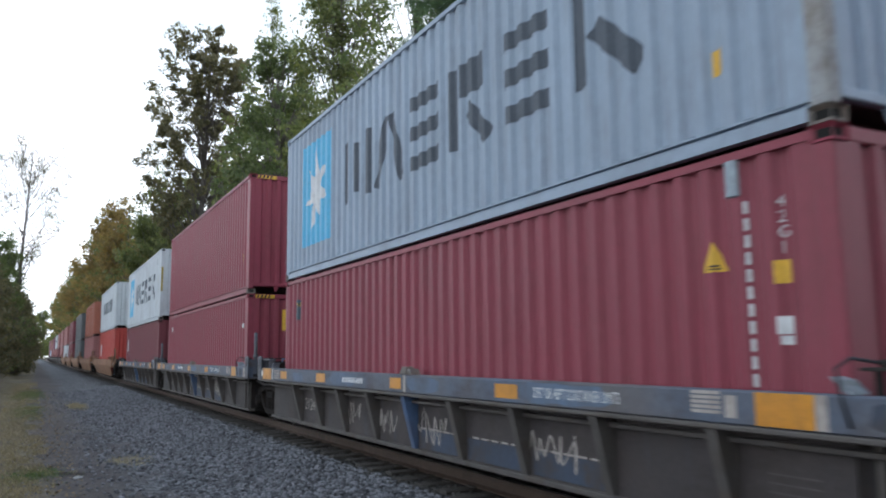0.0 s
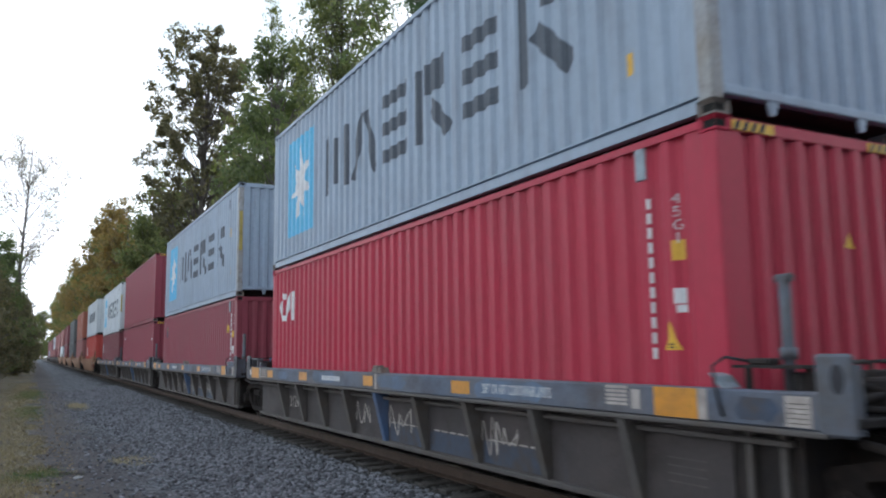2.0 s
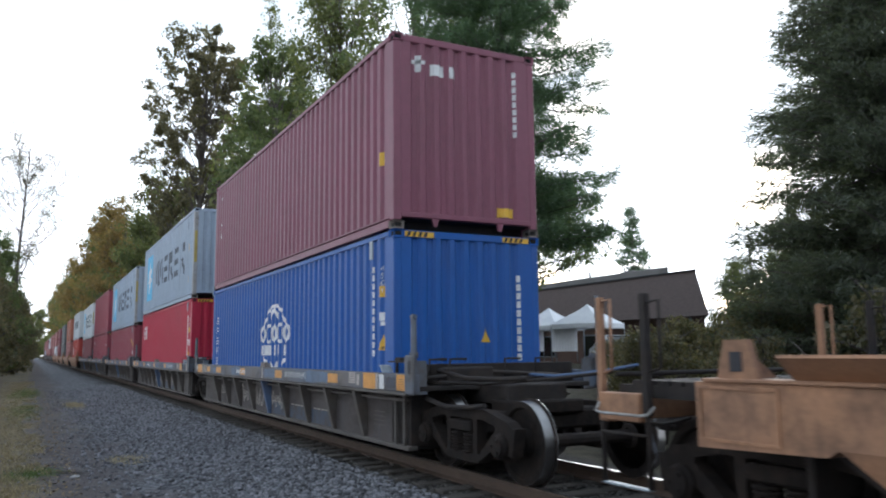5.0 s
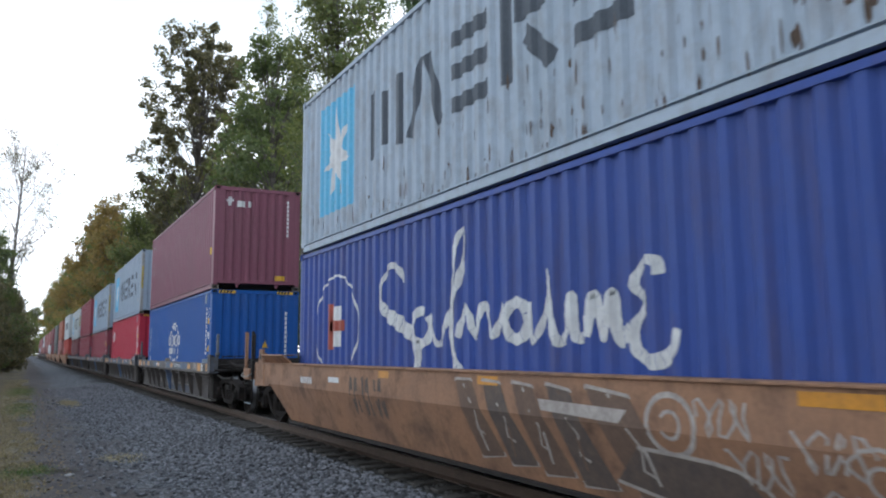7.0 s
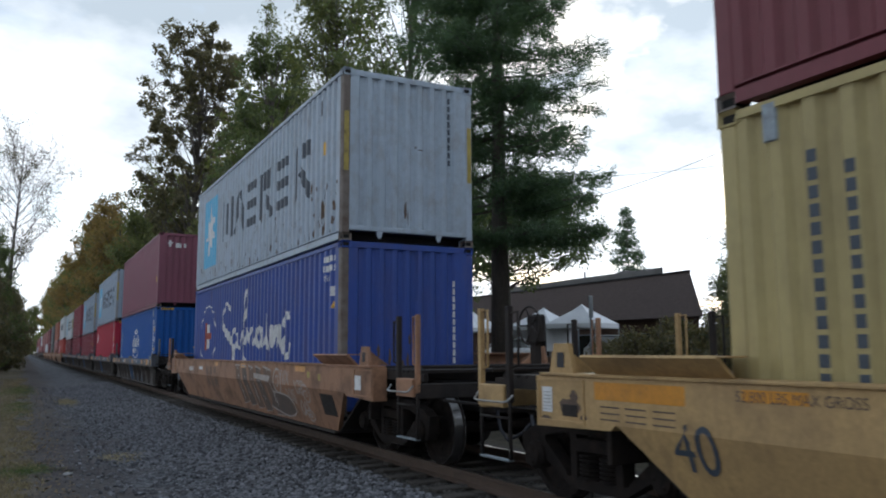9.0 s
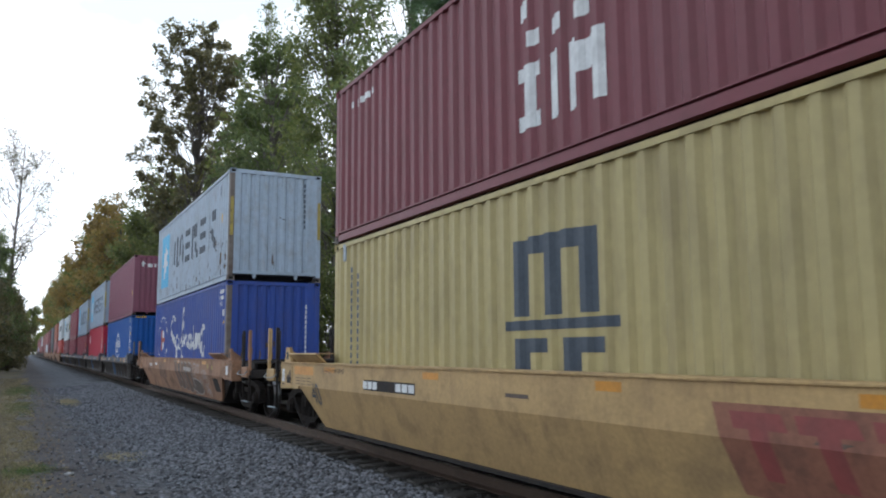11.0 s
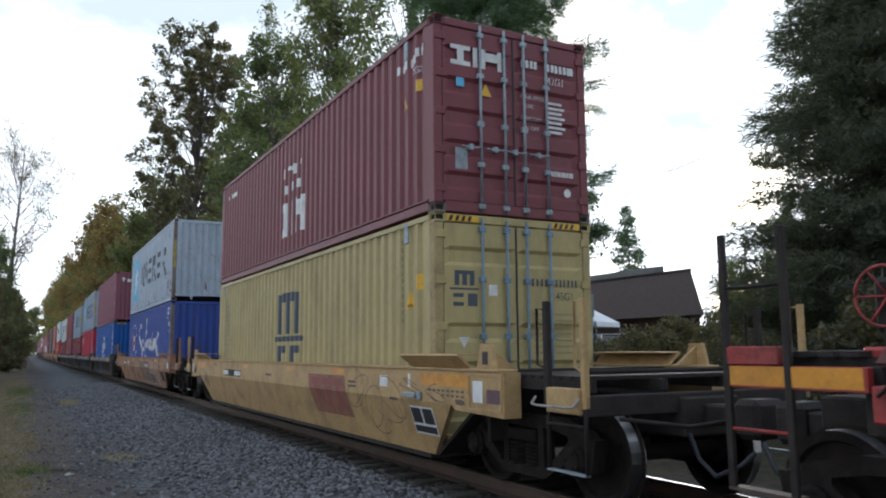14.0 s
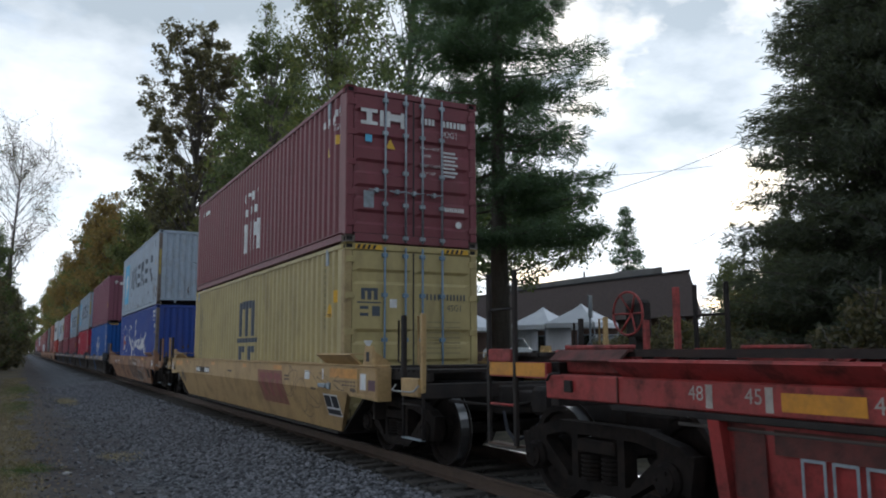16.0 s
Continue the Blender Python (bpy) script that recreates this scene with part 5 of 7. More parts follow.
on_face(dashes(10.6, 0.95, 6, 0.07, 0.1, 0.03) + [rect(9.35, 9.8, 1.0, 1.08), rect(-1.55, -1.3, 0.92, 1.12)], -1.5035, side, M_WHITE, "number_print")
on_face([rect(-0.35, 0.25, 0.47, 0.80)], -1.505, side, M_DARK, "placard", LEAN)
on_face([rect(0.14, 0.26, 1.0, 1.1), rect(0.66, 0.8, 1.03, 1.13)], -1.5035, side, M_DULLYELLOW, "placard")


M_GRAFF_B = mat("brown spray paint", (0.12, 0.075, 0.055), (0.16, 0.10, 0.07), rough=0.7, scale=4, bump=0.02)
for k in range(5):
    y = 5.75 - k * 0.56
    w = 0.62 if k < 4 else 0.95
    q = [(y, 1.17), (y - w * 0.55, 1.17 - 0.015 * k), (y - w * 1.25, 0.42 - 0.03 * k), (y - w * 0.5, 0.36 - 0.02 * k)]
    sprayed_fill(q, M_GRAFF_D if k % 2 else M_GRAFF_B, side, out=0.003 + 0.0003 * k)
    sprayed(q + [q[0]], 0.034, M_GRAFF_W, side, out=0.0055 + 0.0003 * k)
    sprayed([(y - w * 0.3, 1.12), (y - w * (0.62 + 0.06 * (k % 3)), 0.70), (y - w * (0.75 - 0.1 * (k % 2)), 0.44)], [0.03, 0.045, 0.03], M_GRAFF_B if k % 2 else M_GRAFF_W, side, out=0.009)
    c0 = (y - w * 0.62, 0.82 - 0.03 * k)
    sprayed([(c0[0] + 0.1, c0[1] + 0.16), (c0[0] - 0.02, c0[1] + 0.02), (c0[0] + 0.02, c0[1] - 0.16), (c0[0] - 0.1, c0[1] - 0.2)], 0.026, M_GRAFF_W, side, out=0.0075)
sprayed_fill([(2.95, 0.72), (2.0, 0.66), (1.75, 0.40), (2.3, 0.30), (3.3, 0.42)], M_GRAFF_D, side, out=0.005)
sprayed(curve([(2.95, 0.72), (2.0, 0.66), (1.75, 0.42), (2.3, 0.30), (3.3, 0.42)], 4), 0.032, M_GRAFF_W, side, out=0.0065)
sprayed_fill([(4.2, 1.03), (3.0, 1.0), (3.1, 0.89), (4.15, 0.93)], M_GRAFF_W, side, out=0.008)
sprayed(arc(2.55, 0.92, 0.24, 0.22, 0, 360, 20), 0.045, M_GRAFF_W, side)
sprayed(arc(2.55, 0.92, 0.10, 0.10, 30, 330, 10), 0.03, M_GRAFF_W, side)
for k, (y, z) in enumerate(((2.0, 1.0), (1.75, 0.68), (1.2, 0.85), (1.15, 0.5))):
    sprayed([(y + 0.28 - 0.022 * i + 0.05 * math.sin(i * 1.3 + k), z + 0.13 * math.sin(i * 0.95 + k)) for i in range(22)], 0.026, M_GRAFF_W, side)
sprayed([(0.95 + 0.25 * (1 - i / 24) * math.cos(i * 0.5), 0.74 + 0.2 * (1 - i / 24) * math.sin(i * 0.5)) for i in range(24)], 0.026, M_GRAFF_W, side)
sprayed([(1.0 + 0.25 * (1 - i / 24) * math.cos(i * 0.5), 0.38 + 0.12 * (1 - i / 24) * math.sin(i * 0.5)) for i in range(24)], 0.026, M_GRAFF_W, side)
for k in range(3):
    sprayed([(8.9 - k * 0.45 - 0.02 * i, 0.85 + 0.26 * math.sin(i * 0.7 + k)) for i in range(16)], 0.06, M_GRAFF_D, side)

# 3: maroon box over a bright blue box
c, p, e = shipping_container(2.896, M_BLUE, "bright blue corrugated container with a white globe emblem", stripes=True)
stand(c, 39.912, 0.29)
G = stroke(arc(5.95, 1.35, 0.88, 0.80, 25, 155, 16), 0.07) + stroke(arc(5.5, 1.6, 0.75, 0.62, 10, 62, 8), 0.08) + stroke(arc(6.35, 1.6, 0.75, 0.62, 118, 170, 8), 0.08)
G += stroke(arc(5.95, 1.5, 0.95, 0.7, 205, 240, 5), 0.07) + stroke(arc(5.95, 1.5, 0.95, 0.7, 300, 335, 5), 0.07) + stroke(arc(5.95, 1.1, 0.2, 0.3, 200, 340, 6), 0.07)
mark(G, p, M_WHITE, name="globe_emblem")
for k in range(5):
    mark(stroke(arc(5.12 + k * 0.42, 1.58, 0.155, 0.17, 0, 360, 16), 0.07), p, M_WHITE, name="ring_shape", thick=0.010)
for k in range(8):
    mark([rect(5.0 + k * 0.235, 5.15 + k * 0.235, 1.13, 1.34)] if k % 3 else [rect(5.0 + k * 0.235, 5.07 + k * 0.235, 1.13, 1.34)], p, M_WHITE, name="block_shape")
for k in range(5):
    z = 2.05 - k * 0.265
    mark([rect(0.33, 0.53, z + 0.06, z + 0.085), rect(0.33, 0.53, z - 0.02, z + 0.01), rect(0.41, 0.45, z - 0.08, z + 0.12)] + ([rect(0.33, 0.36, z - 0.08, z + 0.04)] if k % 2 else [rect(0.30, 0.56, z - 0.09, z - 0.065)]), p, M_WHITE, name="writing_print")
codes(p, M_WHITE, 2.42)
stickers(p, 2.42)
warning(p, 11.58, 1.2)
vent(p, 2.68)
mark_end([[(1.28, 1.3), (1.46, 1.3), (1.37, 1.5)]], e, M_YELLOW, "warning_triangle")
mark_end(dashes(1.93, 2.3, 11, 0.05, 0.1, 0.03, True), e, M_WHITE, "code_print")
c, p, e = shipping_container(2.896, M_MAROON2, "faded maroon corrugated container with small white marks")
stand(c, 39.912, 3.19)
mark([rect(0.42, 0.62, 2.42, 2.5), rect(0.49, 0.55, 2.05, 2.5), rect(0.42, 0.62, 1.7, 1.78), rect(0.42, 0.48, 1.75, 1.95), rect(0.42, 0.62, 1.35, 1.42), bar(0.42, 1.62, 0.6, 1.4, 0.06)], p, M_WHITE, name="emblem")
mark_end([rect(0.25, 0.33, 2.35, 2.6), rect(0.2, 0.4, 2.47, 2.53), rect(0.5, 0.72, 2.33, 2.5), rect(0.8, 0.9, 2.33, 2.5)], e, M_WHITE, "emblem")
mark_end([rect(1.62, 1.9, 0.28, 0.42)], e, M_YELLOW, "placard")
mark_end(dashes(1.93, 2.6, 9, 0.05, 0.09, 0.03, True), e, M_WHITE, "code_print")
mark([rect(11.5, 11.6, 1.0, 1.2)], p, M_YELLOW, name="sticker")
well(grey_unit("grime-covered grey well car with chalky blue sills", False, True, 3), 39.912)

# 4: grey box over a crimson box
c, p, e = shipping_container(2.896, M_CRIMSON, "crimson corrugated container with a white block emblem", stripes=True)
stand(c, 55.399, 0.31)
mark(stroke([(0.72, 2.28), (0.5, 2.32), (0.42, 2.1), (0.46, 1.85), (0.72, 1.86)], 0.12) + [bar(0.8, 1.8, 1.02, 2.34, 0.12), bar(1.02, 1.8, 1.06, 2.34, 0.1), rect(1.18, 1.3, 1.8, 2.36)], p, M_WHITE, name="emblem")
codes(p, M_WHITE, 2.38)
stickers(p, 2.3)
warning(p, 11.45, 1.14)
vent(p, 2.68)
mark_end([[(1.28, 1.95), (1.46, 1.95), (1.37, 2.15)]], e, M_YELLOW, "warning_triangle")
mark_end(dashes(1.93, 2.2, 11, 0.05, 0.1, 0.03, True), e, M_WHITE, "code_print")
c, p, e = shipping_container(2.896, M_GREY, "grey corrugated container with slate block shapes and a star emblem", post=M_POSTGREY)
stand(c, 55.399, 3.21)
blocks_grey(p, e)
well(grey_unit("grime-covered grey well car with white scribbles", False, True, 4), 55.399)

# 5: grey box over a maroon box
c, p, e = shipping_container(2.591, M_MAROON3, "dull maroon corrugated container with a yellow warning triangle")
stand(c, 70.868, 0.305)
mark([rect(0.55, 0.8, 1.80, 2.18)], p, M_SLATE, name="sticker")
mark([rect(0.57, 0.78, 2.05, 2.12)], p, M_YELLOW, name="sticker")
codes(p, M_WHITE, 2.2, 11, 11.27, "42G1")
stickers(p, 2.05)
warning(p, 10.98, 1.72)
vent(p, 2.38)
mark_end([[(1.25, 1.5), (1.43, 1.5), (1.34, 1.7)]], e, M_YELLOW, "warning_triangle")
mark_end(dashes(1.93, 2.2, 11, 0.05, 0.1, 0.03, True), e, M_WHITE, "code_print")
c, p, e = shipping_container(2.896, M_GREY, "grey corrugated container with slate block shapes and a star emblem", post=M_POSTGREY)
stand(c, 70.868, 2.9)
blocks_grey(p, e)
well(grey_unit("grime-covered grey well car with blue paint patches", False, True, 5), 70.868)

# 6 and 7
c, p, e = shipping_container(2.591, M_MAROON3, "dull maroon container with a yellow plate on its end", stripes=True)
stand(c, 86.18, 0.30)
mark_end([rect(0.72, 1.42, 1.72, 2.22)], e, M_YELLOW, "plate", 0.012)
mark_end([rect(0.82, 1.32, 1.80 + 0.12 * k, 1.84 + 0.12 * k) for k in range(4)], e, M_BLACK, "plate_print", 0.016)
mark(dashes(0.4, 2.0, 2, 0.12, 0.15, 0.1) + dashes(11.3, 1.8, 2, 0.1, 0.1, 0.05), p, M_WHITE, name="marking")
c, p, e = shipping_container(2.896, M_MAROON3, "dull maroon corrugated container with small white marks", stripes=True)
stand(c, 86.18, 2.895)
mark(dashes(0.4, 2.2, 8, 0.1, 0.12, 0.06, True), p, M_WHITE, name="code_print")
mark([rect(11.3, 11.45, 0.8, 1.0)], p, M_YELLOW, name="sticker")
well(grey_unit("grime-covered grey well car", False, True, 6), 86.18)
c, p, e = shipping_container(2.591, M_MAROON, "maroon corrugated container with a white patch")
stand(c, 101.02, 0.30)
mark([rect(0.5, 0.9, 1.4, 2.0)], p, M_WHITE, name="marking")
c, p, e = shipping_container(2.896, M_WHITEBOX, "pale grey corrugated container with slate block shapes and a star emblem")
stand(c, 101.02, 2.895)
blocks_grey(p, e)
well(grey_unit("grime-covered grey well car", True, False, 7), 101.02)

# the head of the train, far down the line
y = 120.5
for top, low, car_paint in ((M_WHITEBOX, M_RED, M_BROWN), (M_ORANGE, M_PINK, M_BROWN), (M_DARKGREY, M_DARKGREY, M_BROWN), (M_MAROON, M_MAROON, M_BROWN),
                            (M_PINK, M_WHITEBOX, M_BROWN), (M_PINK, M_PINK, M_CARGREY), (M_PINK, M_MAROON, M_CARGREY), (M_WHITEBOX, M_PINK, M_CARGREY), (M_MAROON2, M_PINK, M_CARGREY),
                            (M_PINK, M_PINK, M_CARGREY), (M_PINK, M_GREY, M_CARGREY), (M_MAROON2, M_MAROON2, M_CARGREY)):
    c, p, e = shipping_container(2.896, low, "weathered corrugated container far down the train")
    stand(c, y, 0.30)
    if low is M_RED:
        mark([rect(1, 2, 1.2, 2.0)], p, M_WHITE)
    c, p, e = shipping_container(2.896, top, "weathered corrugated container far down the train")
    stand(c, y, 3.2)
    if top is M_WHITEBOX:
        mark([rect(2.5 + 1.2 * k, 3.3 + 1.2 * k, 1.2, 2.0) for k in range(6)], p, M_SLATE)
    car, side = smooth_car("brown smooth-sided well car far down the train", car_paint, M_DARK, turning=False)
    well(car, y)
    y += 19.95

# 0: the empty red car behind the last stack
car = tagged(new("well_car"), "empty bright red well car with chalky faded paint", "well car", "red well cars")
YF, YR = -5.76, -26.0
for sx in (-1, 1):
    def X(a, b):
        return sorted((sx * a, sx * b))
    bm = bmesh.new()
    box(bm, *X(1.50, 1.30), YR, YF, 1.035, 1.245, 0.012)
    sill = part("side_sill", bm, M_CARRED, car)
    bm = bmesh.new()
    box(bm, *X(1.515, 1.28), YR, YF - 0.9, 0.985, 1.03, 0.006)
    part("flange", bm, M_DARK, car)
    bm = bmesh.new()
    prism(bm, [(1.38, 1.245), (1.44, 1.245), (1.585, 1.365), (1.57, 1.385), (1.53, 1.375)], lambda p, q, r: (sx * p, r, q), -8.95, -6.72)
    box(bm, *X(1.575, 1.28), -8.93, -6.74, 1.365, 1.382)
    part("guide_flap", bm, M_CARRED, car)
    bm = bmesh.new()
    prism(bm, [(-7.66, 0.22), (-7.66, 0.985), (YR, 0.985), (YR, 0.22)], lambda p, q, r: (sx * (1.36 + 0.10 * (q - 0.22) - r), p, q), 0.0, 0.05)
    lower = part("side_sheet", bm, M_CARRED, car)
    for y in (-7.70, -9.15, -10.6, -12.0):
        bm = bmesh.new()
        prism(bm, [(y - 0.05, 0.22), (y + 0.05, 0.22), (y + 0.05, 0.985), (y - 0.05, 0.985)], lambda p, q, r: (sx * (1.365 + 0.10 * (q - 0.22) + r * (0.03 + 0.05 * q)), p, q), 0.0, 1.0)
        part("rib", bm, M_CARRED, car)
    bm = bmesh.new()
    box(bm, *X(1.47, 1.40), -5.14, -4.72, 1.345, 1.47, 0.01)
    box(bm, *X(1.46, 1.40), -5.72, -4.72, 1.20, 1.345, 0.004)
    plate = part("end_side_plate", bm, M_CARRED, car)
    if sx < 0:
        on_face([rect(-5.70, -4.74, 1.215, 1.34)], -1.4645, plate, M_AMBER, "reflector")
        on_face([rect(-8.80, -8.24, 1.075, 1.19)], -1.5035, sill, M_AMBER, "reflector")
        for y in (-7.66, -8.15):
            on_face([rect(y - 0.03, y + 0.03, 1.06, 1.22)], -1.5035, sill, M_GRAFF_W, "length_tick")
        on_face(reading("48", -7.47, 1.11, 0.1, 1.0) + reading("45", -7.96, 1.11, 0.1, 1.0), -1.5035, sill, M_GRAFF_W, "length_print")
        on_face(reading("40", -8.84, 1.10, 0.1, 1.0), -1.5035, sill, M_GRAFF_W, "length_print")
        for k in range(3):
            y = -8.30 - k * 0.21
            for q in ([rect(y - 0.17, y, 0.52, 0.54), rect(y - 0.17, y, 0.78, 0.80), rect(y - 0.02, y, 0.52, 0.80), rect(y - 0.17, y - 0.15, 0.52, 0.80)]):
                on_face([q], -1.437, lower, M_GALV, "block_outline")
        on_face([rect(-8.05, -7.8, 0.50, 0.96), rect(-9.05, -8.08, 0.30, 0.47)], -1.4365, lower, M_OXBLOOD, "paint_patch")
        on_face([rect(-8.95, -8.12, 0.80, 0.955)], -1.4385, lower, M_OXBLOOD, "paint_patch")
        bm = bmesh.new()
        box(bm, -1.53, -1.502, -6.16, -6.06, 1.10, 1.20, 0.006)
        rod(bm, [(-1.53, -5.82, 1.19), (-1.55, -5.9, 1.25), (-1.55, -6.05, 1.26)], 0.012, 6)
        part("release_lever", bm, M_DARK, car)
        bm = bmesh.new()
        box(bm, -1.512, -1.502, -6.735, -6.72, 1.04, 1.245)
        part("seam", bm, M_OXBLOOD, sill)
    # ladder uprights at the car's corner
    for y in (-4.72, -5.20):
        bm = bmesh.new()
        box(bm, *X(1.47, 1.43), y - 0.026, y + 0.026, 0.55, 2.23, 0.006)
        part("ladder_upright", bm, M_DARK, car)
    for z in (0.93, 1.30, 1.86):
        bm = bmesh.new()
        rod(bm, [(sx * 1.45, -4.72, z), (sx * 1.45, -5.20, z)], 0.014, 6)
        part("ladder_rung", bm, M_CARRED if z < 1.5 else M_DARK, car)
    bm = bmesh.new()
    box(bm, *X(1.47, 1.36), -5.22, -4.70, 0.535, 0.555)
    part("step_tread", bm, M_RAIL, car, "worn steel step tread")
    bm = bmesh.new()
    box(bm, *X(1.25, 1.15), -6.65, -5.55, 1.245, 1.46, 0.02)
    box(bm, *X(1.28, 1.0), -6.4, -5.75, 1.46, 1.50, 0.01)
    prism(bm, [(-6.75, 1.245), (-6.55, 1.245), (-6.95, 1.46), (-7.1, 1.46)], along_x, *X(1.2, 1.1))
    part("end_gusset", bm, M_CARRED, car)
    bm = bmesh.new()
    prism(bm, [(1.12, 1.46), (1.36, 1.46), (1.47, 1.37), (1.455, 1.355), (1.35, 1.44), (1.12, 1.44)], lambda p, q, r: (sx * p, r, q), -6.70, -5.78)
    part("cover_plate", bm, M_OXBLOOD, car, "rusty sloped cover plate")
    bm = bmesh.new()
    rod(bm, [(sx * 1.43, -7.3, 0.93), (sx * 1.43, -12.0, 0.93)], 0.014, 6)
    part("brake_rod", bm, M_RIB, car)
    bm = bmesh.new()
    box(bm, *X(1.30, 1.24), YR, -6.2, 1.40, 1.46)
    part("hand_rail", bm, M_DARK, car)
bm = bmesh.new()
for k in range(6):
    box(bm, -1.38, 1.38, -5.62 + k * 0.16, -5.51 + k * 0.16, 1.40, 1.435)
for x in (-1.3, -0.4, 0.4, 1.24):
    box(bm, x, x + 0.06, -5.7, -4.7, 1.30, 1.40)
part("walkway_grating", bm, M_DARK, car)
bm = bmesh.new()
box(bm, -1.35, 1.35, -5.75, -5.62, 0.95, 1.35, 0.01)
box(bm, -0.38, 0.38, -6.8, -4.6, 0.72, 1.10, 0.02)
box(bm, -0.12, 0.12, -4.62, -4.1, 0.76, 0.95, 0.02)
box(bm, -0.2, 0.2, -4.3, -4.02, 0.68, 1.02, 0.05)
part("draft_sill", bm, M_DARK, car)
bm = bmesh.new()
prism(bm, [(-6.9, 1.0), (-7.66, 0.24), (-7.72, 0.24), (-6.98, 1.0)], along_x, -1.0, 1.0)
box(bm, -1.3, 1.3, YR, -7.66, 0.2, 0.24)
part("well_floor", bm, M_DARK, car)
bm = bmesh.new()
cx, cy, cz, R = 0.5, -4.6, 1.87, 0.25
rod(bm, [(cx, cy + R * math.cos(t), cz + R * math.sin(t)) for t in [math.tau * i / 24 for i in range(25)]], 0.014, 6)
hand_wheel = part("brake_wheel", bm, M_CARRED, car, "spoked red hand brake wheel")
for k in range(6):
    t = math.tau * k / 6
    bm = bmesh.new()
    rod(bm, [(cx + 0.06, cy, cz), (cx, cy + R * math.cos(t), cz + R * math.sin(t))], 0.012, 5)
    part("spoke", bm, M_CARRED, hand_wheel)
bm = bmesh.new()
box(bm, cx + 0.06, cx + 0.24, cy - 0.16, cy + 0.14, cz - 0.3, cz + 0.16, 0.04)
box(bm, cx + 0.06, cx + 0.2, cy - 0.06, cy + 0.06, 1.3, cz - 0.25)
part("brake_housing", bm, M_DARK, car)
for x, y, z in ((0.5, -5.37, 2.12), (0.45, -4.95, 1.78), (1.1, -4.75, 1.8)):
    bm = bmesh.new()
    box(bm, x - 0.03, x + 0.03, y - 0.03, y + 0.03, 1.3, z, 0.006)
    part("post", bm, M_CARRED if x < 1 else M_OCHRE, car)
hose(car, -4.3, 0.5)
truck(car, -5.94)
well(car, 0.0)


# ---- ground ----
def ground_z(x, y):
    if x < -6.4:                      # bank beside the service road
        k = min(1.0, (-6.4 - x) / 6.0)
        z = -0.42 + 1.5 * k * k * (3 - 2 * k)
    elif x < -3.2:
        z = -0.42 + 0.06 * math.sin(x * 2.1 + 0.5)
    elif x < -1.75:
        z = -0.42 + 0.20 * (x + 3.2) / 1.45
    elif x < 1.75:
        z = -0.205
    elif x < 3.4:
        z = -0.225 - 0.225 * (x - 1.75) / 1.65
    else:
        z = -0.45 + min(1.0, (x - 3.4) / 16.0) * 0.9
    return z + 0.03 * noise.noise((x * 0.7, y * 0.5, 0)) * (0.3 if abs(x) < 1.75 else 1.0)


xs = [-2500, -600, -200, -80, -40, -25, -18] + [-14 + 0.5 * i for i in range(14)] + [-7 + 0.2 * i for i in range(56)] + [4.4 + 0.8 * i for i in range(30)] + [32, 40, 60, 120, 400, 2500]
ys = [-2500, -500, -120, -50, -25] + [-12 + 0.5 * i for i in range(150)] + [64 + 3 * i for i in range(50)] + [240, 320, 450, 700, 1200, 2500]
verts = [(x, y, ground_z(x, y)) for y in ys for x in xs]
nx = len(xs)
faces = [(j * nx + i, j * nx + i + 1, (j + 1) * nx + i + 1, (j + 1) * nx + i) for j in range(len(ys) - 1) for i in range(nx - 1)]


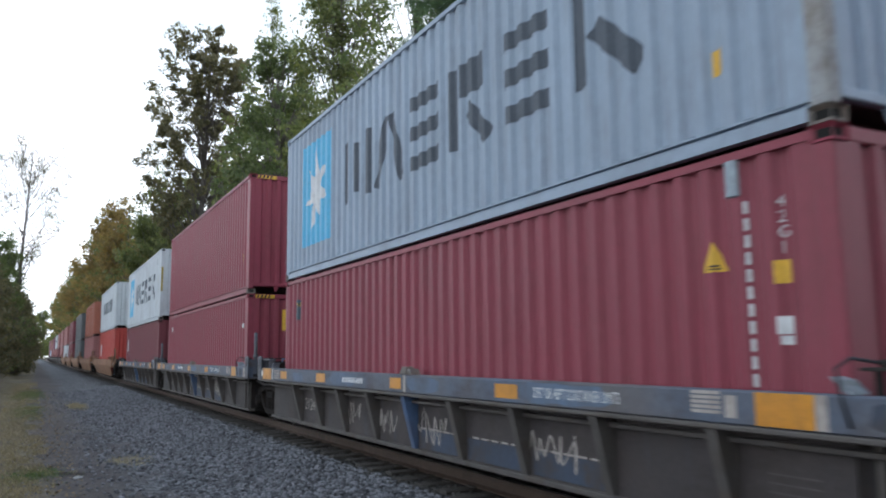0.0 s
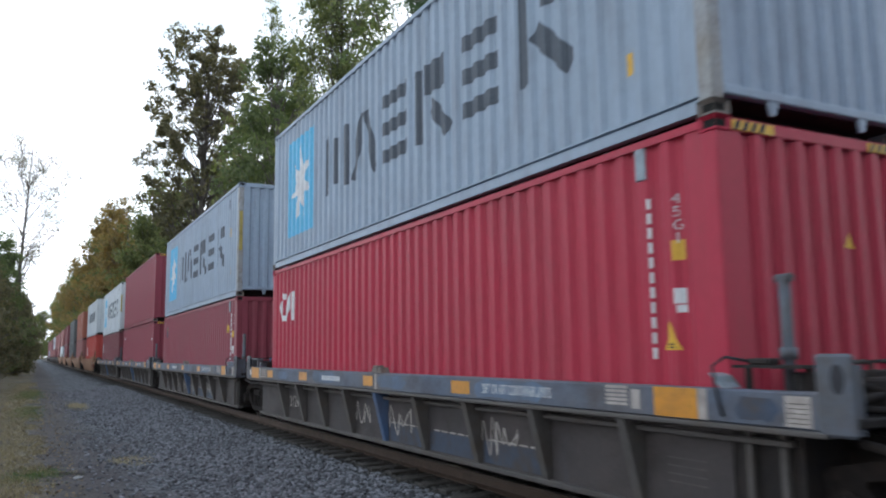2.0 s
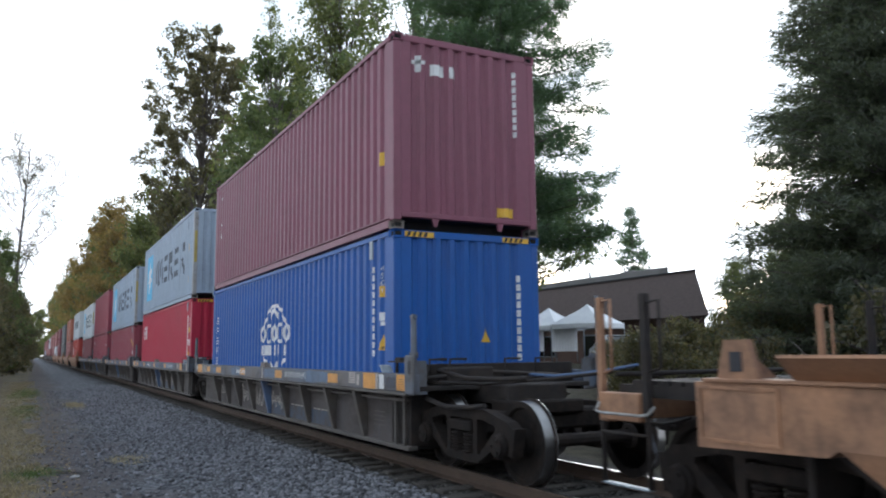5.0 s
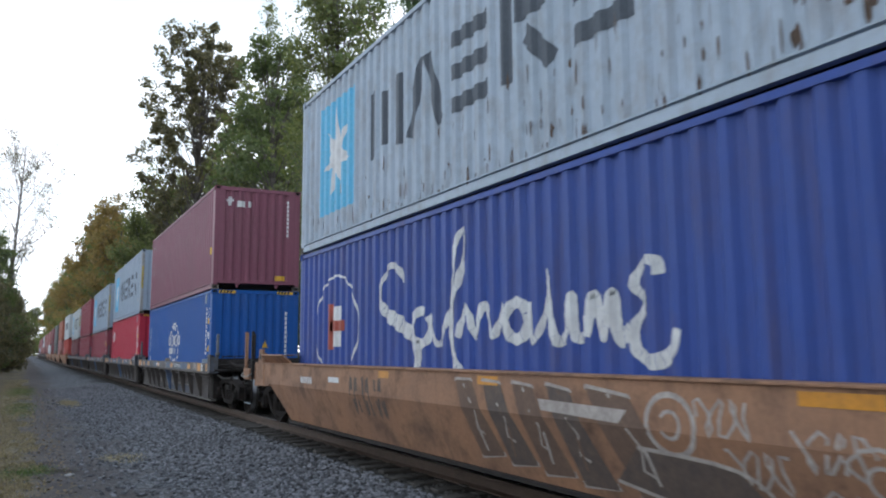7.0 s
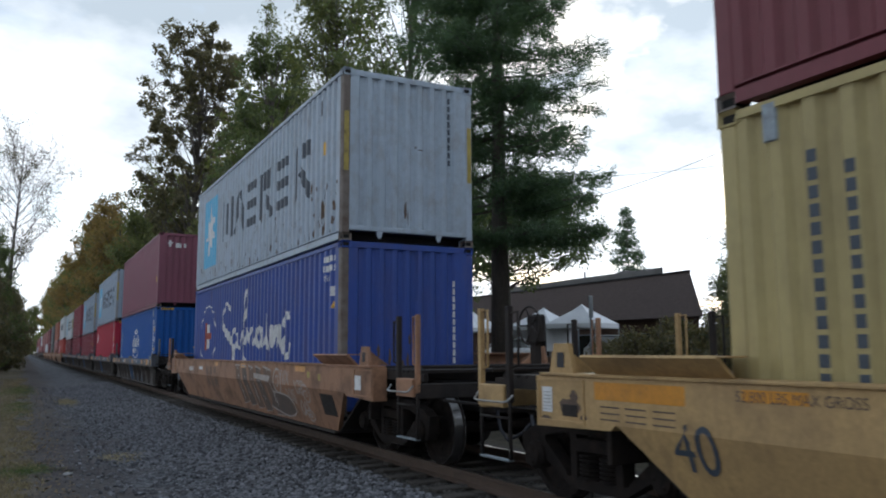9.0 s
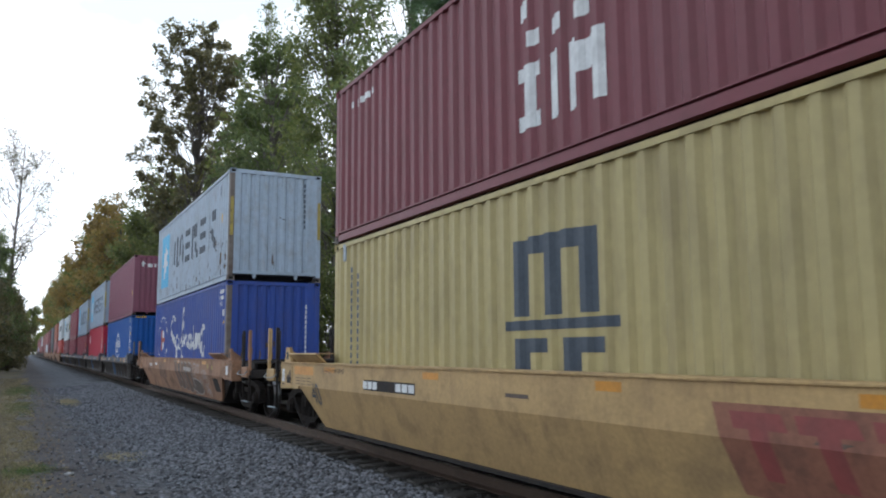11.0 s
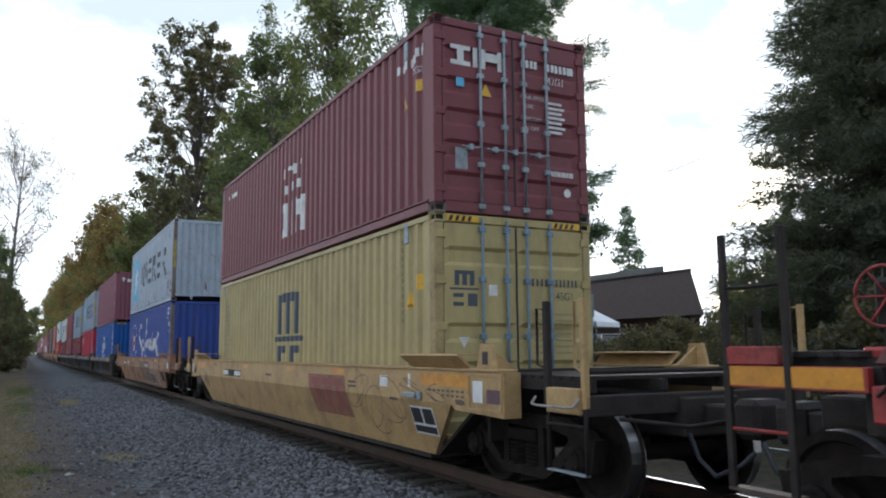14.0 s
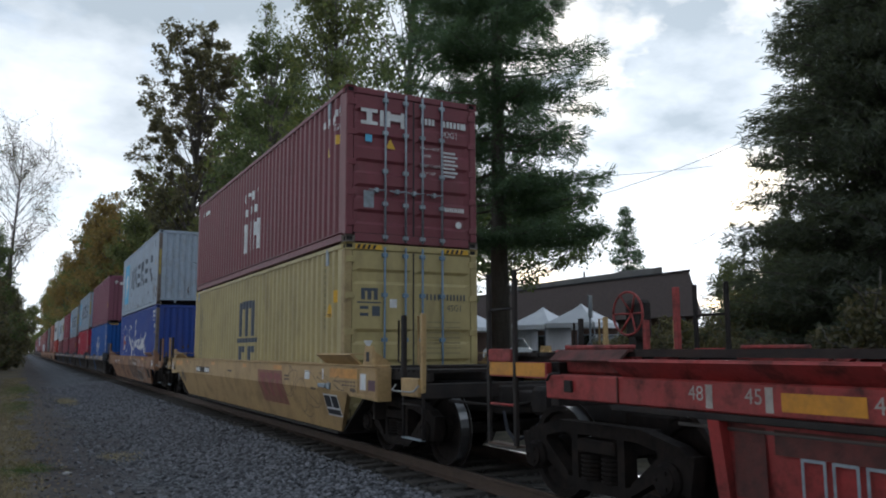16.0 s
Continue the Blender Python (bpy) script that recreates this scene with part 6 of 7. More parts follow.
def ground_mat():
    m = mat("gravel, cinders and grass", (0.066, 0.059, 0.061), (0.112, 0.101, 0.103), spec=0.12, rough=0.95, scale=1.2, fine=0.45, bump=0.9, bscale=26.0)
    t = m.node_tree
    b = t.nodes["Principled BSDF"]
    src = b.inputs["Base Color"].links[0].from_socket
    tc = t.nodes.new("ShaderNodeTexCoord")
    se = t.nodes.new("ShaderNodeSeparateXYZ")
    t.links.new(tc.outputs["Object"], se.inputs[0])

    def noise_tex(s, d=6.0):
        n = t.nodes.new("ShaderNodeTexNoise")
        n.inputs["Scale"].default_value, n.inputs["Detail"].default_value = s, d
        t.links.new(tc.outputs["Object"], n.inputs["Vector"])
        return n.outputs["Fac"]

    def ranged(v, a, c, lo=0.0, hi=1.0):
        r = t.nodes.new("ShaderNodeMapRange")
        for k, q in zip(("From Min", "From Max", "To Min", "To Max"), (a, c, lo, hi)):
            r.inputs[k].default_value = q
        t.links.new(v, r.inputs["Value"])
        return r.outputs[0]

    def math_(op, a, c):
        n = t.nodes.new("ShaderNodeMath")
        n.operation = op
        for i, v in enumerate((a, c)):
            if isinstance(v, float):
                n.inputs[i].default_value = v
            else:
                t.links.new(v, n.inputs[i])
        return n.outputs[0]

    def mix(f, a, c):
        x = t.nodes.new("ShaderNodeMix")
        x.data_type = "RGBA"
        for s, v in ((0, f), (6, a), (7, c)):
            if isinstance(v, tuple):
                x.inputs[s].default_value = (*v, 1)
            else:
                t.links.new(v, x.inputs[s])
        return x.outputs[2]

    # stones of many tones
    vo = t.nodes.new("ShaderNodeTexVoronoi")
    vo.inputs["Scale"].default_value = 17.0
    t.links.new(tc.outputs["Object"], vo.inputs["Vector"])
    sx = t.nodes.new("ShaderNodeSeparateColor")
    t.links.new(vo.outputs["Color"], sx.inputs[0])
    stone = mix(ranged(sx.outputs[0], 0.1, 1.0), (0.045, 0.047, 0.055), (0.20, 0.205, 0.22))
    wob = math_("ADD", se.outputs["X"], ranged(noise_tex(0.7), 0.0, 1.0, -1.5, 1.5))
    ballast = ranged(wob, -4.5, -3.6)
    src = mix(ranged(noise_tex(0.35), 0.45, 0.65), src, (0.115, 0.102, 0.092))
    c = mix(ballast, src, stone)
    grass_c = mix(ranged(noise_tex(2.5), 0.35, 0.65), (0.10, 0.088, 0.052), (0.23, 0.185, 0.125))
    grass_c = mix(ranged(noise_tex(30.0, 3.0), 0.3, 0.7), grass_c, (0.135, 0.115, 0.08))
    grass_c = mix(ranged(noise_tex(0.55), 0.42, 0.6), grass_c, (0.10, 0.088, 0.072))
    wob2 = math_("ADD", se.outputs["X"], ranged(noise_tex(0.8), 0.0, 1.0, -0.9, 0.9))
    # oily strip by the rails, carried on under the cars as painted shade
    oil_and_shade = math_("MULTIPLY", ranged(wob, -2.2, -1.4), 0.85)
    c = mix(oil_and_shade, c, (0.028, 0.025, 0.024))
    c = mix(ranged(wob2, -5.3, -5.75), c, grass_c)
    # leaf litter beyond the track, its colour darkened for the spruces' shade
    far_c = mix(ranged(noise_tex(3.0), 0.35, 0.65), (0.030, 0.028, 0.020), (0.062, 0.055, 0.038))
    c = mix(ranged(wob2, 1.9, 3.0), c, far_c)
    t.links.new(c, b.inputs["Base Color"])
    return m


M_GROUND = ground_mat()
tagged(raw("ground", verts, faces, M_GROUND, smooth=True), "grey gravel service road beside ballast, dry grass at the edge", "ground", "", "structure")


# ---- track ----
track = tagged(new("railway_track"), "rusty rails on weathered wooden sleepers in grey ballast", "track", "", "structure")
RAILP = [(-0.07, -0.17), (0.07, -0.17), (0.07, -0.155), (0.012, -0.13), (0.012, -0.045), (0.036, -0.035), (0.036, -0.004), (0.03, 0.0), (-0.03, 0.0), (-0.036, -0.004), (-0.036, -0.035), (-0.012, -0.045), (-0.012, -0.13), (-0.07, -0.155)]
for x in (-0.755, 0.755):
    bm = bmesh.new()
    fs = prism(bm, [(x + p, q) for p, q in RAILP], along_y, -120.0, 600.0)
    for f in bm.faces:
        if f.normal.z > 0.9 and f.calc_center_median().z > -0.003:
            f.material_index = 1
    r = part("rail", bm, M_RAIL, track)
    r.data.materials.append(M_RAILTOP)
bm = bmesh.new()
box(bm, -1.30, 1.30, -0.11, 0.11, -0.30, -0.165, 0.012)
for x in (-0.755, 0.755):
    box(bm, x - 0.16, x + 0.16, -0.09, 0.09, -0.168, -0.153)
tie = bpy.data.meshes.new("sleeper")
bm.to_mesh(tie)
bm.free()
tie.materials.append(M_TIE)
rnd = random.Random(5)
for i in range(200):
    o = new("sleeper", tie)
    o.parent = track
    o.matrix_basis = pose(rnd.uniform(-0.06, 0.06), -6 + i * 0.52 + rnd.uniform(-0.03, 0.03), rnd.uniform(-0.012, 0.008), 0, 0, rnd.uniform(-1.5, 1.5))
vs, fs = [], []
for i in range(600):
    y = 98.2 + i * 0.52
    k = len(vs)
    vs += [(-1.3, y - 0.11, -0.165), (1.3, y - 0.11, -0.165), (1.3, y + 0.11, -0.165), (-1.3, y + 0.11, -0.165), (-1.3, y - 0.11, -0.3), (-1.3, y + 0.11, -0.3)]
    fs += [(k, k + 1, k + 2, k + 3), (k, k + 3, k + 5, k + 4)]
raw("far_sleepers", vs, fs, M_TIE, track, kind="stuff")


# ---- loose ballast: broken stones lying on the shoulder and between the sleepers ----
def scatter(count, area, sizes, seed, accept=None):
    rng = np.random.default_rng(seed)
    t = (1 + 5 ** 0.5) / 2
    ico = np.array([(-1, t, 0), (1, t, 0), (-1, -t, 0), (1, -t, 0), (0, -1, t), (0, 1, t), (0, -1, -t), (0, 1, -t), (t, 0, -1), (t, 0, 1), (-t, 0, -1), (-t, 0, 1)]) / 1.9
    tri = np.array([(0, 11, 5), (0, 5, 1), (0, 1, 7), (0, 7, 10), (0, 10, 11), (1, 5, 9), (5, 11, 4), (11, 10, 2), (10, 7, 6), (7, 1, 8), (3, 9, 4), (3, 4, 2), (3, 2, 6), (3, 6, 8), (3, 8, 9), (4, 9, 5), (2, 4, 11), (6, 2, 10), (8, 6, 7), (9, 8, 1)])
    V, F = [], []
    n = 0
    x0, x1, y0, y1 = area
    for _ in range(count):
        x, y = rng.uniform(x0, x1), y0 + (y1 - y0) * rng.uniform(0, 1) ** 1.6
        if accept and not accept(x, y, rng):
            continue
        s = rng.uniform(*sizes)
        v = ico * rng.uniform(0.65, 1.2, (12, 1)) * s * np.array((rng.uniform(0.8, 1.3), rng.uniform(0.8, 1.3), rng.uniform(0.5, 0.9)))
        a = rng.uniform(0, 6.28)
        c, q = math.cos(a), math.sin(a)
        v = v @ np.array(((c, -q, 0), (q, c, 0), (0, 0, 1)))
        V.append(v + (x, y, ground_z(x, y) + s * 0.25))
        F.append(tri + n)
        n += 12
    return np.concatenate(V).tolist(), np.concatenate(F).tolist()


def edge_thin(x, y, rng):
    k = 1.0 if x > -3.1 else max(0.0, (x + 5.1) / 2.0) ** 1.6 * (0.35 + 1.3 * max(0.0, 0.5 + noise.noise((x * 0.9, y * 0.35, 5.0))))
    return rng.uniform() < k and not (abs(abs(x) - 0.755) < 0.1)


v, f = scatter(42000, (-5.2, -1.36, 5.0, 48.0), (0.022, 0.042), 3, edge_thin)
tagged(raw("ballast_stones", v, f, M_STONE), "broken grey granite ballast stones beside the rails", "ballast", "", "stuff")
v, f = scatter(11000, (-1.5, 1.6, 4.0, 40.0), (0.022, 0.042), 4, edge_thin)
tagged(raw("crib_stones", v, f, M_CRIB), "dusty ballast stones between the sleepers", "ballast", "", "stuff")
v, f = scatter(2600, (-6.2, -3.0, 8.0, 40.0), (0.008, 0.022), 8)
tagged(raw("road_pebbles", v, f, M_STONE), "scattered pebbles on the service road", "pebbles", "", "stuff")


# ---- plants ----
M_BARK = mat("grey brown bark", (0.085, 0.074, 0.066), (0.12, 0.105, 0.092), rough=0.9, scale=6, stretch=(3, 3, 0.5), bump=0.8, bscale=18)
M_LEAF = mat("dull green leaf", (0.085, 0.105, 0.046), (0.18, 0.19, 0.088), rough=0.6, island=True, fine=0, bump=0, translucent=0.5)
# M_LEAFY is for far trees; its tones are lightened to carry distance haze
M_LEAFY = mat("yellow brown autumn leaf", (0.13, 0.105, 0.045), (0.29, 0.19, 0.075), rough=0.6, island=True, fine=0, bump=0, translucent=0.45)
M_LEAFG = mat("deep green leaf", (0.07, 0.10, 0.046), (0.145, 0.17, 0.078), rough=0.6, island=True, fine=0, bump=0, translucent=0.45)
M_LEAFD = mat("dark oak leaf", (0.078, 0.08, 0.048), (0.175, 0.145, 0.085), rough=0.6, island=True, fine=0, bump=0, translucent=0.42)
M_NEEDLE = mat("dark green needles", (0.055, 0.095, 0.06), (0.11, 0.165, 0.10), rough=0.6, island=True, fine=0, bump=0, translucent=0.45)
M_SPRUCE = mat("blackish spruce needles", (0.065, 0.08, 0.064), (0.135, 0.15, 0.118), rough=0.65, island=True, fine=0, bump=0, translucent=0.5)
M_GRASS = mat("dry grass blade", (0.16, 0.13, 0.08), (0.36, 0.29, 0.20), rough=0.7, island=True, fine=0, bump=0, translucent=0.3)


def leaf_cloud(rng, centres, radii, count, size, flat=1.0):
    """Small leaf faces spread round clump centres, as vertices and faces."""
    k = rng.integers(0, len(centres), count)
    d = rng.normal(size=(count, 3))
    d /= np.linalg.norm(d, axis=1)[:, None] + 1e-9
    p = centres[k] + d * (radii[k] * rng.uniform(0.15, 1.0, count) ** 0.6)[:, None] * np.array((1, 1, flat))
    a = rng.normal(size=(count, 3))
    a /= np.linalg.norm(a, axis=1)[:, None]
    b = np.cross(a, rng.normal(size=(count, 3)))
    b /= np.linalg.norm(b, axis=1)[:, None] + 1e-9
    s = size * rng.uniform(0.6, 1.3, count)[:, None]
    V = np.stack((p - a * s, p + b * s * 0.55, p + a * s, p - b * s * 0.55), 1).reshape(-1, 3)
    F = np.arange(count * 4).reshape(-1, 4)
    return V, F


def tree(seed, height, crown_from, spread, trunk_r, clumps, leaves, leaf_size, leaf_mat, clump_r=1.0, lean=0.0, top_round=0.75, bare=False, name="tree", label="", core=True, outline=None):
    rng = np.random.default_rng(seed)
    root = new(name)
    bm = bmesh.new()
    pts = []
    for i in range(9):
        u = i / 8
        pts.append(Vector((lean * height * u * u + 0.012 * height * math.sin(3 * u + seed), 0.012 * height * math.sin(2.3 * u + 2 * seed), height * 0.94 * u)))
    rod(bm, pts, trunk_r, 9, trunk_r * 0.12)
    centres, radii = [], []
    for i in range(clumps):
        u = crown_from + (0.985 - crown_from) * rng.uniform(0.0, 1.0) ** 0.85
        v = (u - crown_from) / (1 - crown_from)
        wide = spread * (0.35 + 0.65 * math.sin(math.pi * min(1.0, (v * 0.9 + 0.1)) ** top_round)) * rng.uniform(0.35, 1.0) ** 0.6
        if outline:
            wide = spread * outline(v) * rng.uniform(0.12, 1.0) ** 0.55
        a = rng.uniform(0, math.tau)
        foot_u = max(crown_from * 0.8, u - rng.uniform(0.08, 0.22))
        k = foot_u * 8
        i0 = min(7, int(k))
        foot = pts[i0].lerp(pts[i0 + 1], k - i0)
        tip = Vector((pts[min(8, int(u * 8))].x + wide * math.cos(a), wide * math.sin(a), height * u))
        mid = foot.lerp(tip, 0.5) + Vector((rng.normal() * 0.06 * wide, rng.normal() * 0.06 * wide, -0.05 * wide))
        r = trunk_r * (0.24 - 0.15 * foot_u)
        rod(bm, [foot, mid, tip], max(0.02, r), 5, 0.012)
        if bare or i % 2 == 0:
            for _ in range(7 if bare else 2):
                q = mid.lerp(tip, rng.uniform(0.1, 1.0))
                e = q + Vector(rng.normal(size=3) * clump_r * 0.75 + np.array((0, 0, 0.35)))
                rod(bm, [q, q.lerp(e, 0.5) + Vector(rng.normal(size=3) * 0.08), e], 0.022, 4, 0.006)
                if bare:
                    for _ in range(4):
                        w = q.lerp(e, rng.uniform(0.3, 1.0))
                        rod(bm, [w, w + Vector(rng.normal(size=3) * clump_r * 0.35 + np.array((0, 0, 0.15)))], 0.010, 3, 0.004)
        centres.append(tip)
        radii.append(clump_r * rng.uniform(0.6, 1.25))
        centres.append(mid.lerp(tip, 0.6) + Vector(rng.normal(size=3) * 0.3))
        radii.append(clump_r * rng.uniform(0.4, 0.8))
        if core and not bare:
            centres.append(foot.lerp(tip, rng.uniform(0.15, 0.5)) + Vector(rng.normal(size=3) * 0.3))
            radii.append(clump_r * rng.uniform(0.5, 1.0))
    part("trunk", bm, M_BARK, root)
    V, F = leaf_cloud(rng, np.array([tuple(c) for c in centres]), np.array(radii), leaves, leaf_size, 0.8)
    raw("crown", V.tolist(), F.tolist(), leaf_mat, root)
    return tagged(root, label, "tree")


def conifer(seed, height, bare_to, spread, trunk_r, tiers, needles, size, leaf_mat, droop, name, label, ragged=0.3, power=0.85, slim=0.115):
    """Whorls of boughs along a straight trunk, with needle sprays on each bough."""
    rng = np.random.default_rng(seed)
    root = new(name)
    bm = bmesh.new()
    rod(bm, [(0, 0, -0.3), (0.03, 0, height * 0.5), (0, 0.03, height)], trunk_r, 10, 0.03)
    P, D = [], []
    for i in range(tiers):
        u = bare_to + (1 - bare_to) * (i + rng.uniform(0, 0.8)) / tiers
        for _ in range(5):
            length = spread * max(0.04, (1 - u) / (1 - bare_to)) ** power * rng.uniform(1 - ragged, 1.0 + ragged * 0.5) + 0.15
            a = rng.uniform(0, math.tau)
            dx, dy = math.cos(a), math.sin(a)
            z = height * u
            p0, p1, p2 = Vector((0, 0, z)), Vector((dx * length * 0.55, dy * length * 0.55, z - droop * length * 0.45)), Vector((dx * length, dy * length, z - droop * length * 0.35))
            rod(bm, [p0, p1, p2], 0.02 + trunk_r * 0.13 * (1 - u), 4, 0.008)
            n = int(6 + length * 9)
            for k in range(n):
                w = 0.18 + 0.85 * (k + rng.uniform()) / n
                q = p0.lerp(p1, w / 0.55) if w < 0.55 else p1.lerp(p2, min(1.08, (w - 0.55) / 0.45))
                side = rng.choice((-1, 1)) * rng.uniform(0.1, 0.55) * (1.15 - w) * length * 0.7
                P.append((q.x - dy * side, q.y + dx * side, q.z + rng.normal() * 0.08 - abs(side) * 0.12))
                D.append((dx * 0.8 - dy * side, dy * 0.8 + dx * side, -0.25 * droop + rng.normal() * 0.2))
    part("trunk", bm, M_BARK, root)
    P, D = np.array(P), np.array(D)
    D /= np.linalg.norm(D, axis=1)[:, None]
    m = max(1, needles // len(P))
    P, D = np.repeat(P, m, 0), np.repeat(D, m, 0)
    N = len(P)
    P = P + rng.normal(size=(N, 3)) * size * 0.6
    D = D + rng.normal(size=(N, 3)) * 0.55
    D /= np.linalg.norm(D, axis=1)[:, None]
    B = np.cross(D, rng.normal(size=(N, 3)))
    B /= np.linalg.norm(B, axis=1)[:, None]
    s = size * rng.uniform(0.6, 1.3, N)[:, None]
    V = np.stack((P - D * s * 0.5, P + B * s * slim, P + D * s, P - B * s * slim), 1).reshape(-1, 3)
    raw("crown", V.tolist(), np.arange(N * 4).reshape(-1, 4).tolist(), leaf_mat, root)
    return tagged(root, label, "tree")


def put(ob, x, y, turn=0.0, k=1.0, dz=0.0):
    ob.scale = (1, 1, 1)
    ob.matrix_basis = pose(x, y, ground_z(x, y) - 0.1 + dz, 0, 0, turn)
    return ob


def again(ob, x, y, turn, k=1.0):
    """Another of the same kind, k times as large, standing at (x, y)."""
    return copy_thing(ob, pose(x, y, ground_z(x, y) - 0.15, 0, 0, turn) @ Matrix.Scale(k, 4))


# the tall oak and its neighbours behind the train
put(tree(11, 31.8, 0.34, 5.7, 0.42, 190, 32000, 0.165, M_LEAFD, 0.78, name="oak_tree", label="tall dark oak with brownish leaves and gaps in its crown", core=False,
         outline=lambda v: 0.70 + 0.30 * math.sin(math.pi * min(1.0, v * 1.1)) if v < 0.95 else 0.6), 7.1, 72, 20)
put(tree(12, 21.5, 0.14, 4.2, 0.34, 120, 22000, 0.125, M_LEAFG, 0.9, name="ash_tree", label="slender green tree with a full crown", core=False), 7.5, 47, 80)
put(tree(13, 24.0, 0.15, 3.3, 0.2, 120, 25000, 0.105, M_LEAF, 0.85, name="ash_tree", label="tall green leafy tree beside the railway"), 7.5, 36, 10)
put(tree(14, 20.0, 0.15, 4.2, 0.26, 105, 17000, 0.085, M_LEAFG, 0.85, name="ash_tree", label="green leafy tree behind the stacked containers", core=False), 7.4, 27.5, 140)
put(tree(18, 31.0, 0.62, 1.2, 0.18, 22, 1500, 0.12, M_LEAF, 0.7, name="ash_tree", label="tall thin tree with sparse leaves on upright boughs", core=False), 10.3, 60, 50)
maple = put(tree(15, 24.0, 0.10, 6.6, 0.4, 80, 22000, 0.20, M_LEAFY, 1.4, name="maple_tree", label="broad autumn tree with yellow-brown leaves"), 5.6, 116, 0)
dark = put(tree(16, 19.0, 0.08, 4.6, 0.35, 75, 20000, 0.17, M_LEAF, 1.3, name="beech_tree", label="dense dark green tree in the row"), 5.9, 94, 30)
low = put(tree(17, 12.0, 0.05, 3.8, 0.22, 60, 14000, 0.14, M_LEAF, 1.1, name="beech_tree", label="low dark green tree at the wood's edge"), 6.5, 60, 0)
for x, y, a, k in ((6.5, 80, 100, 1.15), (8.0, 53, 200, 1.0), (9.0, 42, 300, 0.9), (9.2, 32, 60, 0.75)):
    again(low, x, y, a, k)
for x, y, a, k in ((5.8, 142, 75, 1.1), (6.4, 205, 160, 1.2), (6.5, 262, 290, 1.2), (6, 380, 10, 1.3)):
    again(maple, x, y, a, k)
for x, y, a, k in ((5.6, 128, 210, 1.1), (5.6, 165, 110, 1.45), (5.6, 232, 20, 1.5), (5.5, 310, 80, 1.6), (4, 440, 150, 1.6), (-1, 560, 250, 1.7), (9, 100, 0, 1.3), (11, 60, 40, 1.2), (12, 84, 130, 1.2), (-7.5, 520, 0, 1.4)):
    again(dark, x, y, a, k)
for x, y, a, k in ((4.5, 480, 0, 1.3), (-5.5, 500, 70, 1.2), (4.6, 180, 10, 0.9), (4.6, 260, 110, 0.9), (4.6, 340, 200, 1.0)):
    again(low, x, y, a, k)

# left of the service road
hedge = put(tree(21, 12.5, 0.04, 3.3, 0.2, 105, 15000, 0.12, M_LEAFG, 0.7, core=False, name="hedge_tree", label="bushy green tree beside the service road"), -9.0, 80, 0)
bush = put(tree(22, 8.0, 0.03, 2.8, 0.16, 95, 12000, 0.11, M_LEAFD, 0.62, core=False, name="hedge_tree", label="dark scrubby tree beside the service road"), -9.0, 64, 0)
for x, y, a, k in ((-8.9, 50, 120, 0.9), (-8.0, 88, 220, 1.1), (-8.2, 118, 320, 1.25), (-8.3, 170, 20, 1.4), (-8.0, 230, 90, 1.5), (-8, 320, 0, 1.8)):
    again(bush, x, y, a, k)
for x, y, a, k in ((-9.2, 100, 200, 1.0), (-9.0, 140, 60, 1.05), (-9.6, 66, 300, 0.9), (-9, 200, 140, 1.2), (-9, 270, 10, 1.3)):
    again(hedge, x, y, a, k)
put(tree(23, 26.0, 0.46, 5.8, 0.26, 52, 5200, 0.09, M_LEAFD, 1.6, top_round=1.5, bare=True, name="bare_tree", label="nearly bare tree with thin upswept branches"), -7.1, 92, 40)

# the pine, the spruces and small trees beyond the last cars
put(conifer(31, 19.0, 0.25, 2.6, 0.31, 48, 190000, 0.16, M_NEEDLE, 0.2, "pine_tree", "tall white pine with a straight trunk and layered boughs", 0.4, 0.1, 0.065), 5.9, 18.3, 15)
spruce = put(conifer(32, 17.8, 0.0, 5.0, 0.3, 175, 370000, 0.15, M_SPRUCE, 0.4, "spruce_tree", "dense dark spruce with drooping boughs", 0.14, 0.85, 0.1), 13.45, 11.6, 0)
put(tree(33, 10.4, 0.57, 6.0, 0.2, 100, 17000, 0.10, M_LEAFG, 0.8, name="maple_tree", label="leafy tree with wide boughs before the building"), 16.6, 34.6, 0)
put(conifer(34, 16.5, 0.1, 3.8, 0.2, 26, 15000, 0.36, M_NEEDLE, 0.3, "fir_tree", "distant fir with a pointed top"), 50.7, 63.7, 0)
fir = put(conifer(37, 11.0, 0.0, 3.6, 0.2, 40, 60000, 0.16, M_SPRUCE, 0.45, "spruce_tree", "smaller dark spruce beside the tall one"), 19.5, 15.0, 0)
again(fir, 15.2, 3.5, 200, 1.3)
again(fir, 17.6, 18.2, 70, 0.55)
again(fir, 22.0, 20.5, 150, 0.6)
for x, y, a, k in ((36.5, 37.5, 0, 0.6), (39.5, 36.0, 100, 0.65), (33.0, 32.5, 200, 0.42), (30.5, 27.5, 20, 0.4)):
    again(low, x, y, a, k)
put(tree(35, 3.4, 0.1, 1.8, 0.1, 34, 9000, 0.07, M_LEAFD, 0.55, name="shrub", label="dull green shrub by the building's corner"), 24.0, 24.5, 0)
shrub = put(tree(36, 2.2, 0.05, 1.3, 0.05, 34, 7000, 0.05, M_LEAFD, 0.42, name="shrub", label="low weedy shrub beyond the track"), 7.6, 14.5, 0)
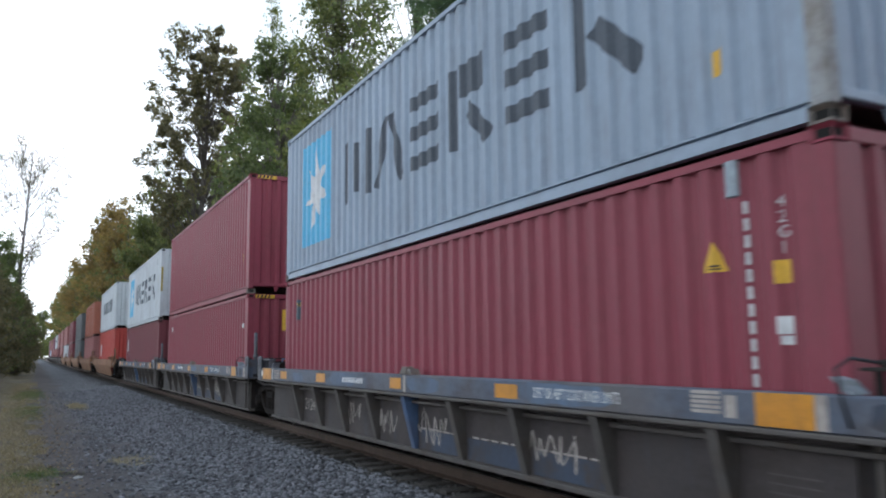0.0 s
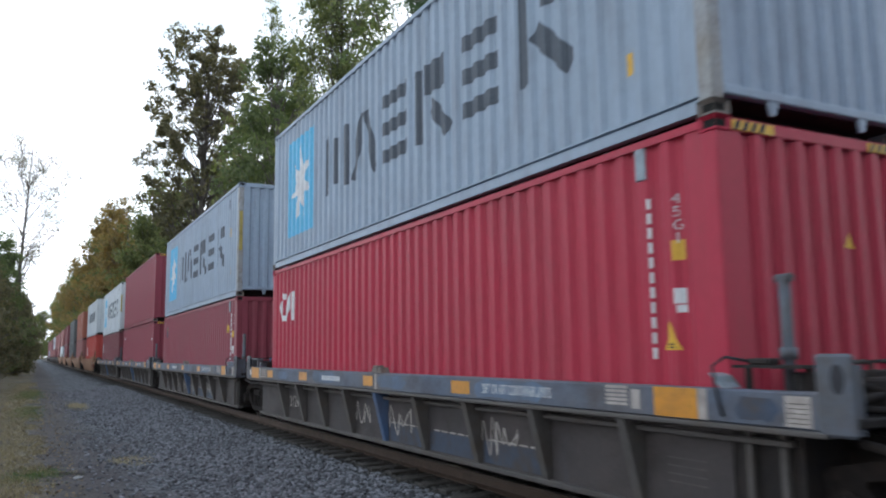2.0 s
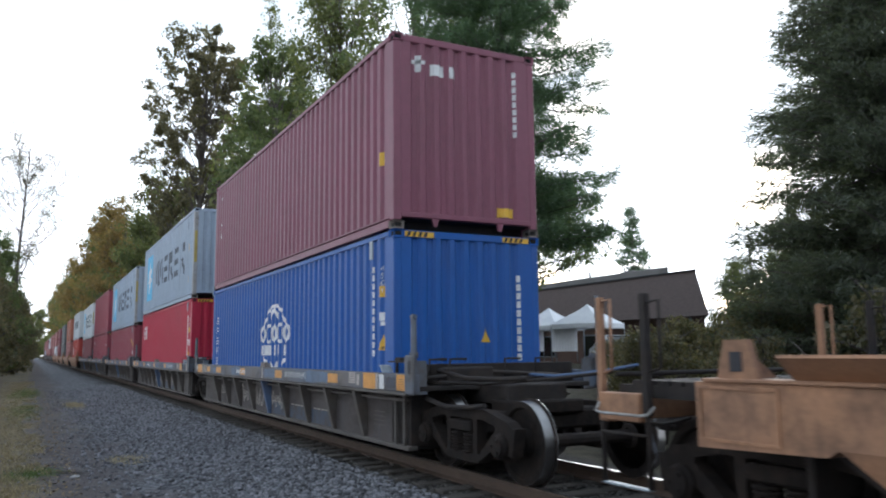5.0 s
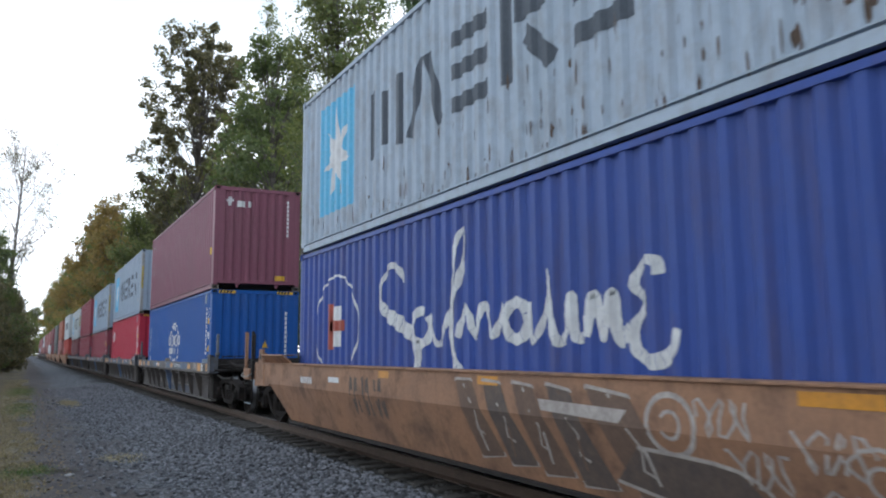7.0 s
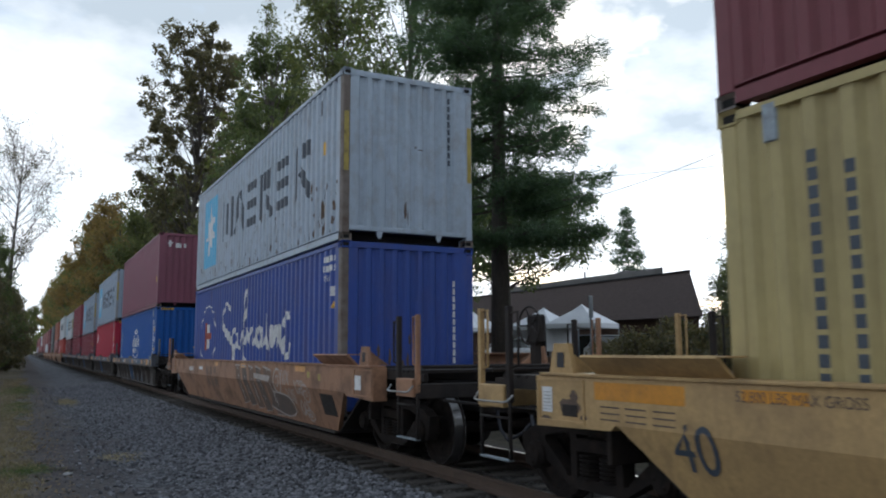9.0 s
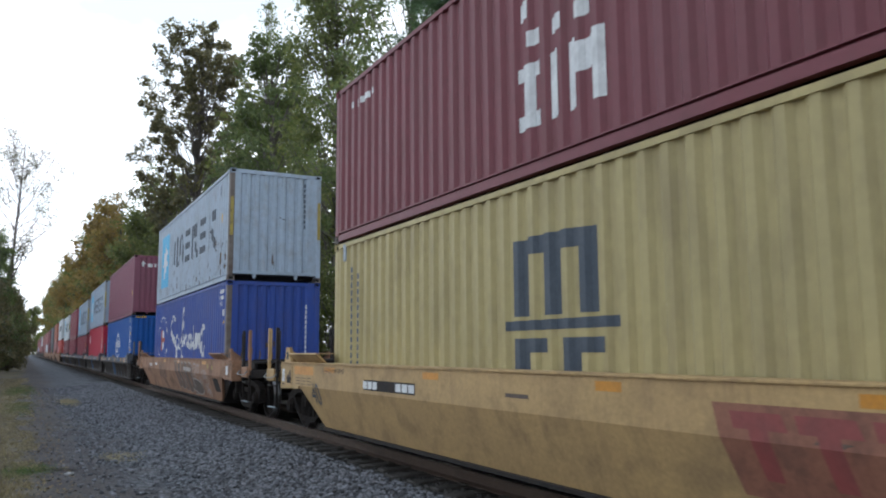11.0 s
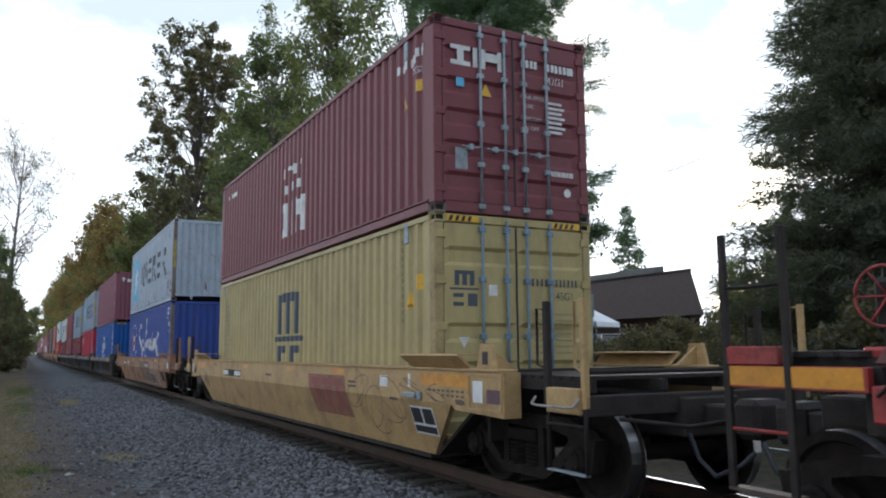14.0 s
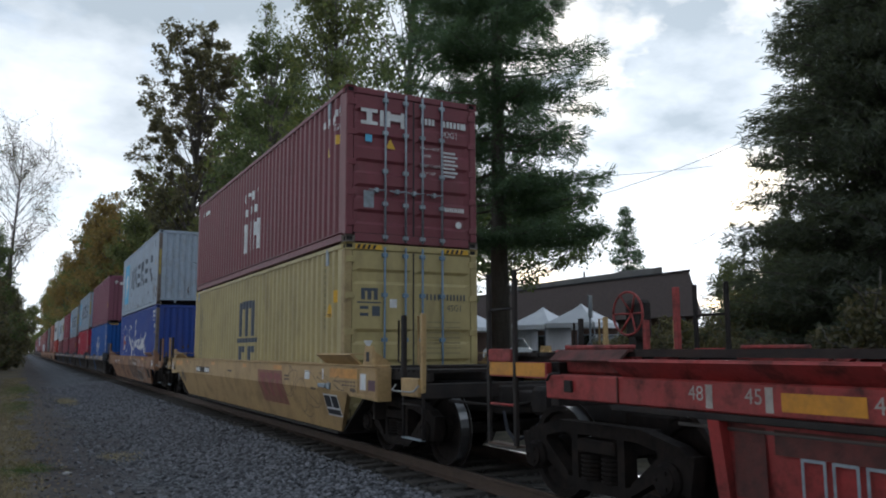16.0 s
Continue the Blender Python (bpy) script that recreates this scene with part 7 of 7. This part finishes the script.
for x, y, a, k in ((9.6, 17.0, 40, 0.7), (8.4, 12.4, 90, 0.9), (11.8, 19.5, 150, 0.8), (13.5, 23.0, 10, 0.8), (10.5, 14.6, 300, 1.0), (16.0, 22.0, 30, 1.1), (17.5, 19.0, 130, 1.5), (9.0, 9.0, 200, 1.3), (8.2, 6.5, 20, 1.3), (20, 21, 70, 1.5), (17.0, 20.5, 10, 1.1), (18.2, 18.2, 100, 1.7), (15.6, 15.0, 190, 1.7), (22.0, 19.0, 280, 2.3), (12.0, 14.8, 240, 1.3)):
    again(shrub, x, y, a, k)

# unseen trees behind and left of the camera, added to block sky light
for x, y, a, k in ((-10, -24, 0, 1.05), (-2, -29, 80, 1.15), (7, -27, 160, 1.05), (15, -25, 60, 1.0), (-17, -20, 200, 0.9), (23, -24, 20, 1.0), (-21, -8, 30, 0.6), (-21, 4, 30, 0.6), (-20, 14, 230, 0.55), (-20, 26, 330, 0.6), (-20, 37, 70, 0.55)):
    again(dark, x, y, a, k)

# grass and leaf litter along the left edge
rng = np.random.default_rng(9)
N = 42000
gx = -5.3 - np.abs(rng.normal(size=N)) * 0.9
gy = 9 + 55 * rng.uniform(size=N) ** 1.8
keep = np.array([noise.noise((float(x) * 1.7, float(y) * 0.6, 3.0)) + 0.6 * noise.noise((float(x) * 6, float(y) * 3, 1.0)) > 0.9 * (float(x) + 5.5) - 0.02 for x, y in zip(gx, gy)])
gx, gy = gx[keep], gy[keep]
N = len(gx)
gz = np.array([ground_z(float(x), float(y)) for x, y in zip(gx, gy)])
a = rng.uniform(0, 6.28, N)
h = rng.uniform(0.02, 0.08, N)
w = 0.006 + 0.004 * rng.uniform(size=N)
base = np.stack((gx, gy, gz - 0.01), 1)
sidew = np.stack((np.cos(a), np.sin(a), 0 * a), 1) * w[:, None]
tip = base + np.stack((rng.normal(size=N) * 0.04, rng.normal(size=N) * 0.04, h), 1)
V = np.stack((base - sidew, base + sidew, tip), 1).reshape(-1, 3)
tagged(raw("grass", V.tolist(), np.arange(N * 3).reshape(-1, 3).tolist(), M_GRASS), "patchy dry grass with green tufts along the road", "grass", "", "stuff")


# low tufts on the road and at its edge
M_STRAW = mat("bleached straw blade", (0.26, 0.22, 0.155), (0.42, 0.35, 0.25), rough=0.8, island=True, fine=0, bump=0, translucent=0.2)
M_WEED = mat("fresh green weed blade", (0.07, 0.11, 0.03), (0.13, 0.17, 0.06), rough=0.7, island=True, fine=0, bump=0, translucent=0.3)


def tuft(x, y, rx, ry, count, high, material, label):
    g = np.random.default_rng(int(y * 100))
    px_, py_ = x + g.normal(size=count) * rx, y + g.normal(size=count) * ry
    at = np.array([(p, q, ground_z(float(p), float(q)) - 0.005) for p, q in zip(px_, py_)])
    turn = g.uniform(0, 6.28, count)
    wide = np.stack((np.cos(turn), np.sin(turn), 0 * turn), 1) * 0.006
    top = at + np.stack((g.normal(size=count) * 0.05, g.normal(size=count) * 0.05, g.uniform(0.3, 1.0, count) * high), 1)
    V = np.stack((at - wide, at + wide, top), 1).reshape(-1, 3)
    tagged(raw("grass_tuft", V.tolist(), np.arange(count * 3).reshape(-1, 3).tolist(), material), label, "grass", "", "stuff")


tuft(-4.04, 33.8, 0.14, 0.9, 1500, 0.16, M_STRAW, "bleached straw tuft growing out of the gravel road")
tuft(-3.95, 15.9, 0.17, 0.32, 1300, 0.06, M_STRAW, "flat bleached straw tuft in the gravel")
tuft(-5.55, 14.0, 0.22, 0.38, 1500, 0.06, M_WEED, "low green weeds at the road's edge")
tuft(-5.75, 43.0, 0.35, 3.0, 1700, 0.14, M_WEED, "green weeds below the hedge")
tuft(-5.7, 30.0, 0.25, 2.0, 1200, 0.10, M_WEED, "thin green weeds in dry grass")


M_SOIL = mat("damp dark soil", (0.035, 0.031, 0.030), (0.05, 0.044, 0.042), rough=0.95, scale=6, spec=0.1, bump=0.6)
g = random.Random(6)
bm = bmesh.new()
ring = [(-5.1 + 0.34 * g.uniform(0.7, 1.0) * math.cos(math.tau * i / 22), 13.95 + 0.22 * g.uniform(0.6, 1.0) * math.sin(math.tau * i / 22)) for i in range(22)]
mid = bm.verts.new((-5.1, 13.95, ground_z(-5.1, 13.95) + 0.012))
rim = [bm.verts.new((x, y, ground_z(x, y) + 0.006)) for x, y in ring]
for i in range(22):
    bm.faces.new((mid, rim[i], rim[(i + 1) % 22]))
tagged(part("soil_patch", bm, M_SOIL, None), "damp dark soil in a shallow rut of the road", "soil", "", "stuff")
bm = bmesh.new()
bmesh.ops.create_icosphere(bm, subdivisions=2, radius=0.06, matrix=pose(-4.95, 13.3, ground_z(-4.95, 13.3) + 0.015, 0, 0, 20) @ Matrix.Diagonal((1.3, 0.9, 0.5, 1)))
for v_ in bm.verts:
    v_.co += Vector((g.uniform(-1, 1), g.uniform(-1, 1), g.uniform(-1, 1))) * 0.006
tagged(part("stone", bm, M_POSTGREY, None), "single pale stone lying on the road", "stone")


# fallen leaves on the verge
M_LITTER = mat("fallen leaf", (0.11, 0.075, 0.04), (0.21, 0.15, 0.085), rough=0.8, island=True, fine=0, bump=0)
n = 5200
lx = -4.9 - np.abs(rng.normal(size=n)) * 1.4
ly = 9 + 45 * rng.uniform(size=n) ** 1.6
P = np.array([(x, y, ground_z(float(x), float(y)) + 0.012) for x, y in zip(lx, ly)])
a = rng.uniform(0, 6.28, n)
s_ = rng.uniform(0.015, 0.04, n)[:, None]
d1 = np.stack((np.cos(a), np.sin(a), rng.normal(size=n) * 0.25), 1) * s_
d2 = np.stack((-np.sin(a), np.cos(a), rng.normal(size=n) * 0.25), 1) * s_ * 0.6
V = np.stack((P - d1, P + d2, P + d1, P - d2), 1).reshape(-1, 3)
tagged(raw("fallen_leaves", V.tolist(), np.arange(n * 4).reshape(-1, 4).tolist(), M_LITTER), "brown fallen leaves scattered over the verge", "leaves", "", "stuff")


# ---- beyond the track: low building, canopies, parked cars ----
M_ROOF = mat("dark brown shingle", (0.075, 0.055, 0.052), (0.105, 0.078, 0.072), rough=0.85, scale=3, stretch=(1, 1, 6), bump=0.4)
M_FLATROOF = mat("grey membrane", (0.16, 0.155, 0.15), (0.2, 0.195, 0.19), rough=0.8, scale=0.6, grime=0.3)
M_BRICK = mat("dark brick wall", (0.10, 0.06, 0.05), (0.13, 0.08, 0.065), rough=0.85, scale=8, bump=0.3)
M_CANVAS = mat("white canopy cloth", (0.72, 0.74, 0.78), (0.62, 0.64, 0.70), rough=0.8, scale=1.5, bump=0.1)
M_CARW = mat("silver car paint", (0.55, 0.57, 0.60), (0.5, 0.52, 0.55), rough=0.25, bump=0, spec=0.6)
M_GLASS = mat("dark glass", (0.015, 0.017, 0.02), rough=0.08, bump=0, fine=0, spec=0.6)
M_SIGN = mat("grey sheet metal", (0.22, 0.25, 0.29), rough=0.5, metal=0.3, bump=0.05)
house = tagged(new("restaurant_building"), "low dark brick building with a brown mansard roof", "building")
bm = bmesh.new()
prism(bm, [(31.0, 35.2), (42.0, 46.9), (42.0, 70.0), (31.0, 66.0)], lambda p, q, r: (p, q, r), -0.2, 3.7)
part("wall", bm, M_BRICK, house)
bm = bmesh.new()
# sloping mansard all round, overhanging the wall
lo = [(30.0, 33.9), (43.0, 47.2), (43.0, 71.0), (30.0, 67.0)]
hi = [(31.2, 36.0), (42.0, 47.1), (42.0, 69.5), (31.2, 65.5)]
vl = [bm.verts.new((x, y, 3.45)) for x, y in lo]
vh = [bm.verts.new((x, y, 6.35)) for x, y in hi]
for i in range(4):
    bm.faces.new((vl[i], vl[(i + 1) % 4], vh[(i + 1) % 4], vh[i]))
bm.faces.new(vh)
bm.faces.new(vl[::-1])
roof = part("roof", bm, M_ROOF, house)
bm = bmesh.new()
prism(bm, [(31.1, 35.8), (42.1, 46.9), (42.1, 69.6), (31.1, 65.6)], lambda p, q, r: (p, q, r), 6.352, 6.43)
part("roof_edge", bm, M_BLACK, roof)
bm = bmesh.new()
prism(bm, [(33.0, 40.2), (40.0, 47.5), (40.0, 62.0), (33.0, 60.0)], lambda p, q, r: (p, q, r), 6.43, 7.1)
box(bm, 35.0, 36.0, 46.0, 47.0, 7.05, 7.5)
rod(bm, [(34, 50, 7.1), (34, 50, 7.7)], 0.08, 6)
part("roof_plant", bm, M_FLATROOF, house)
for y, w, z0, z1 in ((36.0, 1.1, 0.3, 2.6), (39.5, 1.6, 1.0, 2.5), (46.0, 2.2, 1.0, 2.5), (52.0, 2.2, 1.0, 2.5), (58.0, 2.2, 1.0, 2.5)):
    bm = bmesh.new()
    box(bm, 30.92, 31.0, y - w / 2 - 0.08, y + w / 2 + 0.08, z0 - 0.08, z1 + 0.08)
    wd = part("window" if z0 > 0.5 else "door", bm, M_SIGN if z0 > 0.5 else M_PATCH, house)
    bm = bmesh.new()
    box(bm, 30.88, 30.917, y - w / 2, y + w / 2, z0, z1)
    part("pane", bm, M_GLASS, wd)
bm = bmesh.new()
prism(bm, [(35.9, 3.1), (36.3, 3.45), (36.7, 3.1), (36.3, 2.75)], along_x, 30.85, 30.90)
part("diamond_sign", bm, M_SIGN, house)


def canopy(x, y, turn, w=3.0):
    c = new("canopy_tent")
    for sx in (-1, 1):
        for sy in (-1, 1):
            bm = bmesh.new()
            rod(bm, [(sx * w / 2, sy * w / 2, 0), (sx * w / 2, sy * w / 2, 2.1)], 0.03, 6)
            part("leg", bm, M_SIGN, c)
    bm = bmesh.new()
    base_ = [bm.verts.new((sx * w / 2, sy * w / 2, z)) for z in (1.85, 2.12) for sx, sy in ((-1, -1), (1, -1), (1, 1), (-1, 1))]
    top = [bm.verts.new((sx * 0.28, sy * 0.28, 2.95)) for sx, sy in ((-1, -1), (1, -1), (1, 1), (-1, 1))]
    for i in range(4):
        j = (i + 1) % 4
        bm.faces.new((base_[i], base_[j], base_[4 + j], base_[4 + i]))
        bm.faces.new((base_[4 + i], base_[4 + j], top[j], top[i]))
    bm.faces.new(top)
    cap = bmesh.ops.create_cone(bm, cap_ends=True, segments=4, radius1=0.5, radius2=0.02, depth=0.32, matrix=pose(0, 0, 3.06, 0, 0, 45))
    part("cloth_roof", bm, M_CANVAS, c)
    bm = bmesh.new()
    fold = [(-w / 2 + k * w / 18, w / 2 - 0.01 + 0.05 * (k % 2)) for k in range(19)]
    prism(bm, fold + [(p, q - 0.02) for p, q in fold[::-1]], lambda p, q, r: (p, q, r), 0.6, 1.86)
    part("side_curtain", bm, M_CANVAS, c)
    tagged(c, "white pop-up canopy tent with a hanging side cloth", "tent", "canopies")
    c.matrix_basis = pose(x, y, ground_z(x, y) + 0.35, 0, 0, turn)
    return c


tent = canopy(22.2, 39.2, 20)
for x, y, a in ((22.0, 35.2, 25), (20.8, 45.4, 15)):
    copy_thing(tent, pose(x, y, ground_z(x, y) + 0.35, 0, 0, a))


def parked_car(x, y, turn, paintwork, label):
    c = new("parked_car")
    bm = bmesh.new()
    prism(bm, [(-2.2, 0.35), (2.2, 0.35), (2.25, 0.7), (2.05, 0.88), (1.1, 0.95), (-1.75, 0.98), (-2.2, 0.9), (-2.28, 0.6)], lambda p, q, r: (p, r, q), -0.88, 0.88)
    bmesh.ops.bevel(bm, geom=bm.edges, offset=0.06, segments=2, affect="EDGES")
    body = part("body", bm, paintwork, c)
    bm = bmesh.new()
    lo = [bm.verts.new(q) for q in ((1.15, -0.82, 0.93), (1.15, 0.82, 0.93), (-1.85, 0.82, 0.95), (-1.85, -0.82, 0.95))]
    hi = [bm.verts.new(q) for q in ((0.35, -0.62, 1.42), (0.35, 0.62, 1.42), (-1.2, 0.62, 1.42), (-1.2, -0.62, 1.42))]
    for i in range(4):
        bm.faces.new((lo[i], lo[(i + 1) % 4], hi[(i + 1) % 4], hi[i]))
    part("window_glass", bm, M_GLASS, c)
    bm = bmesh.new()
    box(bm, -1.25, 0.4, -0.64, 0.64, 1.415, 1.46, 0.02)
    part("roof", bm, paintwork, c)
    for p in (0.36, -0.4, -1.2):
        for sy in (-1, 1):
            bm = bmesh.new()
            rod(bm, [(p * 1.0, sy * 0.635, 1.42), (p + (0.8 if p > 0 else (-0.6 if p < -1 else 0.0)), sy * 0.835, 0.95)], 0.035, 5)
            part("pillar", bm, paintwork, c)
    for px in (1.4, -1.4):
        for sy in (-1, 1):
            bm = bmesh.new()
            disc(bm, lambda a, p, q: (px + p, sy * (0.72 + a), 0.33 + q), [(0, 0.33), (0.18, 0.33), (0.19, 0.2), (0.17, 0.19)], 18)
            part("wheel", bm, M_BLACK, c)
    c.matrix_basis = pose(x, y, ground_z(x, y) + 0.25, 0, 0, turn)
    return tagged(c, label, "car")


parked_car(17.6, 36.2, 70, M_CARW, "silver saloon car parked beside the tents")
parked_car(20.0, 30.6, 62, M_CARW, "pale car parked near the low building")

pole = tagged(new("sign_post"), "grey sheet sign on a post, seen edge on", "sign")
bm = bmesh.new()
rod(bm, [(0, 0, 0), (0, 0, 3.1)], 0.035, 6)
part("post", bm, M_SIGN, pole)
bm = bmesh.new()
box(bm, -0.16, 0.16, -0.03, 0.0, 2.45, 3.15, 0.01)
part("sign_plate", bm, M_SIGN, pole)
pole.matrix_basis = pose(10.0, 19.5, 0.0, 0, 0, 30)

util = tagged(new("utility_pole"), "far wooden utility pole with a transformer", "pole")
bm = bmesh.new()
rod(bm, [(0, 0, 0), (0, 0, 11.2)], 0.16, 8, 0.1)
box(bm, -1.1, 1.1, -0.06, 0.06, 10.2, 10.35)
part("mast", bm, M_BARK, util)
bm = bmesh.new()
rod(bm, [(0.35, 0, 8.0), (0.35, 0, 9.0)], 0.25, 10)
part("transformer", bm, M_SIGN, util)
util.matrix_basis = pose(56, 53, 0, 0, 0, 40)
for nm, p0, p1 in (("cable", (5.9, 16.2, 4.95), (12.6, 12.2, 7.95)), ("cable", (8.6, 25.8, 7.85), (21.0, 19.0, 8.95)), ("cable", (12.2, 17.3, 4.6), (9.4, 12.6, 5.2)), ("cable", (31.5, 45.0, 6.4), (56.0, 53.0, 10.3))):
    bm = bmesh.new()
    p0, p1 = Vector(p0), Vector(p1)
    rod(bm, [p0.lerp(p1, i / 12) - Vector((0, 0, 0.25 * math.sin(math.pi * i / 12))) for i in range(13)], 0.008, 5)
    tagged(part(nm, bm, M_DARK, None), "thin black overhead cable", "cable")


# ---- the rolling train ----
def motions():
    times = [0.5 * i for i in range(33)]
    for ob, along, z in MOVERS:
        walk(ob, [(t, pose(0, train_y(t) + along, z)) for t in times])
    fine_times = [i / 15 for i in range(241)]
    for ws, y, r in WHEELS:
        walk(ws, [(t, pose(0, y, r, -math.degrees((train_y(t) - train_y(0)) / r))) for t in fine_times])


motions()
